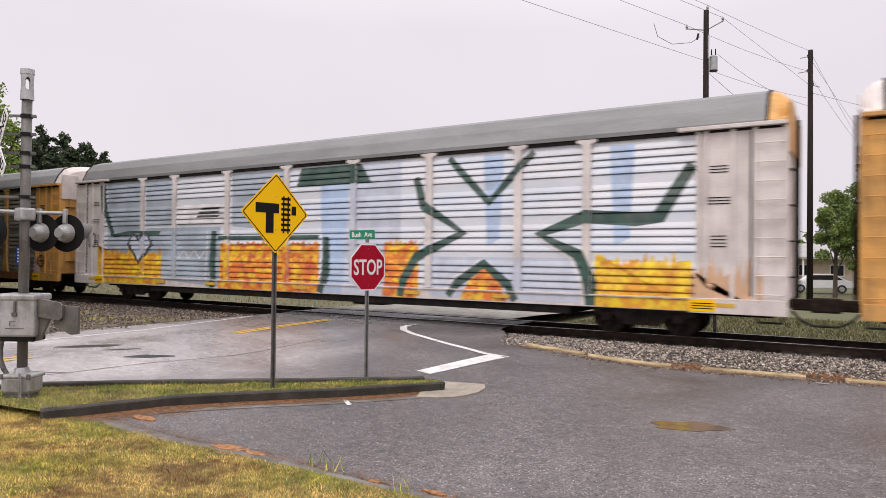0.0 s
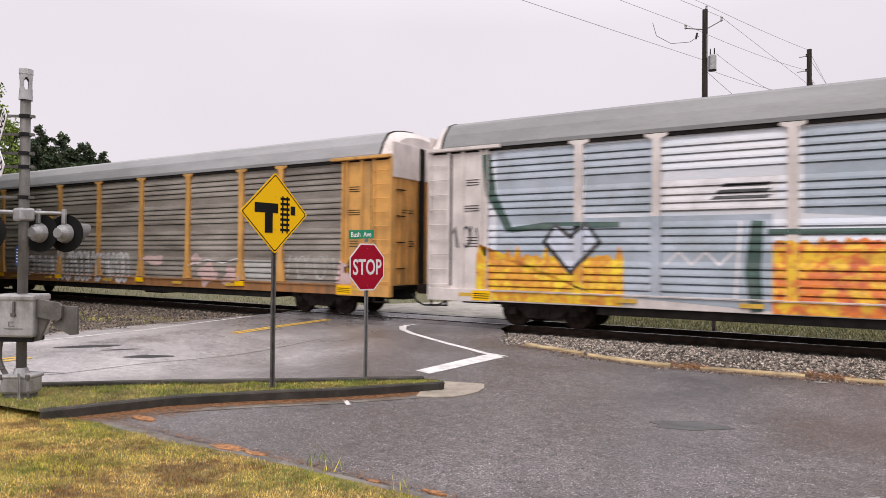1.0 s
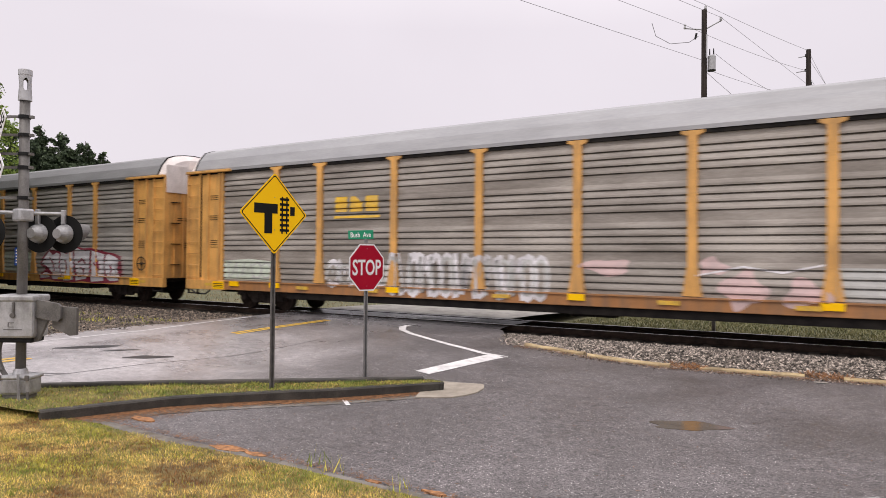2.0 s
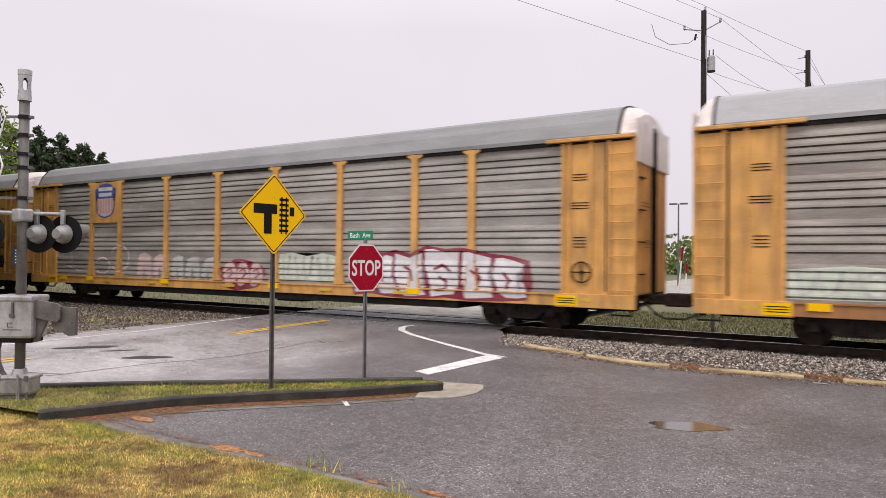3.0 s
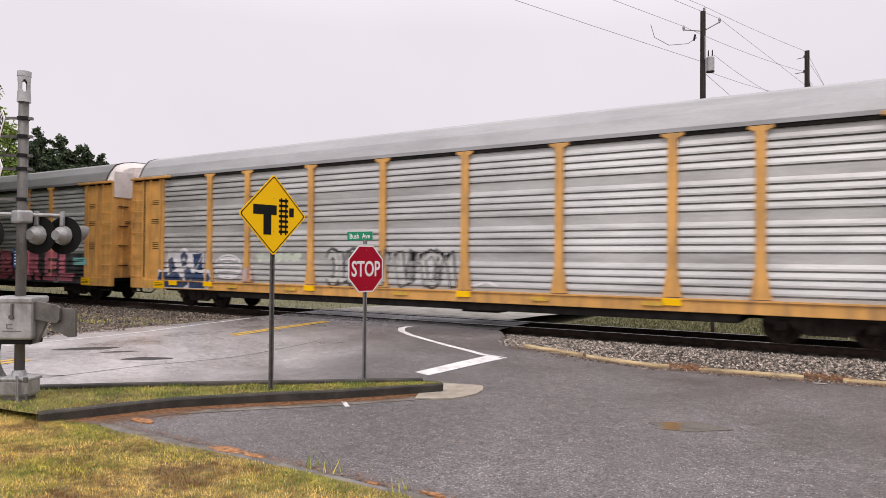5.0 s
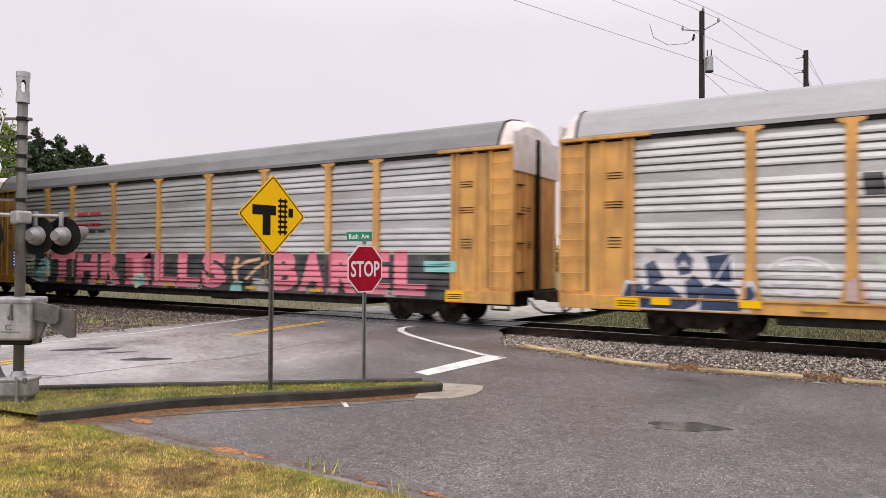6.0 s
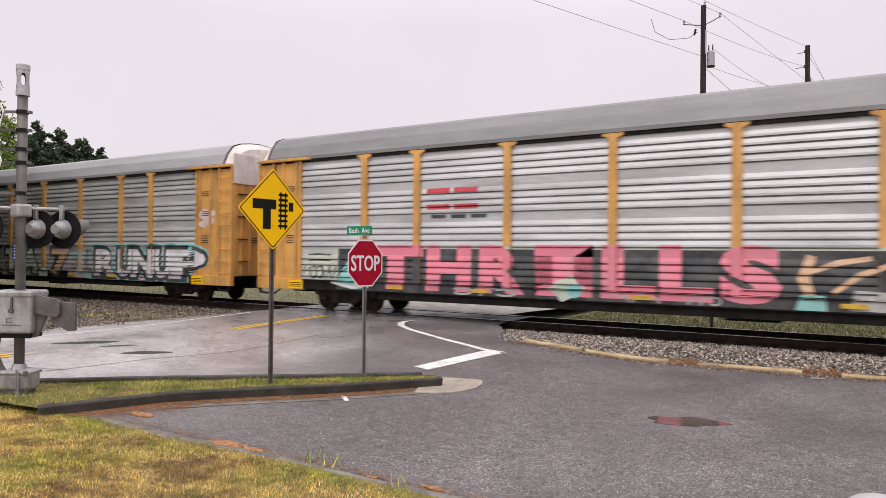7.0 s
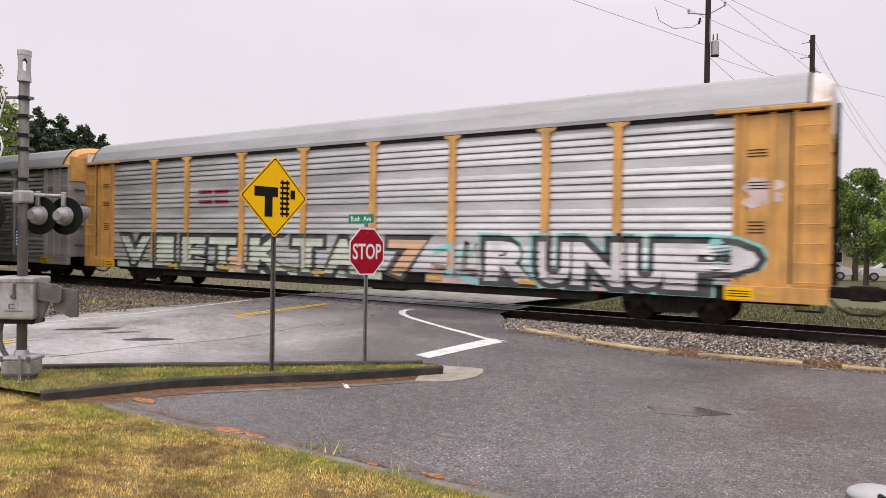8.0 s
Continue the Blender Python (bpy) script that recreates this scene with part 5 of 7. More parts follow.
def bm_core():
    bm = bmesh.new()
    box(bm, -LONG + 0.12, -0.12, -HALF + 0.2, HALF - 0.02, 0.95, 4.9)
    return bm


def roof_section(drop=0.0, inset=0.0):
    half = [(HALF + 0.03 - inset, 4.90), (HALF + 0.03 - inset, 5.0), (HALF - 0.13 - inset, 5.36 - drop), (1.22 - inset, 5.67 - drop), (0.9 - inset * 0.5, 5.79 - drop), (0.45, 5.86 - drop), (0, 5.89 - drop)]
    return [(-y, z) for y, z in half] + [(y, z) for y, z in half[-2::-1]]


def bm_roof():
    bm = bmesh.new()
    prism(bm, roof_section(), -LONG + 0.42, -0.42, "x")
    return bm


def bm_roof_rib(s):
    bm = bmesh.new()
    prism(bm, [(y * 1.006, z + 0.012) for y, z in roof_section()], -s - 0.03, -s + 0.03, "x")
    return bm


def bm_cap(s0, s1):
    """The roof's end: falls away from the full section at s1 to a lower, narrower one at s0."""
    bm = bmesh.new()
    rings = [[bm.verts.new((-s, y, z)) for y, z in roof_section(drop, inset)] for s, drop, inset in ((s1, 0.012, 0.012), ((s0 + s1) / 2, 0.06, 0.03), (s0, 0.24, 0.09))]
    for p, q in zip(rings, rings[1:]):
        for j in range(len(p)):
            k = (j + 1) % len(p)
            bm.faces.new((p[j], p[k], q[k], q[j]))
    bm.faces.new(rings[0])
    bm.faces.new(rings[-1][::-1])
    bmesh.ops.recalc_face_normals(bm, faces=bm.faces[:])
    return bm


def bm_post(s, foot):
    w = 0.11
    bm = bmesh.new()
    prof = [(-w, 1.75), (-w, 4.76), (-0.26, 4.82), (-0.26, 4.88), (0.26, 4.88), (0.26, 4.82), (w, 4.76), (w, 1.75), (foot, 1.02), (-foot, 1.02)]
    prism(bm, [(x - s, z) for x, z in prof], -HALF - 0.045, -HALF + 0.07)
    return bm


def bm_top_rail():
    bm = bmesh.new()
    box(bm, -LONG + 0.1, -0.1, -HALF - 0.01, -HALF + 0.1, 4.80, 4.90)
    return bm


def bm_sill():
    bm = bmesh.new()
    box(bm, -LONG + 0.05, -0.05, -HALF - 0.03, -HALF + 0.12, 0.68, 1.0, 0.012)
    box(bm, -LONG + 0.05, -0.05, -HALF - 0.07, -HALF + 0.12, 0.96, 1.0)
    box(bm, -LONG + 0.05, -0.05, HALF - 0.12, HALF + 0.03, 0.68, 1.0)
    return bm


def bm_end_panel(s0, s1):
    """The flat steel side at an end of the car."""
    a, b = sorted((s0, s1))
    return box(bmesh.new(), -b, -a, -HALF, -HALF + 0.1, 1.0, 4.86)


def bm_rib(s):
    return box(bmesh.new(), -s - 0.045, -s + 0.045, -HALF - 0.05, -HALF + 0.02, 1.0, 4.84, 0.008)


def bm_eyebrow(s0, s1):
    bm = bmesh.new()
    a, b = sorted((s0, s1))
    box(bm, -b, -a, -HALF - 0.14, -HALF + 0.02, 4.86, 4.95, 0.012)
    return bm


def bm_rung(s, z):
    bm = bmesh.new()
    rod(bm, (-s - 0.26, -HALF - 0.09, z), (-s + 0.26, -HALF - 0.09, z), 0.014, n=6)
    for dx in (-0.26, 0.26):
        rod(bm, (-s + dx, -HALF - 0.09, z), (-s + dx, -HALF, z), 0.014, n=6)
    return bm


def bm_slot(s, z, w=0.22):
    return box(bmesh.new(), -s - w, -s + w, -HALF - 0.012, -HALF, z, z + 0.02)


def bm_end_door(x, d, y0, y1):
    """One leaf of an end: a tall steel door, ribbed."""
    bm = box(bmesh.new(), x - 0.05, x + 0.05, y0, y1, 1.0, 4.95, 0.015)
    for k in range(3):
        y = y0 + 0.35 + 0.4 * k
        box(bm, x + d * 0.045, x + d * 0.09, y - 0.03, y + 0.03, 1.05, 4.9)
    return bm


def bm_end_top(x, d, y0, y1):
    """The upper sheet of an end, painted like the roof's end."""
    return box(bmesh.new(), x - 0.02, x + d * 0.05, y0, y1, 4.28, 5.35, 0.012)


def bm_end_gap(x, d):
    """The dark meeting line of the two leaves."""
    return box(bmesh.new(), x, x + d * 0.055, -0.14, 0.14, 1.02, 5.32)


def bm_placard(s, k):
    """A sheet on the sill with printed lines: the sheet itself, then its bars."""
    if not k:
        return box(bmesh.new(), -s - 0.29, -s + 0.29, -HALF - 0.082, -HALF - 0.02, 0.70, 0.965)
    return box(bmesh.new(), -s - 0.24, -s + 0.24, -HALF - 0.086, -HALF - 0.078, 0.70 + 0.058 * k, 0.722 + 0.058 * k)


def bm_brake_wheel(s):
    bm = bmesh.new()
    pts = [(-s + 0.26 * math.cos(a), 1.55 + 0.26 * math.sin(a)) for a in np.linspace(0, math.tau, 17)]
    for a, b in zip(pts, pts[1:]):
        rod(bm, (a[0], -HALF - 0.06, a[1]), (b[0], -HALF - 0.06, b[1]), 0.02, n=6)
    for k in range(0, 16, 4):
        rod(bm, (-s, -HALF - 0.05, 1.55), (pts[k][0], -HALF - 0.06, pts[k][1]), 0.016, n=6)
    rod(bm, (-s, -HALF - 0.08, 1.55), (-s, -HALF + 0.02, 1.55), 0.05, n=10)
    return bm


def bm_grab(x, d, z):
    return box(bmesh.new(), x, x + d * 0.07, -1.35, -0.95, z, z + 0.03)


def bm_lock_rod(x, d):
    return rod(bmesh.new(), (x + d * 0.1, -0.1, 1.0), (x + d * 0.1, -0.1, 5.2), 0.035, n=8)


def bm_under():
    bm = bmesh.new()
    box(bm, -LONG + 0.4, -0.4, -0.35, 0.35, 0.52, 0.95)
    box(bm, -LONG + 5.0, -5.0, -HALF + 0.04, HALF - 0.04, 0.47, 0.72)
    for s in (7, 10, 13.5, 17, 20):
        box(bm, -s - 0.1, -s + 0.1, -HALF + 0.1, HALF - 0.1, 0.62, 0.95)
    box(bm, -12.4, -11.2, -1.2, -0.5, 0.38, 0.72, 0.03)
    rod(bm, (-15.6, -0.9, 0.58), (-14.4, -0.9, 0.58), 0.17, n=12)
    box(bm, -5.2, -0.2, -HALF + 0.1, HALF - 0.1, 0.86, 0.97)
    box(bm, -LONG + 0.2, -LONG + 5.2, -HALF + 0.1, HALF - 0.1, 0.86, 0.97)
    return bm


def bm_truck(s):
    bm = bmesh.new()
    for y in (-0.98, 0.98):
        prism(bm, [(-s - 1.25, 0.50), (-s - 1.25, 0.66), (-s - 0.45, 0.80), (-s + 0.45, 0.80), (-s + 1.25, 0.66), (-s + 1.25, 0.50), (-s + 1.0, 0.44),
                   (-s + 0.75, 0.50), (-s + 0.42, 0.24), (-s - 0.42, 0.24), (-s - 0.75, 0.50), (-s - 1.0, 0.44)], y - 0.07, y + 0.07)
        for k in (-0.16, 0, 0.16):
            rod(bm, (-s + k, y - 0.1, 0.30), (-s + k, y - 0.1, 0.62), 0.06, n=8)
        for k in (-0.89, 0.89):
            box(bm, -s + k - 0.13, -s + k + 0.13, y - 0.14, y + 0.12, 0.32, 0.56, 0.03)
    box(bm, -s - 0.2, -s + 0.2, -1.0, 1.0, 0.45, 0.75)
    return bm


def bm_wheelset():
    bm = bmesh.new()
    for y in (-0.76, 0.76):
        o = -1 if y < 0 else 1
        rod(bm, (0, y - 0.065, 0), (0, y + 0.065, 0), 0.42, n=28)
        rod(bm, (0, y - o * 0.075, 0), (0, y - o * 0.045, 0), 0.445, n=28)
        rod(bm, (0, y + o * 0.06, 0), (0, y + o * 0.10, 0), 0.16, 0.13, n=14)
        for k in range(3):
            a = k * math.tau / 3
            box(bm, 0.25 * math.cos(a) - 0.03, 0.25 * math.cos(a) + 0.03, y + o * 0.065, y + o * 0.072, 0.25 * math.sin(a) - 0.03, 0.25 * math.sin(a) + 0.03)
    rod(bm, (0, -0.95, 0), (0, 0.95, 0), 0.075, n=10)
    return bm


def bm_coupler(x, d):
    bm = bmesh.new()
    box(bm, x, x + d * 0.45, -0.13, 0.13, 0.72, 0.98, 0.03)
    box(bm, x + d * 0.4, x + d * 0.80, -0.19, 0.17, 0.68, 1.02, 0.05)
    return bm


def bm_hose(x, d, y):
    bm = bmesh.new()
    pts = [Vector((x, y, 0.72)), Vector((x + d * 0.18, y - 0.02, 0.52)), Vector((x + d * 0.42, y, 0.40)), Vector((x + d * 0.72, y, 0.40))]
    for a, b in zip(pts, pts[1:]):
        rod(bm, a, b, 0.03, n=8)
    return bm


def bm_step(s):
    bm = bmesh.new()
    for dx in (-0.25, 0.25):
        box(bm, -s + dx - 0.02, -s + dx + 0.02, -HALF - 0.05, -HALF + 0.02, 0.50, 0.75)
    box(bm, -s - 0.27, -s + 0.27, -HALF - 0.06, -HALF + 0.05, 0.49, 0.53)
    return bm


def bm_mark(s, z0, z1, w):
    bm = bmesh.new()
    box(bm, -s - w / 2, -s + w / 2, -HALF - 0.078, -HALF - 0.02, z0, z1)
    return bm


def on_panel(bm, lift=0.006, foot=0.0):
    """Lay a flat outline (x along the car, z up, y 0) on the ribbed side: cut it at ribs and posts and let it follow them."""
    lo, hi = min(v.co.z for v in bm.verts), max(v.co.z for v in bm.verts)
    left, right = min(v.co.x for v in bm.verts), max(v.co.x for v in bm.verts)
    for k in KNOT_Z + [0.955, 1.003]:
        if lo < k < hi:
            bmesh.ops.bisect_plane(bm, geom=bm.verts[:] + bm.edges[:] + bm.faces[:], plane_co=(0, 0, k), plane_no=(0, 0, 1))
    for s in POSTS + (DOOR - 0.115, LONG - DOOR + 0.115, DOOR - 0.28, LONG - DOOR + 0.28):
        for k in (-s - 0.115, -s - 0.105, -s + 0.105, -s + 0.115) + ((-s - 0.225, -s + 0.225) if foot else ()):
            if left < k < right:
                bmesh.ops.bisect_plane(bm, geom=bm.verts[:] + bm.edges[:] + bm.faces[:], plane_co=(k, 0, 0), plane_no=(1, 0, 0))
    for v in bm.verts:
        z, s = v.co.z, -v.co.x
        if z <= 1.003:
            side = -HALF - (0.07 if z > 0.955 else 0.03)
        elif s < DOOR or s > LONG - DOOR:
            side = -HALF - (0.052 if DOOR - 0.29 < s < LONG - DOOR + 0.29 else 0.0)
        else:
            side = -HALF + 0.05 - relief(z)
            if any(abs(s - p) < 0.111 for p in POSTS):
                side = min(side, -HALF - 0.045)
            elif foot and z < 1.6 and any(abs(s - p) < foot for p in POSTS):
                side = min(side, -HALF - 0.045)
        v.co.y = side - lift
    bmesh.ops.recalc_face_normals(bm, faces=bm.faces[:])
    return bm


def outline(points):
    bm = bmesh.new()
    bm.faces.new([bm.verts.new((x, 0, z)) for x, z in points])
    bmesh.ops.triangulate(bm, faces=bm.faces[:])
    return bm


def face_letters(body, width, height, shear=0.0, bold=0.0):
    bm = letters(body, width, height, 0.002, shear, bold)
    drop = [f for f in bm.faces if max(v.co.y for v in f.verts) > -0.001]
    bmesh.ops.delete(bm, geom=drop, context="FACES")
    bmesh.ops.triangulate(bm, faces=bm.faces[:])
    return bm


def build_car(index, paint, panel, roof, cap_front, cap_rear, sill, label, foot=0.11, door=None):
    car = base("autorack_railcar", FRONT - (index - 1) * PITCH, TRACK, 0)
    tagged(car, label, "railcar", "railcars of the passing train")
    door = door or paint
    shared("body_core", bm_core, M["black"], car)
    edges = (DOOR,) + POSTS + (LONG - DOOR,)
    for a, b in zip(edges, edges[1:]):
        shared("side_panel/%.2f" % a, lambda: bm_panel(a, b), panel, car)
    shared("roof", bm_roof, roof, car)
    for s in (0.42, LONG - 0.42):
        shared("roof_rib/%.1f" % s, lambda: bm_roof_rib(s), UNDER, car)
    shared("roof_cap/f", lambda: bm_cap(0.02, 0.42), cap_front, car)
    shared("roof_cap/r", lambda: bm_cap(LONG - 0.02, LONG - 0.42), cap_rear, car)
    # dark gap below the roof's edge put into the colour: rail in black
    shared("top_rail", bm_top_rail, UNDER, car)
    for s in POSTS:
        shared("side_post/%.2f/%.2f" % (s, foot), lambda: bm_post(s, foot), paint, car)
    shared("side_sill", bm_sill, sill, car)
    for tag, s0, s1 in (("f", 0.0, DOOR), ("r", LONG, LONG - DOOR)):
        d = 1 if tag == "f" else -1
        panel_end = shared("end_panel/" + tag, lambda: bm_end_panel(s0, s1), door, car)
        shared("eyebrow_rail/" + tag, lambda: bm_eyebrow(s0, s0 + d * 2.3), door, car)
        lad = shared("ladder/" + tag, lambda: box(bmesh.new(), -s0 - d * 0.64, -s0 - d * 0.05, -HALF - 0.006, -HALF + 0.01, 1.05, 4.8), door, car)
        for k in range(9):
            shared("rung/%s%d" % (tag, k), lambda: bm_rung(s0 + d * 0.35, 1.12 + 0.42 * k), door, lad)
        for j, o in enumerate((0.03, 0.66, 1.12, 1.70, 1.86)):
            shared("rib/%s%d" % (tag, j), lambda: bm_rib(s0 + d * o), door, panel_end)
        for j, (z, w) in enumerate(((4.02, 0.2), (3.95, 0.2), (3.88, 0.2), (3.30, 0.25), (3.23, 0.25), (3.16, 0.25), (2.42, 0.17), (2.34, 0.17), (2.26, 0.17), (2.18, 0.17))):
            shared("stencil_bar/%s%d" % (tag, j), lambda: bm_slot(s0 + d * 1.42, z, w), UNDER, panel_end)
        x, o = (0, 1) if tag == "f" else (-LONG, -1)
        for j, (y0, y1) in enumerate(((-1.52, -0.02), (0.02, 1.52))):
            shared("end_door/%s%d" % (tag, j), lambda: bm_end_door(x - o * 0.06, o, y0, y1), door, car)
        for j in range(4):
            shared("grab_iron/%s%d" % (tag, j), lambda: bm_grab(x, o, 1.5 + 0.8 * j), UNDER, car)
        for j, (y0, y1) in enumerate(((-1.56, -0.15), (0.15, 1.56))):
            shared("end_top_sheet/%s%d" % (tag, j), lambda: bm_end_top(x, o, y0, y1), cap_front if tag == "f" else cap_rear, car)
        shared("ladder_joint/" + tag, lambda: box(bmesh.new(), -s0 - d * 0.73 - 0.03, -s0 - d * 0.73 + 0.03, -HALF - 0.008, -HALF + 0.02, 1.08, 4.78), UNDER, panel_end)
        shared("end_sill/" + tag, lambda: box(bmesh.new(), min(-s0, -s0 - d * 2.05), max(-s0, -s0 - d * 2.05), -HALF - 0.074, -HALF + 0.1, 0.66, 1.004, 0.01), door, car)
        shared("door_gap/" + tag, lambda: bm_end_gap(x, o), UNDER, car)
        for j, (y, z, w) in enumerate(((-0.75, 3.30, 0.3), (-0.75, 3.22, 0.3), (-0.55, 2.35, 0.2), (-0.55, 2.27, 0.2), (-0.55, 2.19, 0.2))):
            shared("stencil_bar/e%s%d" % (tag, j), lambda: box(bmesh.new(), x, x + o * 0.006, y - w, y + w, z, z + 0.025), UNDER, car)
        sheet_end = shared("placard/" + tag, lambda: bm_placard(s0 + d * 1.75, 0), M["sign_yellow"], car, "yellow printed sheet on the sill")
        for j in (1, 2, 3):
            shared("placard_line/%s%d" % (tag, j), lambda: bm_placard(s0 + d * 1.75, j), UNDER, sheet_end)
        shared("lock_rod/" + tag, lambda: bm_lock_rod(x, o), UNDER, car)
        shared("coupler/" + tag, lambda: bm_coupler(x - o * 0.05, o), RUST, car)
        shared("air_hose/" + tag, lambda: bm_hose(x, o, -0.45), M["rubber"], car)
        shared("sill_step/" + tag, lambda: bm_step(s0 + d * 0.35), UNDER, car)
        shared("truck/" + tag, lambda: bm_truck(s0 + d * 3.3), TRUCK, car)
    shared("underframe", bm_under, UNDER, car)
    for k, s in enumerate((1.3, 6.9, 9.8, 14.2, 18.6, 21.4, LONG - 1.3)):
        shared("reflector/%d" % k, lambda: bm_mark(s, 0.80, 0.90, 0.5), M["yellow_paint"], car)
    if foot > 0.2:
        shared("brake_wheel", lambda: bm_brake_wheel(1.35), RUST, car, "rusty hand brake wheel")
        for s in (POSTS[1], POSTS[3], POSTS[5], POSTS[7], LONG - 2.55):
            shared("foot_mark/%.2f" % s, lambda: bm_mark(s, 0.82, 0.985, 0.44), M["sign_yellow"], car, "bright yellow paint at the post's foot")
    wheels = []
    for s in (2.41, 4.19, LONG - 4.19, LONG - 2.41):
        w = shared("wheelset", bm_wheelset, RUST, car)
        w.location = (-s, 0, 0.42)
        wheels.append((w, -s))
    CARS.append((index, car, wheels))
    return car


CARS = []
car_lead = build_car(0, YELLOW, GREY, ROOF, CREAM, CREAM, YELLOW, "yellow autorack railcar with grey ribbed sides")
car_tags = build_car(1, CREAM, BLUEGREY, ROOF, YELLOW, CREAM, CREAM, "cream autorack railcar with blue-grey panels under bright spray paint")
car_brown = build_car(2, YELLOW, BROWN, ROOF_PALE, CREAM, CREAM, YELLOW_OLD, "yellow autorack railcar with grimy brown ribbed panels", 0.22)
car_red = build_car(3, YELLOW, DRAB, ROOF, CREAM, CREAM, YELLOW, "yellow autorack railcar with dark panels and red-white tags", 0.22)
car_silver = build_car(4, YELLOW, GREY, ROOF_PALE, CREAM, CREAM, YELLOW, "yellow autorack railcar with silver ribbed panels and pale tags", 0.22)
car_pink = build_car(5, YELLOW, SILVER, ROOF, CREAM, CREAM, UNDER, "yellow autorack railcar with silver panels and tall pink letters")
car_bubble = build_car(6, YELLOW, SILVER, ROOF_PALE, CREAM, CREAM, UNDER, "yellow autorack railcar with silver panels and white bubble letters")
car_tail = build_car(7, WORN, GREY, ROOF_PALE, YELLOW, CREAM, WORN, "worn grey autorack railcar with a yellow roof end")


# ---- spray paint and lettering on the cars ----
def spray(name, c1, c2=None, scale=2.0):
    return mat(name, c1, c2 or tuple(0.8 * v for v in c1), 0.55, scale=scale, fine=18, dirt=(0.25, 0.23, 0.22), dirt_amount=0.3, dirt_scale=1.5)


P = dict(
    green=spray("spray_dark_green", (0.028, 0.065, 0.055), (0.05, 0.11, 0.09)),
    white=spray("spray_white", (0.78, 0.76, 0.78), (0.62, 0.60, 0.62)),
    flame=mat("spray_flame", (0.90, 0.58, 0.04), (0.80, 0.22, 0.04), 0.55, scale=3.5, fine=9, dirt=(0.42, 0.06, 0.05), dirt_amount=0.9, dirt_scale=3.0, lo=0.68, hi=0.82),
    gold=mat("spray_gold", (0.90, 0.66, 0.03), (0.78, 0.36, 0.03), 0.55, scale=3.5, fine=9, dirt=(0.50, 0.12, 0.04), dirt_amount=0.8, dirt_scale=2.6, lo=0.68, hi=0.82),
    lilac=spray("spray_lilac", (0.60, 0.63, 0.71), (0.52, 0.57, 0.68)),
    sky=spray("spray_sky_blue", (0.42, 0.55, 0.77), (0.48, 0.58, 0.74)),
    slate=spray("spray_slate", (0.33, 0.39, 0.45), (0.46, 0.52, 0.60), 1.0),
    pink=spray("spray_pink", (0.84, 0.22, 0.30), (0.78, 0.26, 0.33)),
    black=spray("spray_black", (0.022, 0.023, 0.026), (0.06, 0.065, 0.07)),
    teal=spray("spray_teal", (0.22, 0.58, 0.56), (0.30, 0.64, 0.60)),
    peach=spray("spray_peach", (0.72, 0.45, 0.27), (0.62, 0.40, 0.25)),
    pale=spray("spray_pale_green", (0.60, 0.66, 0.55), (0.48, 0.54, 0.44)),
    navy=spray("spray_navy", (0.02, 0.035, 0.085), (0.035, 0.07, 0.16)),
    maroon=spray("spray_maroon", (0.20, 0.01, 0.03), (0.30, 0.03, 0.06)),
    red=spray("lettering_red", (0.62, 0.05, 0.07)),
    blue=spray("shield_blue", (0.04, 0.09, 0.36)),
    rose=spray("spray_rose", (0.66, 0.47, 0.45), (0.55, 0.40, 0.39)),
    ash=spray("spray_ash", (0.52, 0.52, 0.50), (0.38, 0.38, 0.36)),
    shell=spray("emblem_shell_pink", (0.76, 0.60, 0.57)),
    rose_red=spray("emblem_faded_red", (0.70, 0.26, 0.25)),
    mustard=spray("lettering_yellow", (0.75, 0.45, 0.03)),
)


def lay(car, name, bm, paint, lift=0.006, label=""):
    return part(name, on_panel(bm, lift, 0.18 if car is car_red else 0.0), P[paint], car, label)


def blob(points):
    return outline([(-s, z) for s, z in points])


def stroke(points, width):
    """A sprayed line through (s, z), tapering at the ends."""
    bm = bmesh.new()
    pts = [Vector((-s, z)) for s, z in points]
    prev = None
    for i, p in enumerate(pts):
        d = (pts[min(i + 1, len(pts) - 1)] - pts[max(i - 1, 0)]).normalized()
        w = width / 2 * (0.75 if i in (0, len(pts) - 1) else 1)
        o = Vector((-d.y, d.x)) * w
        cur = (bm.verts.new((p.x + o.x, 0, p.y + o.y)), bm.verts.new((p.x - o.x, 0, p.y - o.y)))
        if prev:
            bm.faces.new((prev[0], prev[1], cur[1], cur[0]))
        prev = cur
    return bm


def letter(ch, s0, s1, z0, z1, bold=0.04, shear=0.0):
    bm = face_letters(ch, s0 - s1, z1 - z0, shear, bold)
    bmesh.ops.translate(bm, verts=bm.verts[:], vec=(-s0, 0, z0))
    return bm


def ragged(s0, s1, z0, z1, teeth, amp, seed):
    """A fill with a flame-like upper edge."""
    r = random.Random(seed)
    n = teeth * 2
    top = [(s1 + (s0 - s1) * (k + (r.uniform(-0.3, 0.3) if 0 < k < n else 0)) / n, z1 + amp * (r.uniform(0.2, 1.7) if k % 2 else -r.uniform(0.1, 1.1)) * (0.6 + 0.4 * math.sin(k * 0.9 + seed))) for k in range(n + 1)]
    return blob([(s0, z0), (s1, z0)] + top)


def wavy(cs, cz, rs, rz, lobes, amp, seed):
    r = random.Random(seed)
    ph = r.uniform(0, 6)
    n = 40
    return blob([(cs + rs * math.cos(a) * (1 + amp * math.sin(lobes * a + ph)), cz + rz * math.sin(a) * (1 + amp * math.cos(lobes * a - ph))) for a in [math.tau * k / n for k in range(n)]])


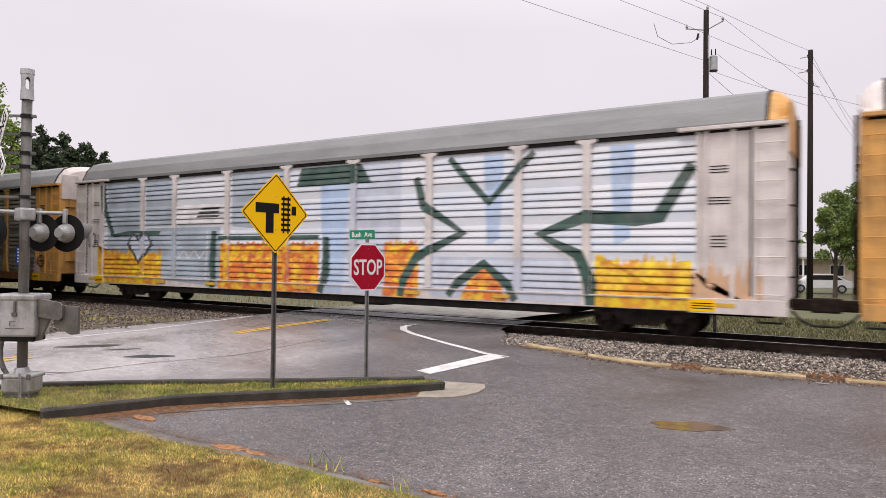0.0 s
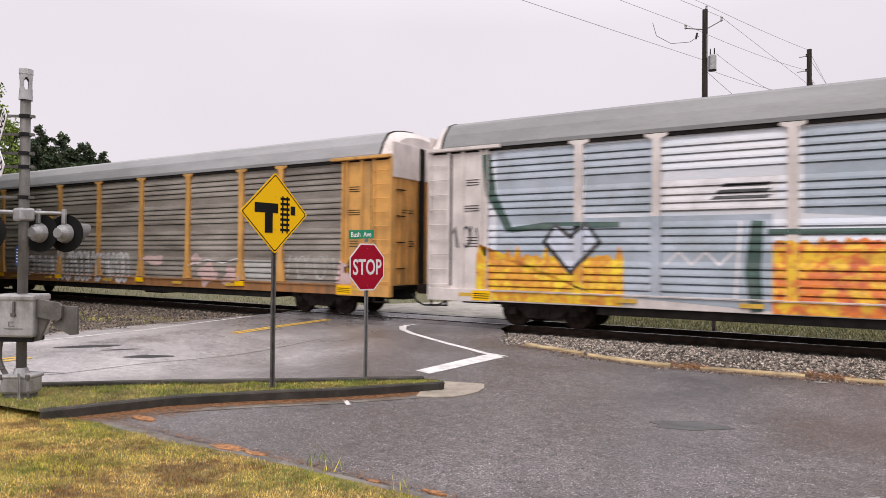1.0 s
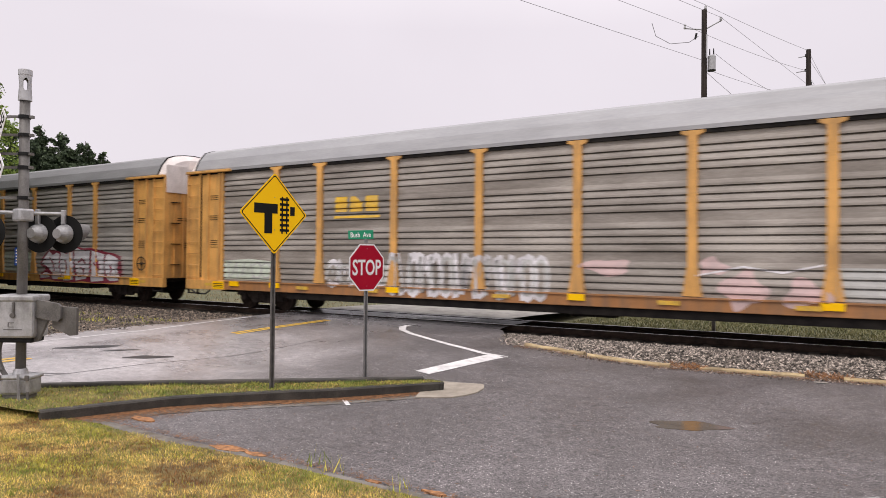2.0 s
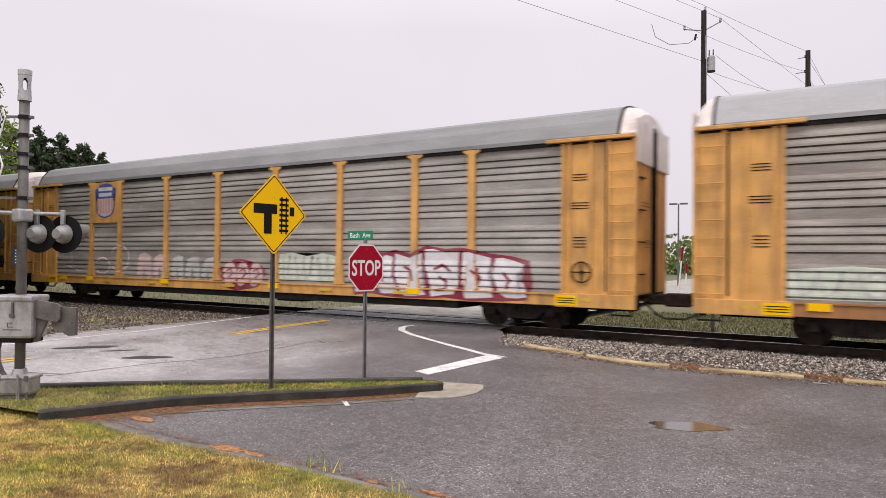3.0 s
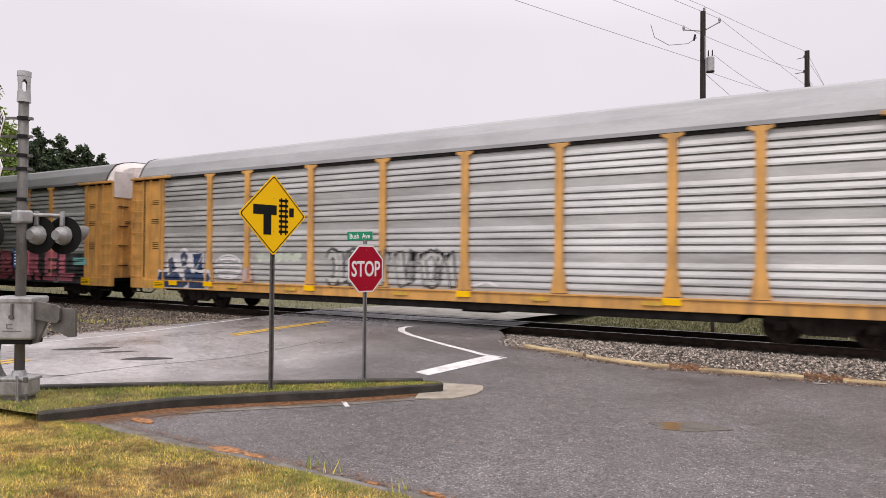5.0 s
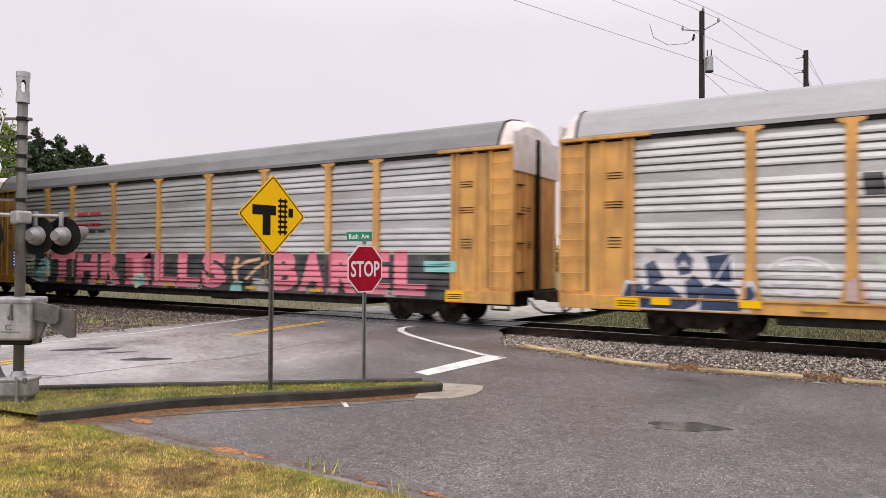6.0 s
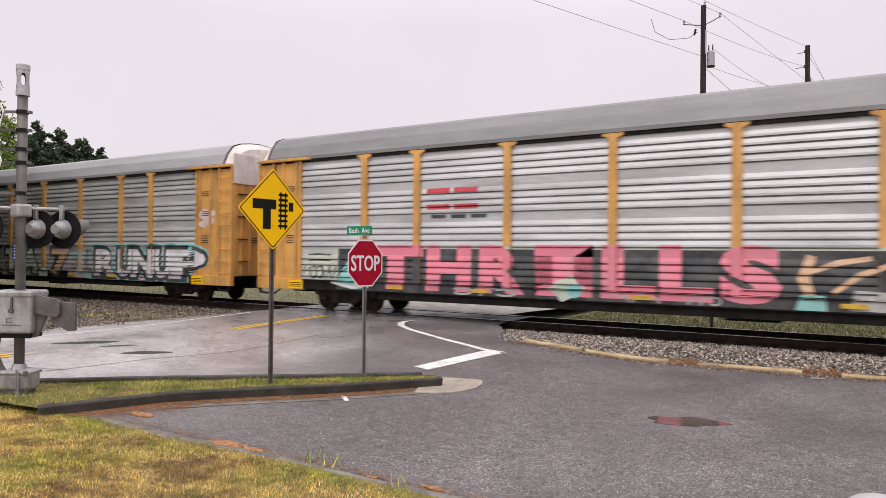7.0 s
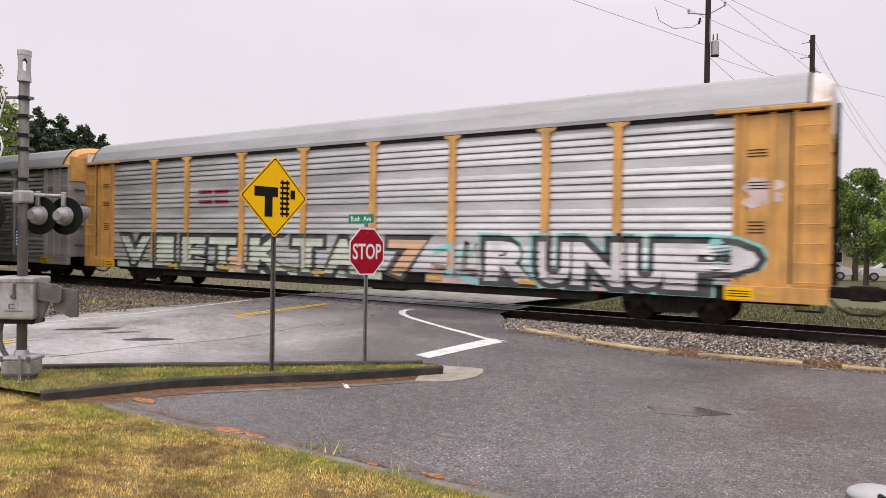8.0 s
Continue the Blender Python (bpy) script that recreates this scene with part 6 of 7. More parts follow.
def scrawl(seed, s0, s1, z0, z1, n, width):
    """Unreadable tag: a run of looping strokes."""
    r = random.Random(seed)
    out = []
    for k in range(n):
        c = s0 + (s1 - s0) * (k + 0.5) / n
        w = abs(s1 - s0) / n * 0.62
        kind = r.randrange(3)
        if kind == 0:
            pts = [(c + w * 0.8 * math.cos(a), (z0 + z1) / 2 + (z1 - z0) * 0.46 * math.sin(a)) for a in np.linspace(0.6, 5.6, 12)]
        elif kind == 1:
            pts = [(c + w, z0 + 0.1), (c + w * 0.6, z1), (c, (z0 + z1) / 2), (c - w * 0.5, z1 - 0.05), (c - w, z0)]
        else:
            pts = [(c + w * r.uniform(0.4, 1), z1), (c + w * 0.2, z0), (c - w * 0.6, z0 + 0.2), (c - w, z1)]
        out.append(stroke(pts, width * r.uniform(0.7, 1.25)))
    return out


# cream car: star, flames, heart
c = car_tags
lay(c, "spray_paint", blob([(25.0, 1.0), (25.0, 4.75), (22.8, 4.75), (22.8, 1.0)]), "slate", 0.004)
lay(c, "spray_paint", blob([(22.5, 1.0), (22.5, 2.9), (18.2, 2.9), (18.2, 0.75)]), "slate", 0.004)
lay(c, "spray_paint", blob([(22.5, 4.75), (20.8, 4.75), (20.8, 3.0), (22.5, 3.0)]), "slate", 0.004)
lay(c, "spray_paint", blob([(17.6, 4.75), (15.1, 4.75), (14.6, 2.7), (17.6, 2.9)]), "slate", 0.004)
lay(c, "spray_paint", blob([(13.0, 0.72), (10.3, 0.72), (10.3, 4.75), (12.2, 4.75)]), "lilac", 0.004)
lay(c, "spray_paint", blob([(9.2, 0.75), (4.7, 0.75), (4.9, 1.9), (9.2, 1.9)]), "lilac", 0.004)
lay(c, "spray_paint", blob([(13.3, 0.72), (12.5, 0.72), (12.3, 4.75), (13.5, 4.75)]), "sky", 0.005)
for a, b in ((3.35, 4.7), (6.9, 8.6)):
    lay(c, "spray_paint", blob([(a + 0.5, 2.2), (a + 0.62, 4.7), (a, 4.7), (a + 0.12, 2.4)]), "sky", 0.005)
lay(c, "spray_paint", ragged(4.35, 2.0, 0.70, 1.85, 14, 0.16, 3), "gold", 0.008, "yellow and orange sprayed flames")
lay(c, "spray_paint", ragged(2.05, 0.5, 0.74, 1.55, 8, 0.34, 4), "peach", 0.008)
lay(c, "spray_paint", ragged(18.2, 13.5, 0.70, 2.30, 18, 0.14, 5), "flame", 0.008, "orange sprayed flames")
lay(c, "spray_paint", ragged(10.9, 9.65, 0.70, 2.30, 7, 0.14, 6), "flame", 0.008)
lay(c, "spray_paint", ragged(25.6, 21.5, 0.72, 1.95, 15, 0.22, 7), "gold", 0.008)
lay(c, "spray_paint", blob([(8.2, 0.72), (8.0, 1.2), (7.5, 1.6), (7.0, 1.2), (6.75, 0.72)]), "flame", 0.008)
lay(c, "spray_paint", stroke([(8.62, 4.7), (8.2, 4.25), (7.34, 3.4), (6.7, 4.05), (6.01, 4.7)], 0.22), "green", 0.011, "dark green sprayed outline")
lay(c, "spray_paint", stroke([(9.75, 4.2), (9.5, 3.4), (8.17, 2.58), (9.74, 1.88), (10.19, 1.2), (10.25, 0.72)], 0.30), "green", 0.011)
lay(c, "spray_paint", stroke([(9.62, 3.0), (8.9, 2.62), (9.75, 2.25)], 0.10), "white", 0.013)
lay(c, "spray_paint", stroke([(2.0, 4.12), (2.77, 2.9), (3.3, 2.86), (4.6, 2.95), (5.82, 2.51), (4.75, 1.95), (4.45, 1.3), (4.43, 0.72)], 0.34), "green", 0.011)
lay(c, "spray_paint", stroke([(6.05, 2.5), (4.95, 1.86), (4.72, 1.3), (4.68, 0.72)], 0.09), "white", 0.013)
lay(c, "spray_paint", stroke([(8.6, 0.8), (8.35, 1.15), (7.49, 1.72), (6.75, 1.15), (6.5, 0.75)], 0.26), "green", 0.011)
lay(c, "spray_paint", stroke([(8.75, 0.95), (8.45, 1.3), (7.55, 1.86)], 0.07), "white", 0.013)
lay(c, "spray_paint", blob([(14.5, 4.15), (14.3, 4.75), (11.8, 4.75), (11.4, 4.15)]), "green", 0.009)
lay(c, "spray_paint", stroke([(13.2, 2.5), (13.2, 1.4), (13.4, 0.72)], 0.34), "green", 0.011)
lay(c, "spray_paint", stroke([(18.5, 2.75), (18.6, 1.6), (18.5, 0.72)], 0.34), "green", 0.011)
lay(c, "spray_paint", stroke([(18.85, 2.75), (18.95, 1.0)], 0.09), "white", 0.012)
lay(c, "spray_paint", stroke([(18.3, 2.5), (13.5, 2.5)], 0.16), "green", 0.010)
lay(c, "spray_paint", stroke([(25.3, 4.7), (25.15, 3.6), (24.6, 2.6)], 0.28), "green", 0.010)
lay(c, "spray_paint", stroke([(24.6, 2.62), (23.6, 2.72), (21.6, 2.72)], 0.18), "green", 0.010)
lay(c, "spray_paint", blob([(22.87, 1.5), (23.55, 2.2), (23.3, 2.7), (22.87, 2.4), (22.45, 2.7), (22.15, 2.2)]), "lilac", 0.012)
lay(c, "spray_paint", stroke([(22.87, 1.5), (23.6, 2.3), (23.3, 2.75), (22.87, 2.42), (22.44, 2.75), (22.1, 2.3), (22.87, 1.5)], 0.13), "black", 0.014, "black sprayed heart outline")
lay(c, "spray_paint", stroke([(20.5, 1.75), (20.2, 2.05), (19.9, 1.75), (19.6, 2.05), (19.3, 1.75), (19.0, 2.05)], 0.08), "white", 0.011)
lay(c, "marking_panel", blob([(20.62, 3.0), (18.09, 3.0), (18.09, 3.75), (20.62, 3.75)]), "white", 0.012, "cream marking panel with dark bars")
for k in range(3):
    lay(c, "marking_bar", blob([(19.5 - 0.1 * k, 3.25 + 0.14 * k), (18.3, 3.25 + 0.14 * k), (18.2, 3.33 + 0.14 * k), (19.4 - 0.1 * k, 3.33 + 0.14 * k)]), "black", 0.015)
for bm in scrawl(12, 26.5, 25.55, 2.15, 2.75, 4, 0.05):
    lay(c, "spray_paint", bm, "black", 0.012)

# brown car
c = car_brown
for seed, a, b, z0, z1, n in ((21, 20.4, 18.0, 0.95, 1.75, 5), (22, 18.0, 15.4, 0.75, 2.0, 7), (23, 15.4, 12.9, 0.75, 1.95, 7)):
    for bm in scrawl(seed, a, b, z0, z1, n, 0.20):
        lay(c, "spray_paint", bm, "white", 0.008)
    for bm in scrawl(seed + 50, a, b, z0 + 0.1, z1 - 0.1, n, 0.10):
        lay(c, "spray_paint", bm, "ash", 0.010)
lay(c, "spray_paint", blob([(25.2, 1.05), (22.85, 1.05), (22.8, 1.7), (24.0, 1.78), (25.2, 1.7)]), "pale", 0.007)
for bm in scrawl(29, 25.1, 22.9, 1.1, 1.68, 5, 0.07):
    lay(c, "spray_paint", bm, "ash", 0.010)
lay(c, "spray_paint", wavy(11.3, 1.68, 0.6, 0.2, 3, 0.25, 3), "rose", 0.008)
lay(c, "spray_paint", wavy(8.2, 1.2, 0.45, 0.42, 4, 0.25, 4), "rose", 0.008)
lay(c, "spray_paint", wavy(6.95, 1.15, 0.42, 0.3, 3, 0.3, 5), "rose", 0.008)
lay(c, "spray_paint", wavy(8.85, 1.7, 0.3, 0.2, 3, 0.3, 6), "rose", 0.008)
lay(c, "spray_paint", stroke([(9.2, 1.5), (8.2, 1.72), (7.4, 1.6), (6.6, 1.78)], 0.05), "white", 0.010)
for bm in scrawl(25, 4.2, 2.2, 1.1, 1.9, 5, 0.05):
    lay(c, "spray_paint", bm, "ash", 0.008)
lay(c, "spray_paint", blob([(6.35, 1.02), (4.66, 1.02), (4.66, 1.72), (6.35, 1.72)]), "ash", 0.004)
lay(c, "spray_paint", blob([(2.2, 1.02), (1.5, 1.02), (1.6, 1.6), (2.0, 1.75)]), "rose", 0.008)
for k in range(3):
    a = 20.1 - 0.6 * k
    lay(c, "marking_block", blob([(a, 3.28), (a - 0.48, 3.28), (a - 0.48, 3.76), (a, 3.76)]) if k != 1 else blob([(a, 3.28), (a - 0.48, 3.28), (a - 0.48, 3.55), (a - 0.2, 3.76), (a, 3.76)]), "mustard", 0.010, "yellow block of the owner's mark")
lay(c, "marking_bar", blob([(20.15, 3.08), (18.35, 3.08), (18.35, 3.16), (20.15, 3.16)]), "mustard", 0.010)

# dark car with red and white tags
c = car_red
def flat(car, name, bm, paint, y, label="", depth=0.004):
    """A flat piece of the emblem, drawn out a little from the plate."""
    out = bmesh.ops.extrude_face_region(bm, geom=bm.faces[:])
    bmesh.ops.translate(bm, verts=[v for v in out["geom"] if isinstance(v, bmesh.types.BMVert)], vec=(0, depth, 0))
    bmesh.ops.translate(bm, verts=bm.verts[:], vec=(0, y, 0))
    bmesh.ops.recalc_face_normals(bm, faces=bm.faces[:])
    return part(name, bm, paint if isinstance(paint, bpy.types.Material) else P[paint], car, label)


FACE_Y = -HALF - 0.049
flat(c, "emblem_panel", blob([(22.66, 3.30), (22.52, 3.2), (20.85, 3.2), (20.71, 3.30), (20.71, 4.86), (22.66, 4.86)]), YELLOW, FACE_Y, "flat yellow plate behind the emblem", 0.05)
crest = [(22.22, 3.62), (22.0, 3.47), (21.66, 3.40), (21.32, 3.47), (21.10, 3.62), (21.03, 3.95), (21.10, 4.28), (20.98, 4.42), (20.97, 4.56), (21.14, 4.62), (21.3, 4.74), (21.66, 4.79), (22.02, 4.74), (22.18, 4.62), (22.35, 4.56), (22.34, 4.42), (22.22, 4.28), (22.29, 3.95)]
shield = flat(c, "emblem_shield", blob([(21.66 + (x - 21.66) * 1.03, 4.1 + (z - 4.1) * 1.03) for x, z in crest]), "blue", FACE_Y - 0.004, "blue-edged shield emblem")
flat(shield, "emblem_field", blob([(22.16, 3.64), (21.98, 3.51), (21.66, 3.44), (21.34, 3.51), (21.16, 3.64), (21.08, 3.95), (21.14, 4.19), (22.18, 4.19), (22.24, 3.95)]), "shell", FACE_Y - 0.008, "faded pink field")
for k in range(6):
    x = 22.14 - 0.19 * k
    flat(shield, "emblem_stripe", blob([(x + 0.035, 3.58), (x - 0.035, 3.58), (x - 0.035, 4.16), (x + 0.035, 4.16)]), "rose_red", FACE_Y - 0.012)
for z, w in ((4.27, 0.44), (4.50, 0.47)):
    flat(shield, "emblem_bar", blob([(21.66 + w, z), (21.66 - w, z), (21.66 - w, z + 0.15), (21.66 + w, z + 0.15)]), "white", FACE_Y - 0.012)
lay(c, "spray_paint", blob([(8.78, 1.42), (8.55, 1.78), (8.1, 2.14), (7.6, 2.02), (7.15, 2.12), (6.6, 1.98), (6.1, 2.24), (5.4, 2.14), (4.9, 2.18), (4.4, 2.10), (3.9, 2.0), (3.3, 1.94), (2.8, 1.82), (2.7, 1.2), (2.85, 0.78), (3.6, 0.72), (4.6, 0.70), (5.4, 0.76), (6.0, 0.71), (6.7, 0.70), (7.4, 0.72), (8.0, 0.8), (8.65, 0.72), (8.75, 1.05), (8.3, 1.2)]), "maroon", 0.005, "maroon edging of the sprayed piece")
for pts in ([(8.62, 1.46), (8.4, 1.75), (8.08, 2.02), (7.78, 1.84), (7.5, 1.96), (7.25, 1.9), (7.28, 1.3), (7.12, 0.98), (6.95, 0.82), (7.6, 0.80), (7.88, 1.15), (8.2, 1.36)],
            [(7.16, 2.0), (6.9, 1.94), (6.62, 1.86), (6.22, 2.02), (6.24, 1.4), (6.18, 1.1), (6.05, 0.82), (6.4, 0.76), (6.78, 0.76), (7.06, 1.05), (7.18, 1.4)],
            [(6.1, 2.12), (5.8, 2.14), (5.45, 2.04), (4.97, 2.06), (5.0, 1.5), (4.98, 1.15), (5.1, 0.86), (5.4, 0.84), (5.84, 0.77), (5.98, 1.3), (6.12, 1.7)],
            [(4.86, 2.06), (4.62, 2.05), (4.4, 1.99), (3.95, 1.89), (4.06, 1.45), (3.96, 1.1), (3.86, 0.82), (4.3, 0.78), (4.72, 0.76), (4.86, 1.2)],
            [(3.82, 1.88), (3.6, 1.9), (3.3, 1.83), (2.95, 1.72), (3.2, 1.45), (2.98, 1.2), (2.85, 0.86), (3.1, 0.82), (3.45, 0.82), (3.74, 1.0), (3.9, 1.45)],
            [(8.6, 0.82), (8.62, 1.0), (8.35, 1.1), (8.0, 1.02), (7.85, 0.88)]):
    lay(c, "spray_paint", blob(pts), "white", 0.010, "white bubble letter form edged in maroon")
for pts in ([(5.8, 1.55), (5.5, 1.68), (5.22, 1.5)], [(5.62, 1.35), (5.36, 1.2), (5.42, 0.98), (5.72, 0.96)], [(6.85, 1.62), (6.55, 1.5), (6.5, 1.2)], [(4.55, 1.55), (4.28, 1.35), (4.4, 1.05)], [(8.0, 1.75), (7.72, 1.5), (7.6, 1.15)], [(3.6, 1.5), (3.4, 1.3), (3.5, 1.05)]):
    lay(c, "spray_paint", stroke(pts, 0.10), "maroon", 0.014)
lay(c, "spray_paint", wavy(13.68, 1.24, 1.12, 0.54, 5, 0.06, 31), "maroon", 0.005)
for cs, w in ((14.3, 0.40), (13.62, 0.36), (12.98, 0.36)):
    lay(c, "spray_paint", wavy(cs, 1.26, w * 0.86, 0.42, 3, 0.08, int(cs * 10)), "rose", 0.010, "faded rose bubble letter form")
    lay(c, "spray_paint", stroke([(cs + 0.16, 1.36), (cs - 0.02, 1.45), (cs - 0.15, 1.3), (cs + 0.05, 1.12)], 0.08), "maroon", 0.014)
# worn older tags
for cs, cz, rs, rz in ((20.75, 1.75, 0.62, 0.52), (21.9, 1.45, 0.5, 0.32)):
    lay(c, "spray_paint", stroke([(cs + rs * math.cos(a), cz + rz * math.sin(a)) for a in np.linspace(0.4, 5.8, 16)], 0.07), "shell", 0.010)
lay(c, "spray_paint", stroke([(24.3, 2.15), (24.1, 1.7), (24.35, 1.4), (23.6, 1.2), (23.0, 1.25)], 0.06), "shell", 0.010)
for k, (x0, x1) in enumerate(((19.6, 18.7), (18.6, 17.8), (17.5, 16.8), (16.7, 15.9), (15.8, 15.1))):
    lay(c, "spray_paint", blob([(x0, 1.15), (x0 - 0.1, 1.9 - 0.06 * k), ((x0 + x1) / 2, 2.0 - 0.05 * k), (x1 + 0.05, 1.85), (x1, 1.05), (x1 + 0.25, 0.98), ((x0 + x1) / 2, 1.5), (x0 - 0.25, 1.0)]), "rose" if k < 2 else "ash", 0.007)
lay(c, "spray_paint", blob([(11.9, 1.1), (9.4, 1.1), (9.4, 1.9), (10.0, 2.0), (10.7, 1.9), (11.3, 2.02), (11.9, 1.95)]), "pale", 0.007)
for bm in scrawl(33, 11.8, 9.5, 1.15, 1.9, 7, 0.07):
    lay(c, "spray_paint", bm, "ash", 0.010)
# grey-silver car
c = car_silver
for a, b, seed in ((17.1, 15.0, 51), (14.8, 12.5, 52)):
    for bm in scrawl(seed, a, b, 1.05, 2.1, 5, 0.30):
        lay(c, "spray_paint", bm, "black", 0.006)
    for bm in scrawl(seed, a, b, 1.08, 2.07, 5, 0.18):
        lay(c, "spray_paint", bm, "ash", 0.010)
lay(c, "spray_paint", blob([(25.54, 1.0), (25.44, 1.4), (25.13, 1.35), (25.03, 2.1), (24.82, 2.2), (24.54, 1.75), (24.37, 2.1), (24.10, 2.25), (23.86, 2.12), (23.65, 2.02), (23.03, 2.12), (23.00, 1.45), (22.58, 1.42), (22.48, 1.1), (22.65, 0.72), (25.44, 0.70)]), "white", 0.005, "white edging of the sprayed piece")
for pts in ([(25.47, 1.0), (25.37, 1.28), (25.06, 1.22), (25.03, 0.75), (25.44, 0.75)], [(24.96, 1.75), (24.78, 1.85), (24.58, 1.45), (24.89, 1.3)], [(24.92, 0.76), (24.96, 1.1), (24.72, 1.3), (24.41, 1.22), (24.13, 0.95), (24.10, 0.76)],
            [(24.27, 1.9), (24.10, 2.08), (23.92, 1.9), (23.96, 1.6), (24.17, 1.55)], [(24.03, 1.35), (23.86, 1.5), (23.68, 1.3), (23.79, 0.9), (23.99, 0.8)], [(23.58, 1.95), (23.13, 2.0), (23.44, 1.42)],
            [(23.10, 1.9), (23.06, 1.42), (23.34, 1.42)], [(23.65, 0.76), (23.62, 1.2), (23.37, 1.32), (23.03, 1.2), (22.93, 0.76)], [(22.82, 0.8), (22.82, 1.2), (22.65, 1.3), (22.56, 1.1)]):
    cx, cz = sum(p[0] for p in pts) / len(pts), sum(p[1] for p in pts) / len(pts)
    lay(c, "spray_paint", blob([(cx + 1.22 * (x - cx), max(0.74, cz + 1.12 * (z - cz))) for x, z in pts]), "navy", 0.010, "dark blue sprayed fill")
lay(c, "spray_paint", stroke([(24.17, 1.72), (24.10, 1.85), (24.03, 1.72)], 0.08), "white", 0.014)
for k in range(4):
    w = (0.46, 0.62, 0.62, 0.42)[k]
    lay(c, "spray_paint", stroke([(21.7 + w, 1.2 + 0.2 * k), (21.7, 1.24 + 0.2 * k), (21.7 - w, 1.2 + 0.2 * k)], 0.12), "white", 0.010)
lay(c, "spray_paint", stroke([(21.7 + 0.68 * math.cos(t), 1.54 + 0.42 * math.sin(t)) for t in np.linspace(0, 6.1, 18)], 0.07), "white", 0.012)
lay(c, "spray_paint", blob([(20.92, 1.05), (20.88, 1.4), (20.66, 1.55), (20.44, 1.4), (20.40, 1.05)]), "rose", 0.060)
for k, x in enumerate((20.1, 19.6, 19.2, 18.85, 18.45)):
    lay(c, "spray_paint", wavy(x, 1.9, 0.2, 0.16, 4, 0.3, 57 + k), "pale", 0.005)
lay(c, "spray_paint", stroke([(11.9, 1.1), (11.4, 1.25), (11.0, 1.12)], 0.08), "white", 0.008)
for k in range(4):
    a = 20.5 - 0.55 * k
    lay(c, "marking_bar", blob([(a, 3.25), (a - 0.42, 3.25), (a - 0.35, 3.72), (a + 0.05, 3.72)]), "black", 0.008, "black slanted bar of the owner's mark")
lay(c, "door_stain", wavy(1.35, 1.55, 0.3, 0.28, 5, 0.25, 61), "black", 0.004)

# pink letters
c = car_pink
lay(c, "spray_paint", blob([(23.7, 0.72), (1.95, 0.72), (1.95, 2.0), (23.7, 2.0)]), "black", 0.004, "black sprayed background band")
lay(c, "spray_paint", blob([(22.5, 2.0), (2.0, 2.0), (2.0, 2.08), (22.5, 2.08)]), "pale", 0.004)
for ch, a, b in (("T", 22.4, 20.56), ("H", 20.35, 18.96), ("R", 18.63, 17.3), ("L", 15.16, 13.9), ("L", 13.75, 12.6), ("S", 12.4, 11.2),
                 ("B", 8.85, 7.8), ("A", 7.65, 6.6), ("R", 6.3, 5.3), ("E", 5.0, 4.1), ("L", 3.86, 2.8)):
    lay(c, "sprayed_letter", letter(ch, a + 0.04, b - 0.04, 0.80, 2.12, 0.06), "pink", 0.009, "tall pink block letter")
lay(c, "sprayed_letter", blob([(17.02, 2.12), (17.02, 1.84), (16.5, 1.82), (16.5, 1.12), (16.95, 1.08), (16.95, 0.8), (15.42, 0.8), (15.42, 1.08), (15.92, 1.12), (15.92, 1.82), (15.42, 1.84), (15.42, 2.12)]), "pink", 0.009, "tall pink block letter")
lay(c, "spray_paint", blob([(2.8, 1.5), (1.7, 1.5), (1.7, 1.82), (2.85, 1.82)]), "teal", 0.009)
lay(c, "spray_paint", blob([(25.15, 1.02), (23.7, 1.02), (23.7, 1.95), (25.15, 1.95)]), "pale", 0.004)
for bm in scrawl(77, 25.1, 23.8, 1.05, 1.45, 5, 0.07):
    lay(c, "spray_paint", bm, "black", 0.008)
for z in (1.62, 1.80):
    lay(c, "spray_paint", stroke([(24.95, z), (24.5, z + 0.02), (24.0, z)], 0.06), "black", 0.008)
lay(c, "spray_paint", blob([(23.75, 0.9), (23.55, 1.3), (23.2, 1.72), (22.75, 1.9), (22.5, 1.7), (22.42, 1.2), (22.5, 0.8), (23.1, 0.74)]), "teal", 0.009)
lay(c, "spray_paint", blob([(23.0, 0.78), (23.05, 1.2), (22.8, 1.4), (22.5, 1.25), (22.45, 0.8)]), "pale", 0.012)
lay(c, "spray_paint", stroke([(23.9, 0.95), (23.4, 0.85), (22.9, 0.78)], 0.10), "white", 0.014)
for pts in ([(23.5, 1.3), (23.1, 1.5), (22.6, 1.5)], [(22.9, 0.95), (22.75, 1.15), (22.6, 0.95), (22.75, 0.85)]):
    lay(c, "spray_paint", stroke(pts, 0.05), "navy", 0.015)
lay(c, "spray_paint", stroke([(10.6, 1.9), (10.75, 1.4), (10.6, 0.95)], 0.25), "peach", 0.009)
lay(c, "spray_paint", stroke([(10.6, 1.55), (10.1, 1.75), (9.5, 1.85)], 0.13), "peach", 0.010)
lay(c, "spray_paint", stroke([(10.2, 1.1), (9.7, 1.5), (9.1, 1.75)], 0.13), "peach", 0.010)
lay(c, "spray_paint", blob([(10.9, 0.72), (10.3, 0.72), (10.35, 1.05), (10.8, 1.05)]), "teal", 0.009)
lay(c, "spray_paint", blob([(9.9, 0.75), (9.0, 0.75), (9.1, 1.15), (9.8, 1.18)]), "ash", 0.009)
lay(c, "spray_paint", wavy(16.1, 1.0, 0.4, 0.3, 4, 0.2, 73), "pale", 0.013)
lay(c, "spray_paint", wavy(15.9, 0.95, 0.2, 0.16, 4, 0.2, 74), "teal", 0.016)
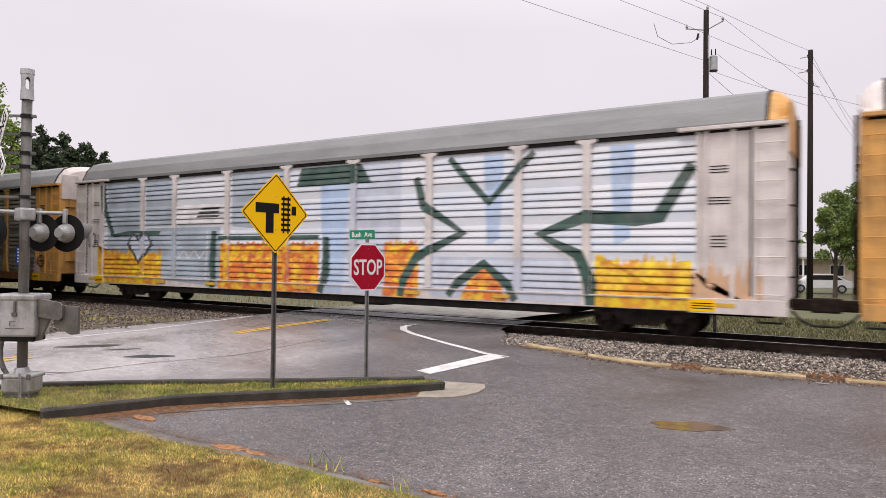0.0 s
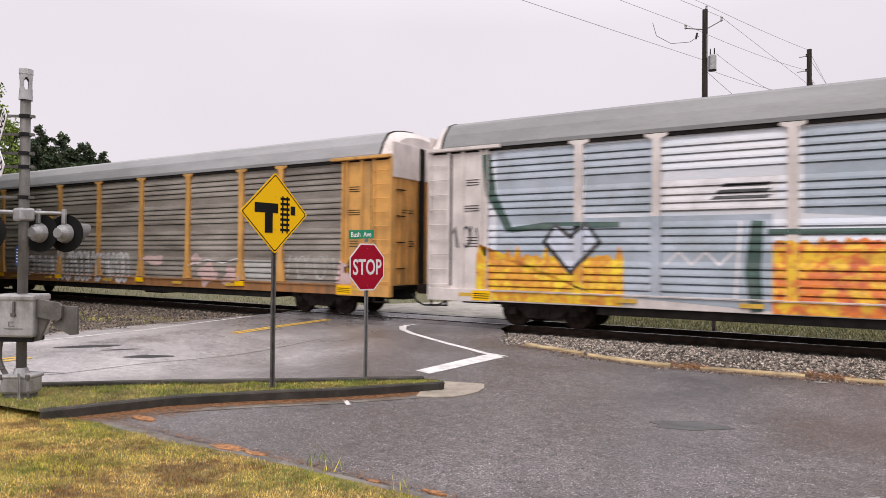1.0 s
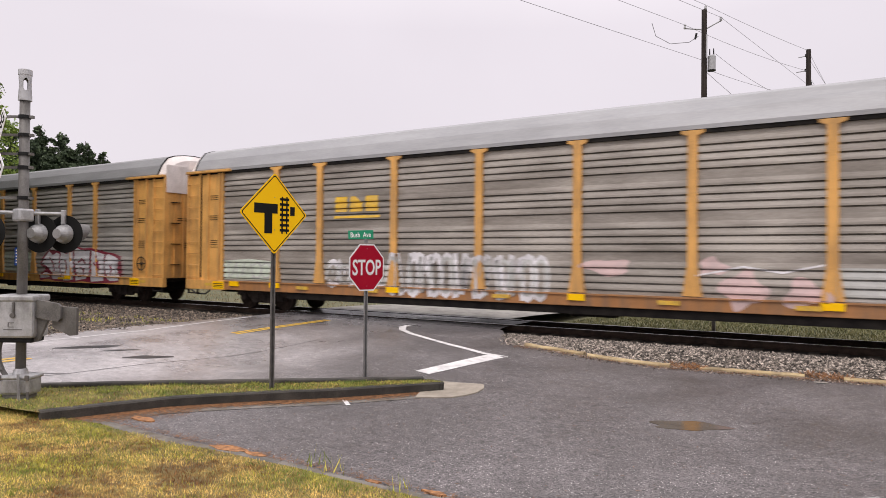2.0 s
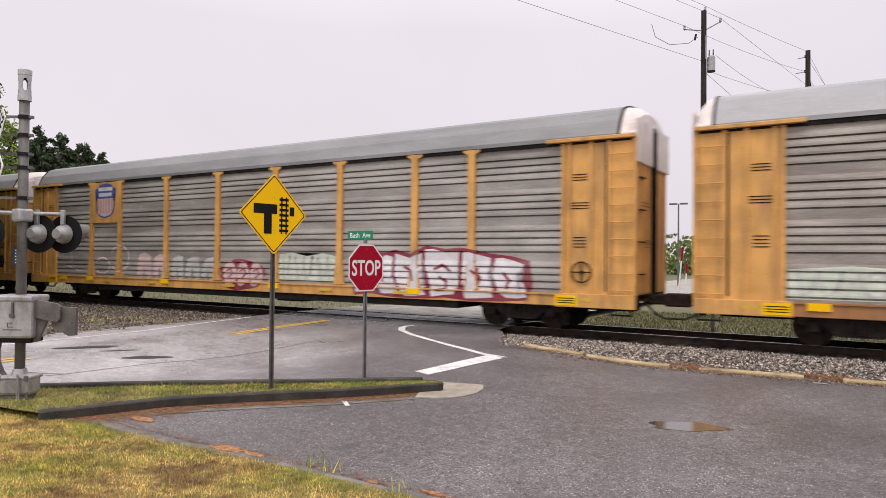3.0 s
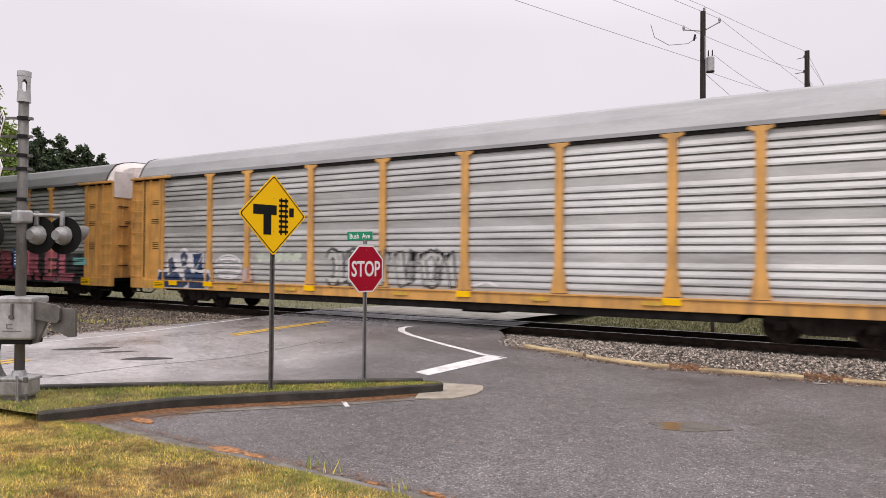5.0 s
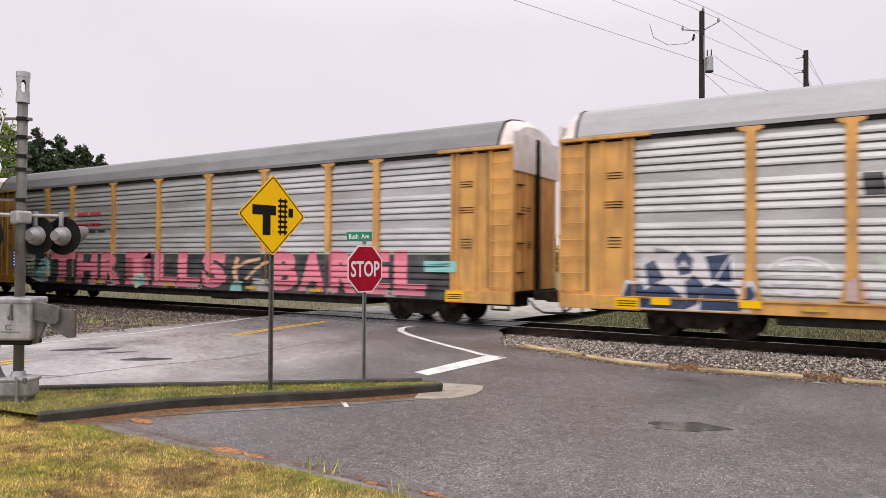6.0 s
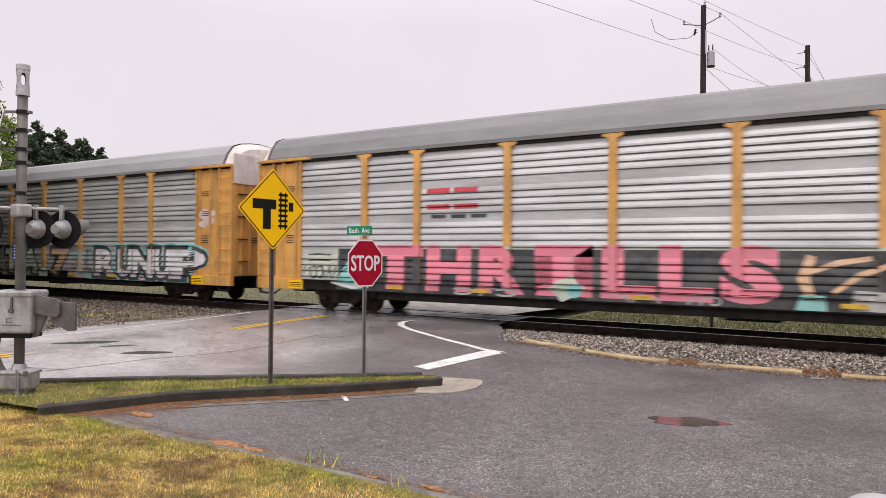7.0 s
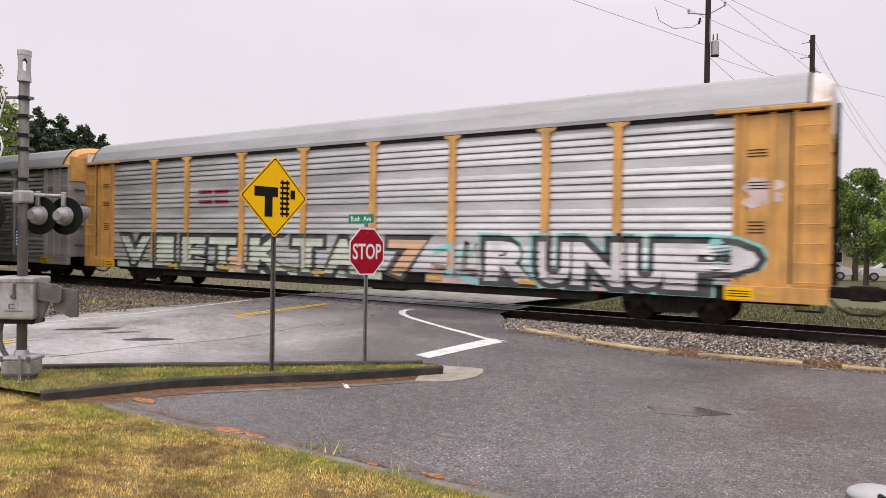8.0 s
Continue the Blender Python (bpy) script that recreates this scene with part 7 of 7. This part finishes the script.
for k, (a, b) in enumerate(((14.9, 13.8), (13.2, 12.4), (19.5, 17.5), (7.4, 7.0), (6.5, 6.1), (4.2, 3.8))):
    for bm in scrawl(80 + k, a, b, 0.74, 0.93, 3, 0.05):
        lay(c, "spray_paint", bm, "ash", 0.010)
for z in (3.14, 3.60):
    for a in (20.4, 19.5):
        lay(c, "marking_bar", blob([(a, z), (a - 0.78, z), (a - 0.78, z + 0.14), (a, z + 0.14)]), "red", 0.008, "plain red bar of the owner's mark")
for k in range(3):
    lay(c, "marking_bar", blob([(20.25 - 0.65 * k, 2.88), (19.75 - 0.65 * k, 2.88), (19.75 - 0.65 * k, 2.98), (20.25 - 0.65 * k, 2.98)]), "black", 0.008)

# white bubble letters
c = car_bubble
lay(c, "spray_paint", ragged(24.9, 11.7, 0.72, 1.1, 40, 0.12, 91), "pale", 0.003)
lay(c, "spray_paint", ragged(10.1, 3.2, 0.72, 1.15, 20, 0.12, 92), "rose", 0.003)
for ch, a, b, col in (("V", 24.8, 22.9, "pale"), ("I", 22.5, 21.5, "pale"), ("E", 21.0, 19.7, "pale"), ("T", 19.5, 18.1, "pale"), ("K", 17.4, 15.6, "pale"), ("T", 15.4, 14.1, "pale"), ("A", 14.0, 12.5, "pale"),
                      ("7", 11.5, 10.1, "peach"), ("R", 8.2, 6.75, "white"), ("U", 6.65, 5.75, "white"), ("N", 5.7, 4.35, "white"), ("U", 4.3, 3.4, "white"), ("P", 3.4, 1.35, "white")):
    big = 0.13 if col == "white" else 0.09
    if col == "white":
        lay(c, "spray_paint", letter(ch, a + 0.26, b - 0.24, 0.70, 2.16, 0.16), "teal", 0.004)
    lay(c, "letter_outline", letter(ch, a + 0.17, b - 0.17, 0.71, 2.09, 0.14), "black", 0.008)
    lay(c, "sprayed_letter", letter(ch, a, b, 0.84, 1.93, 0.045), col, 0.012, "pale sprayed letter edged in black")
lay(c, "spray_paint", stroke([(9.9, 1.6), (9.4, 1.75), (8.9, 1.5), (8.5, 1.75)], 0.22), "teal", 0.010)
lay(c, "spray_paint", stroke([(9.5, 0.95), (9.1, 1.05), (8.5, 0.78)], 0.24), "teal", 0.010)
for bm in scrawl(94, 9.3, 8.4, 0.9, 1.9, 2, 0.2):
    lay(c, "spray_paint", bm, "ash", 0.013)
lay(c, "spray_paint", wavy(18.0, 1.05, 0.5, 0.25, 5, 0.25, 95), "peach", 0.014)
for k, (x, z, w, h) in enumerate(((1.42, 3.2, 0.26, 0.22), (1.2, 2.98, 0.3, 0.16), (1.5, 2.86, 0.2, 0.12), (1.05, 3.24, 0.18, 0.12))):
    lay(c, "spray_paint", wavy(x, z, w, h, 7, 0.14, 96 + k), "shell", 0.004 + 0.002 * k)
for z in (3.14, 3.50):
    for a in (20.1, 19.25):
        lay(c, "marking_bar", blob([(a, z), (a - 0.72, z), (a - 0.72, z + 0.13), (a, z + 0.13)]), "maroon", 0.008, "plain dull red bar of the owner's mark")
# tail and lead cars
lay(car_tail, "marking_bar", blob([(1.0, 2.2), (0.75, 2.2), (0.75, 3.6), (1.0, 3.6)]), "rose", 0.06)
for seed, a, b in ((97, 4.3, 2.2), (98, 9.0, 6.8)):
    for bm in scrawl(seed, a, b, 1.1, 1.9, 4, 0.1):
        lay(car_tail, "spray_paint", bm, "ash", 0.008)

for car, a, z in ((car_brown, 1.75, 1.36), (car_red, LONG - 1.05, 3.05)):
    lay(car, "placard", blob([(a, z), (a - 0.62, z), (a - 0.62, z + 0.2), (a, z + 0.2)]), "gold", 0.008, "yellow stencilled placard")


# ---- what moves ----
def motions():
    for index, car, wheels in CARS:
        x0 = FRONT - (index - 1) * PITCH
        walk(car, [(t / 2, pose(x0 + SPEED * t / 2 + (-0.28 if t == 14 else 0.0), TRACK, 0)) for t in range(17)])
        step = SPEED / FPS / 0.42
        for w, x in wheels:
            walk(w, [(k / FPS, Matrix.Translation((x, 0, 0.42)) @ Matrix.Rotation(step * k, 4, "Y")) for k in range(241)])


motions()
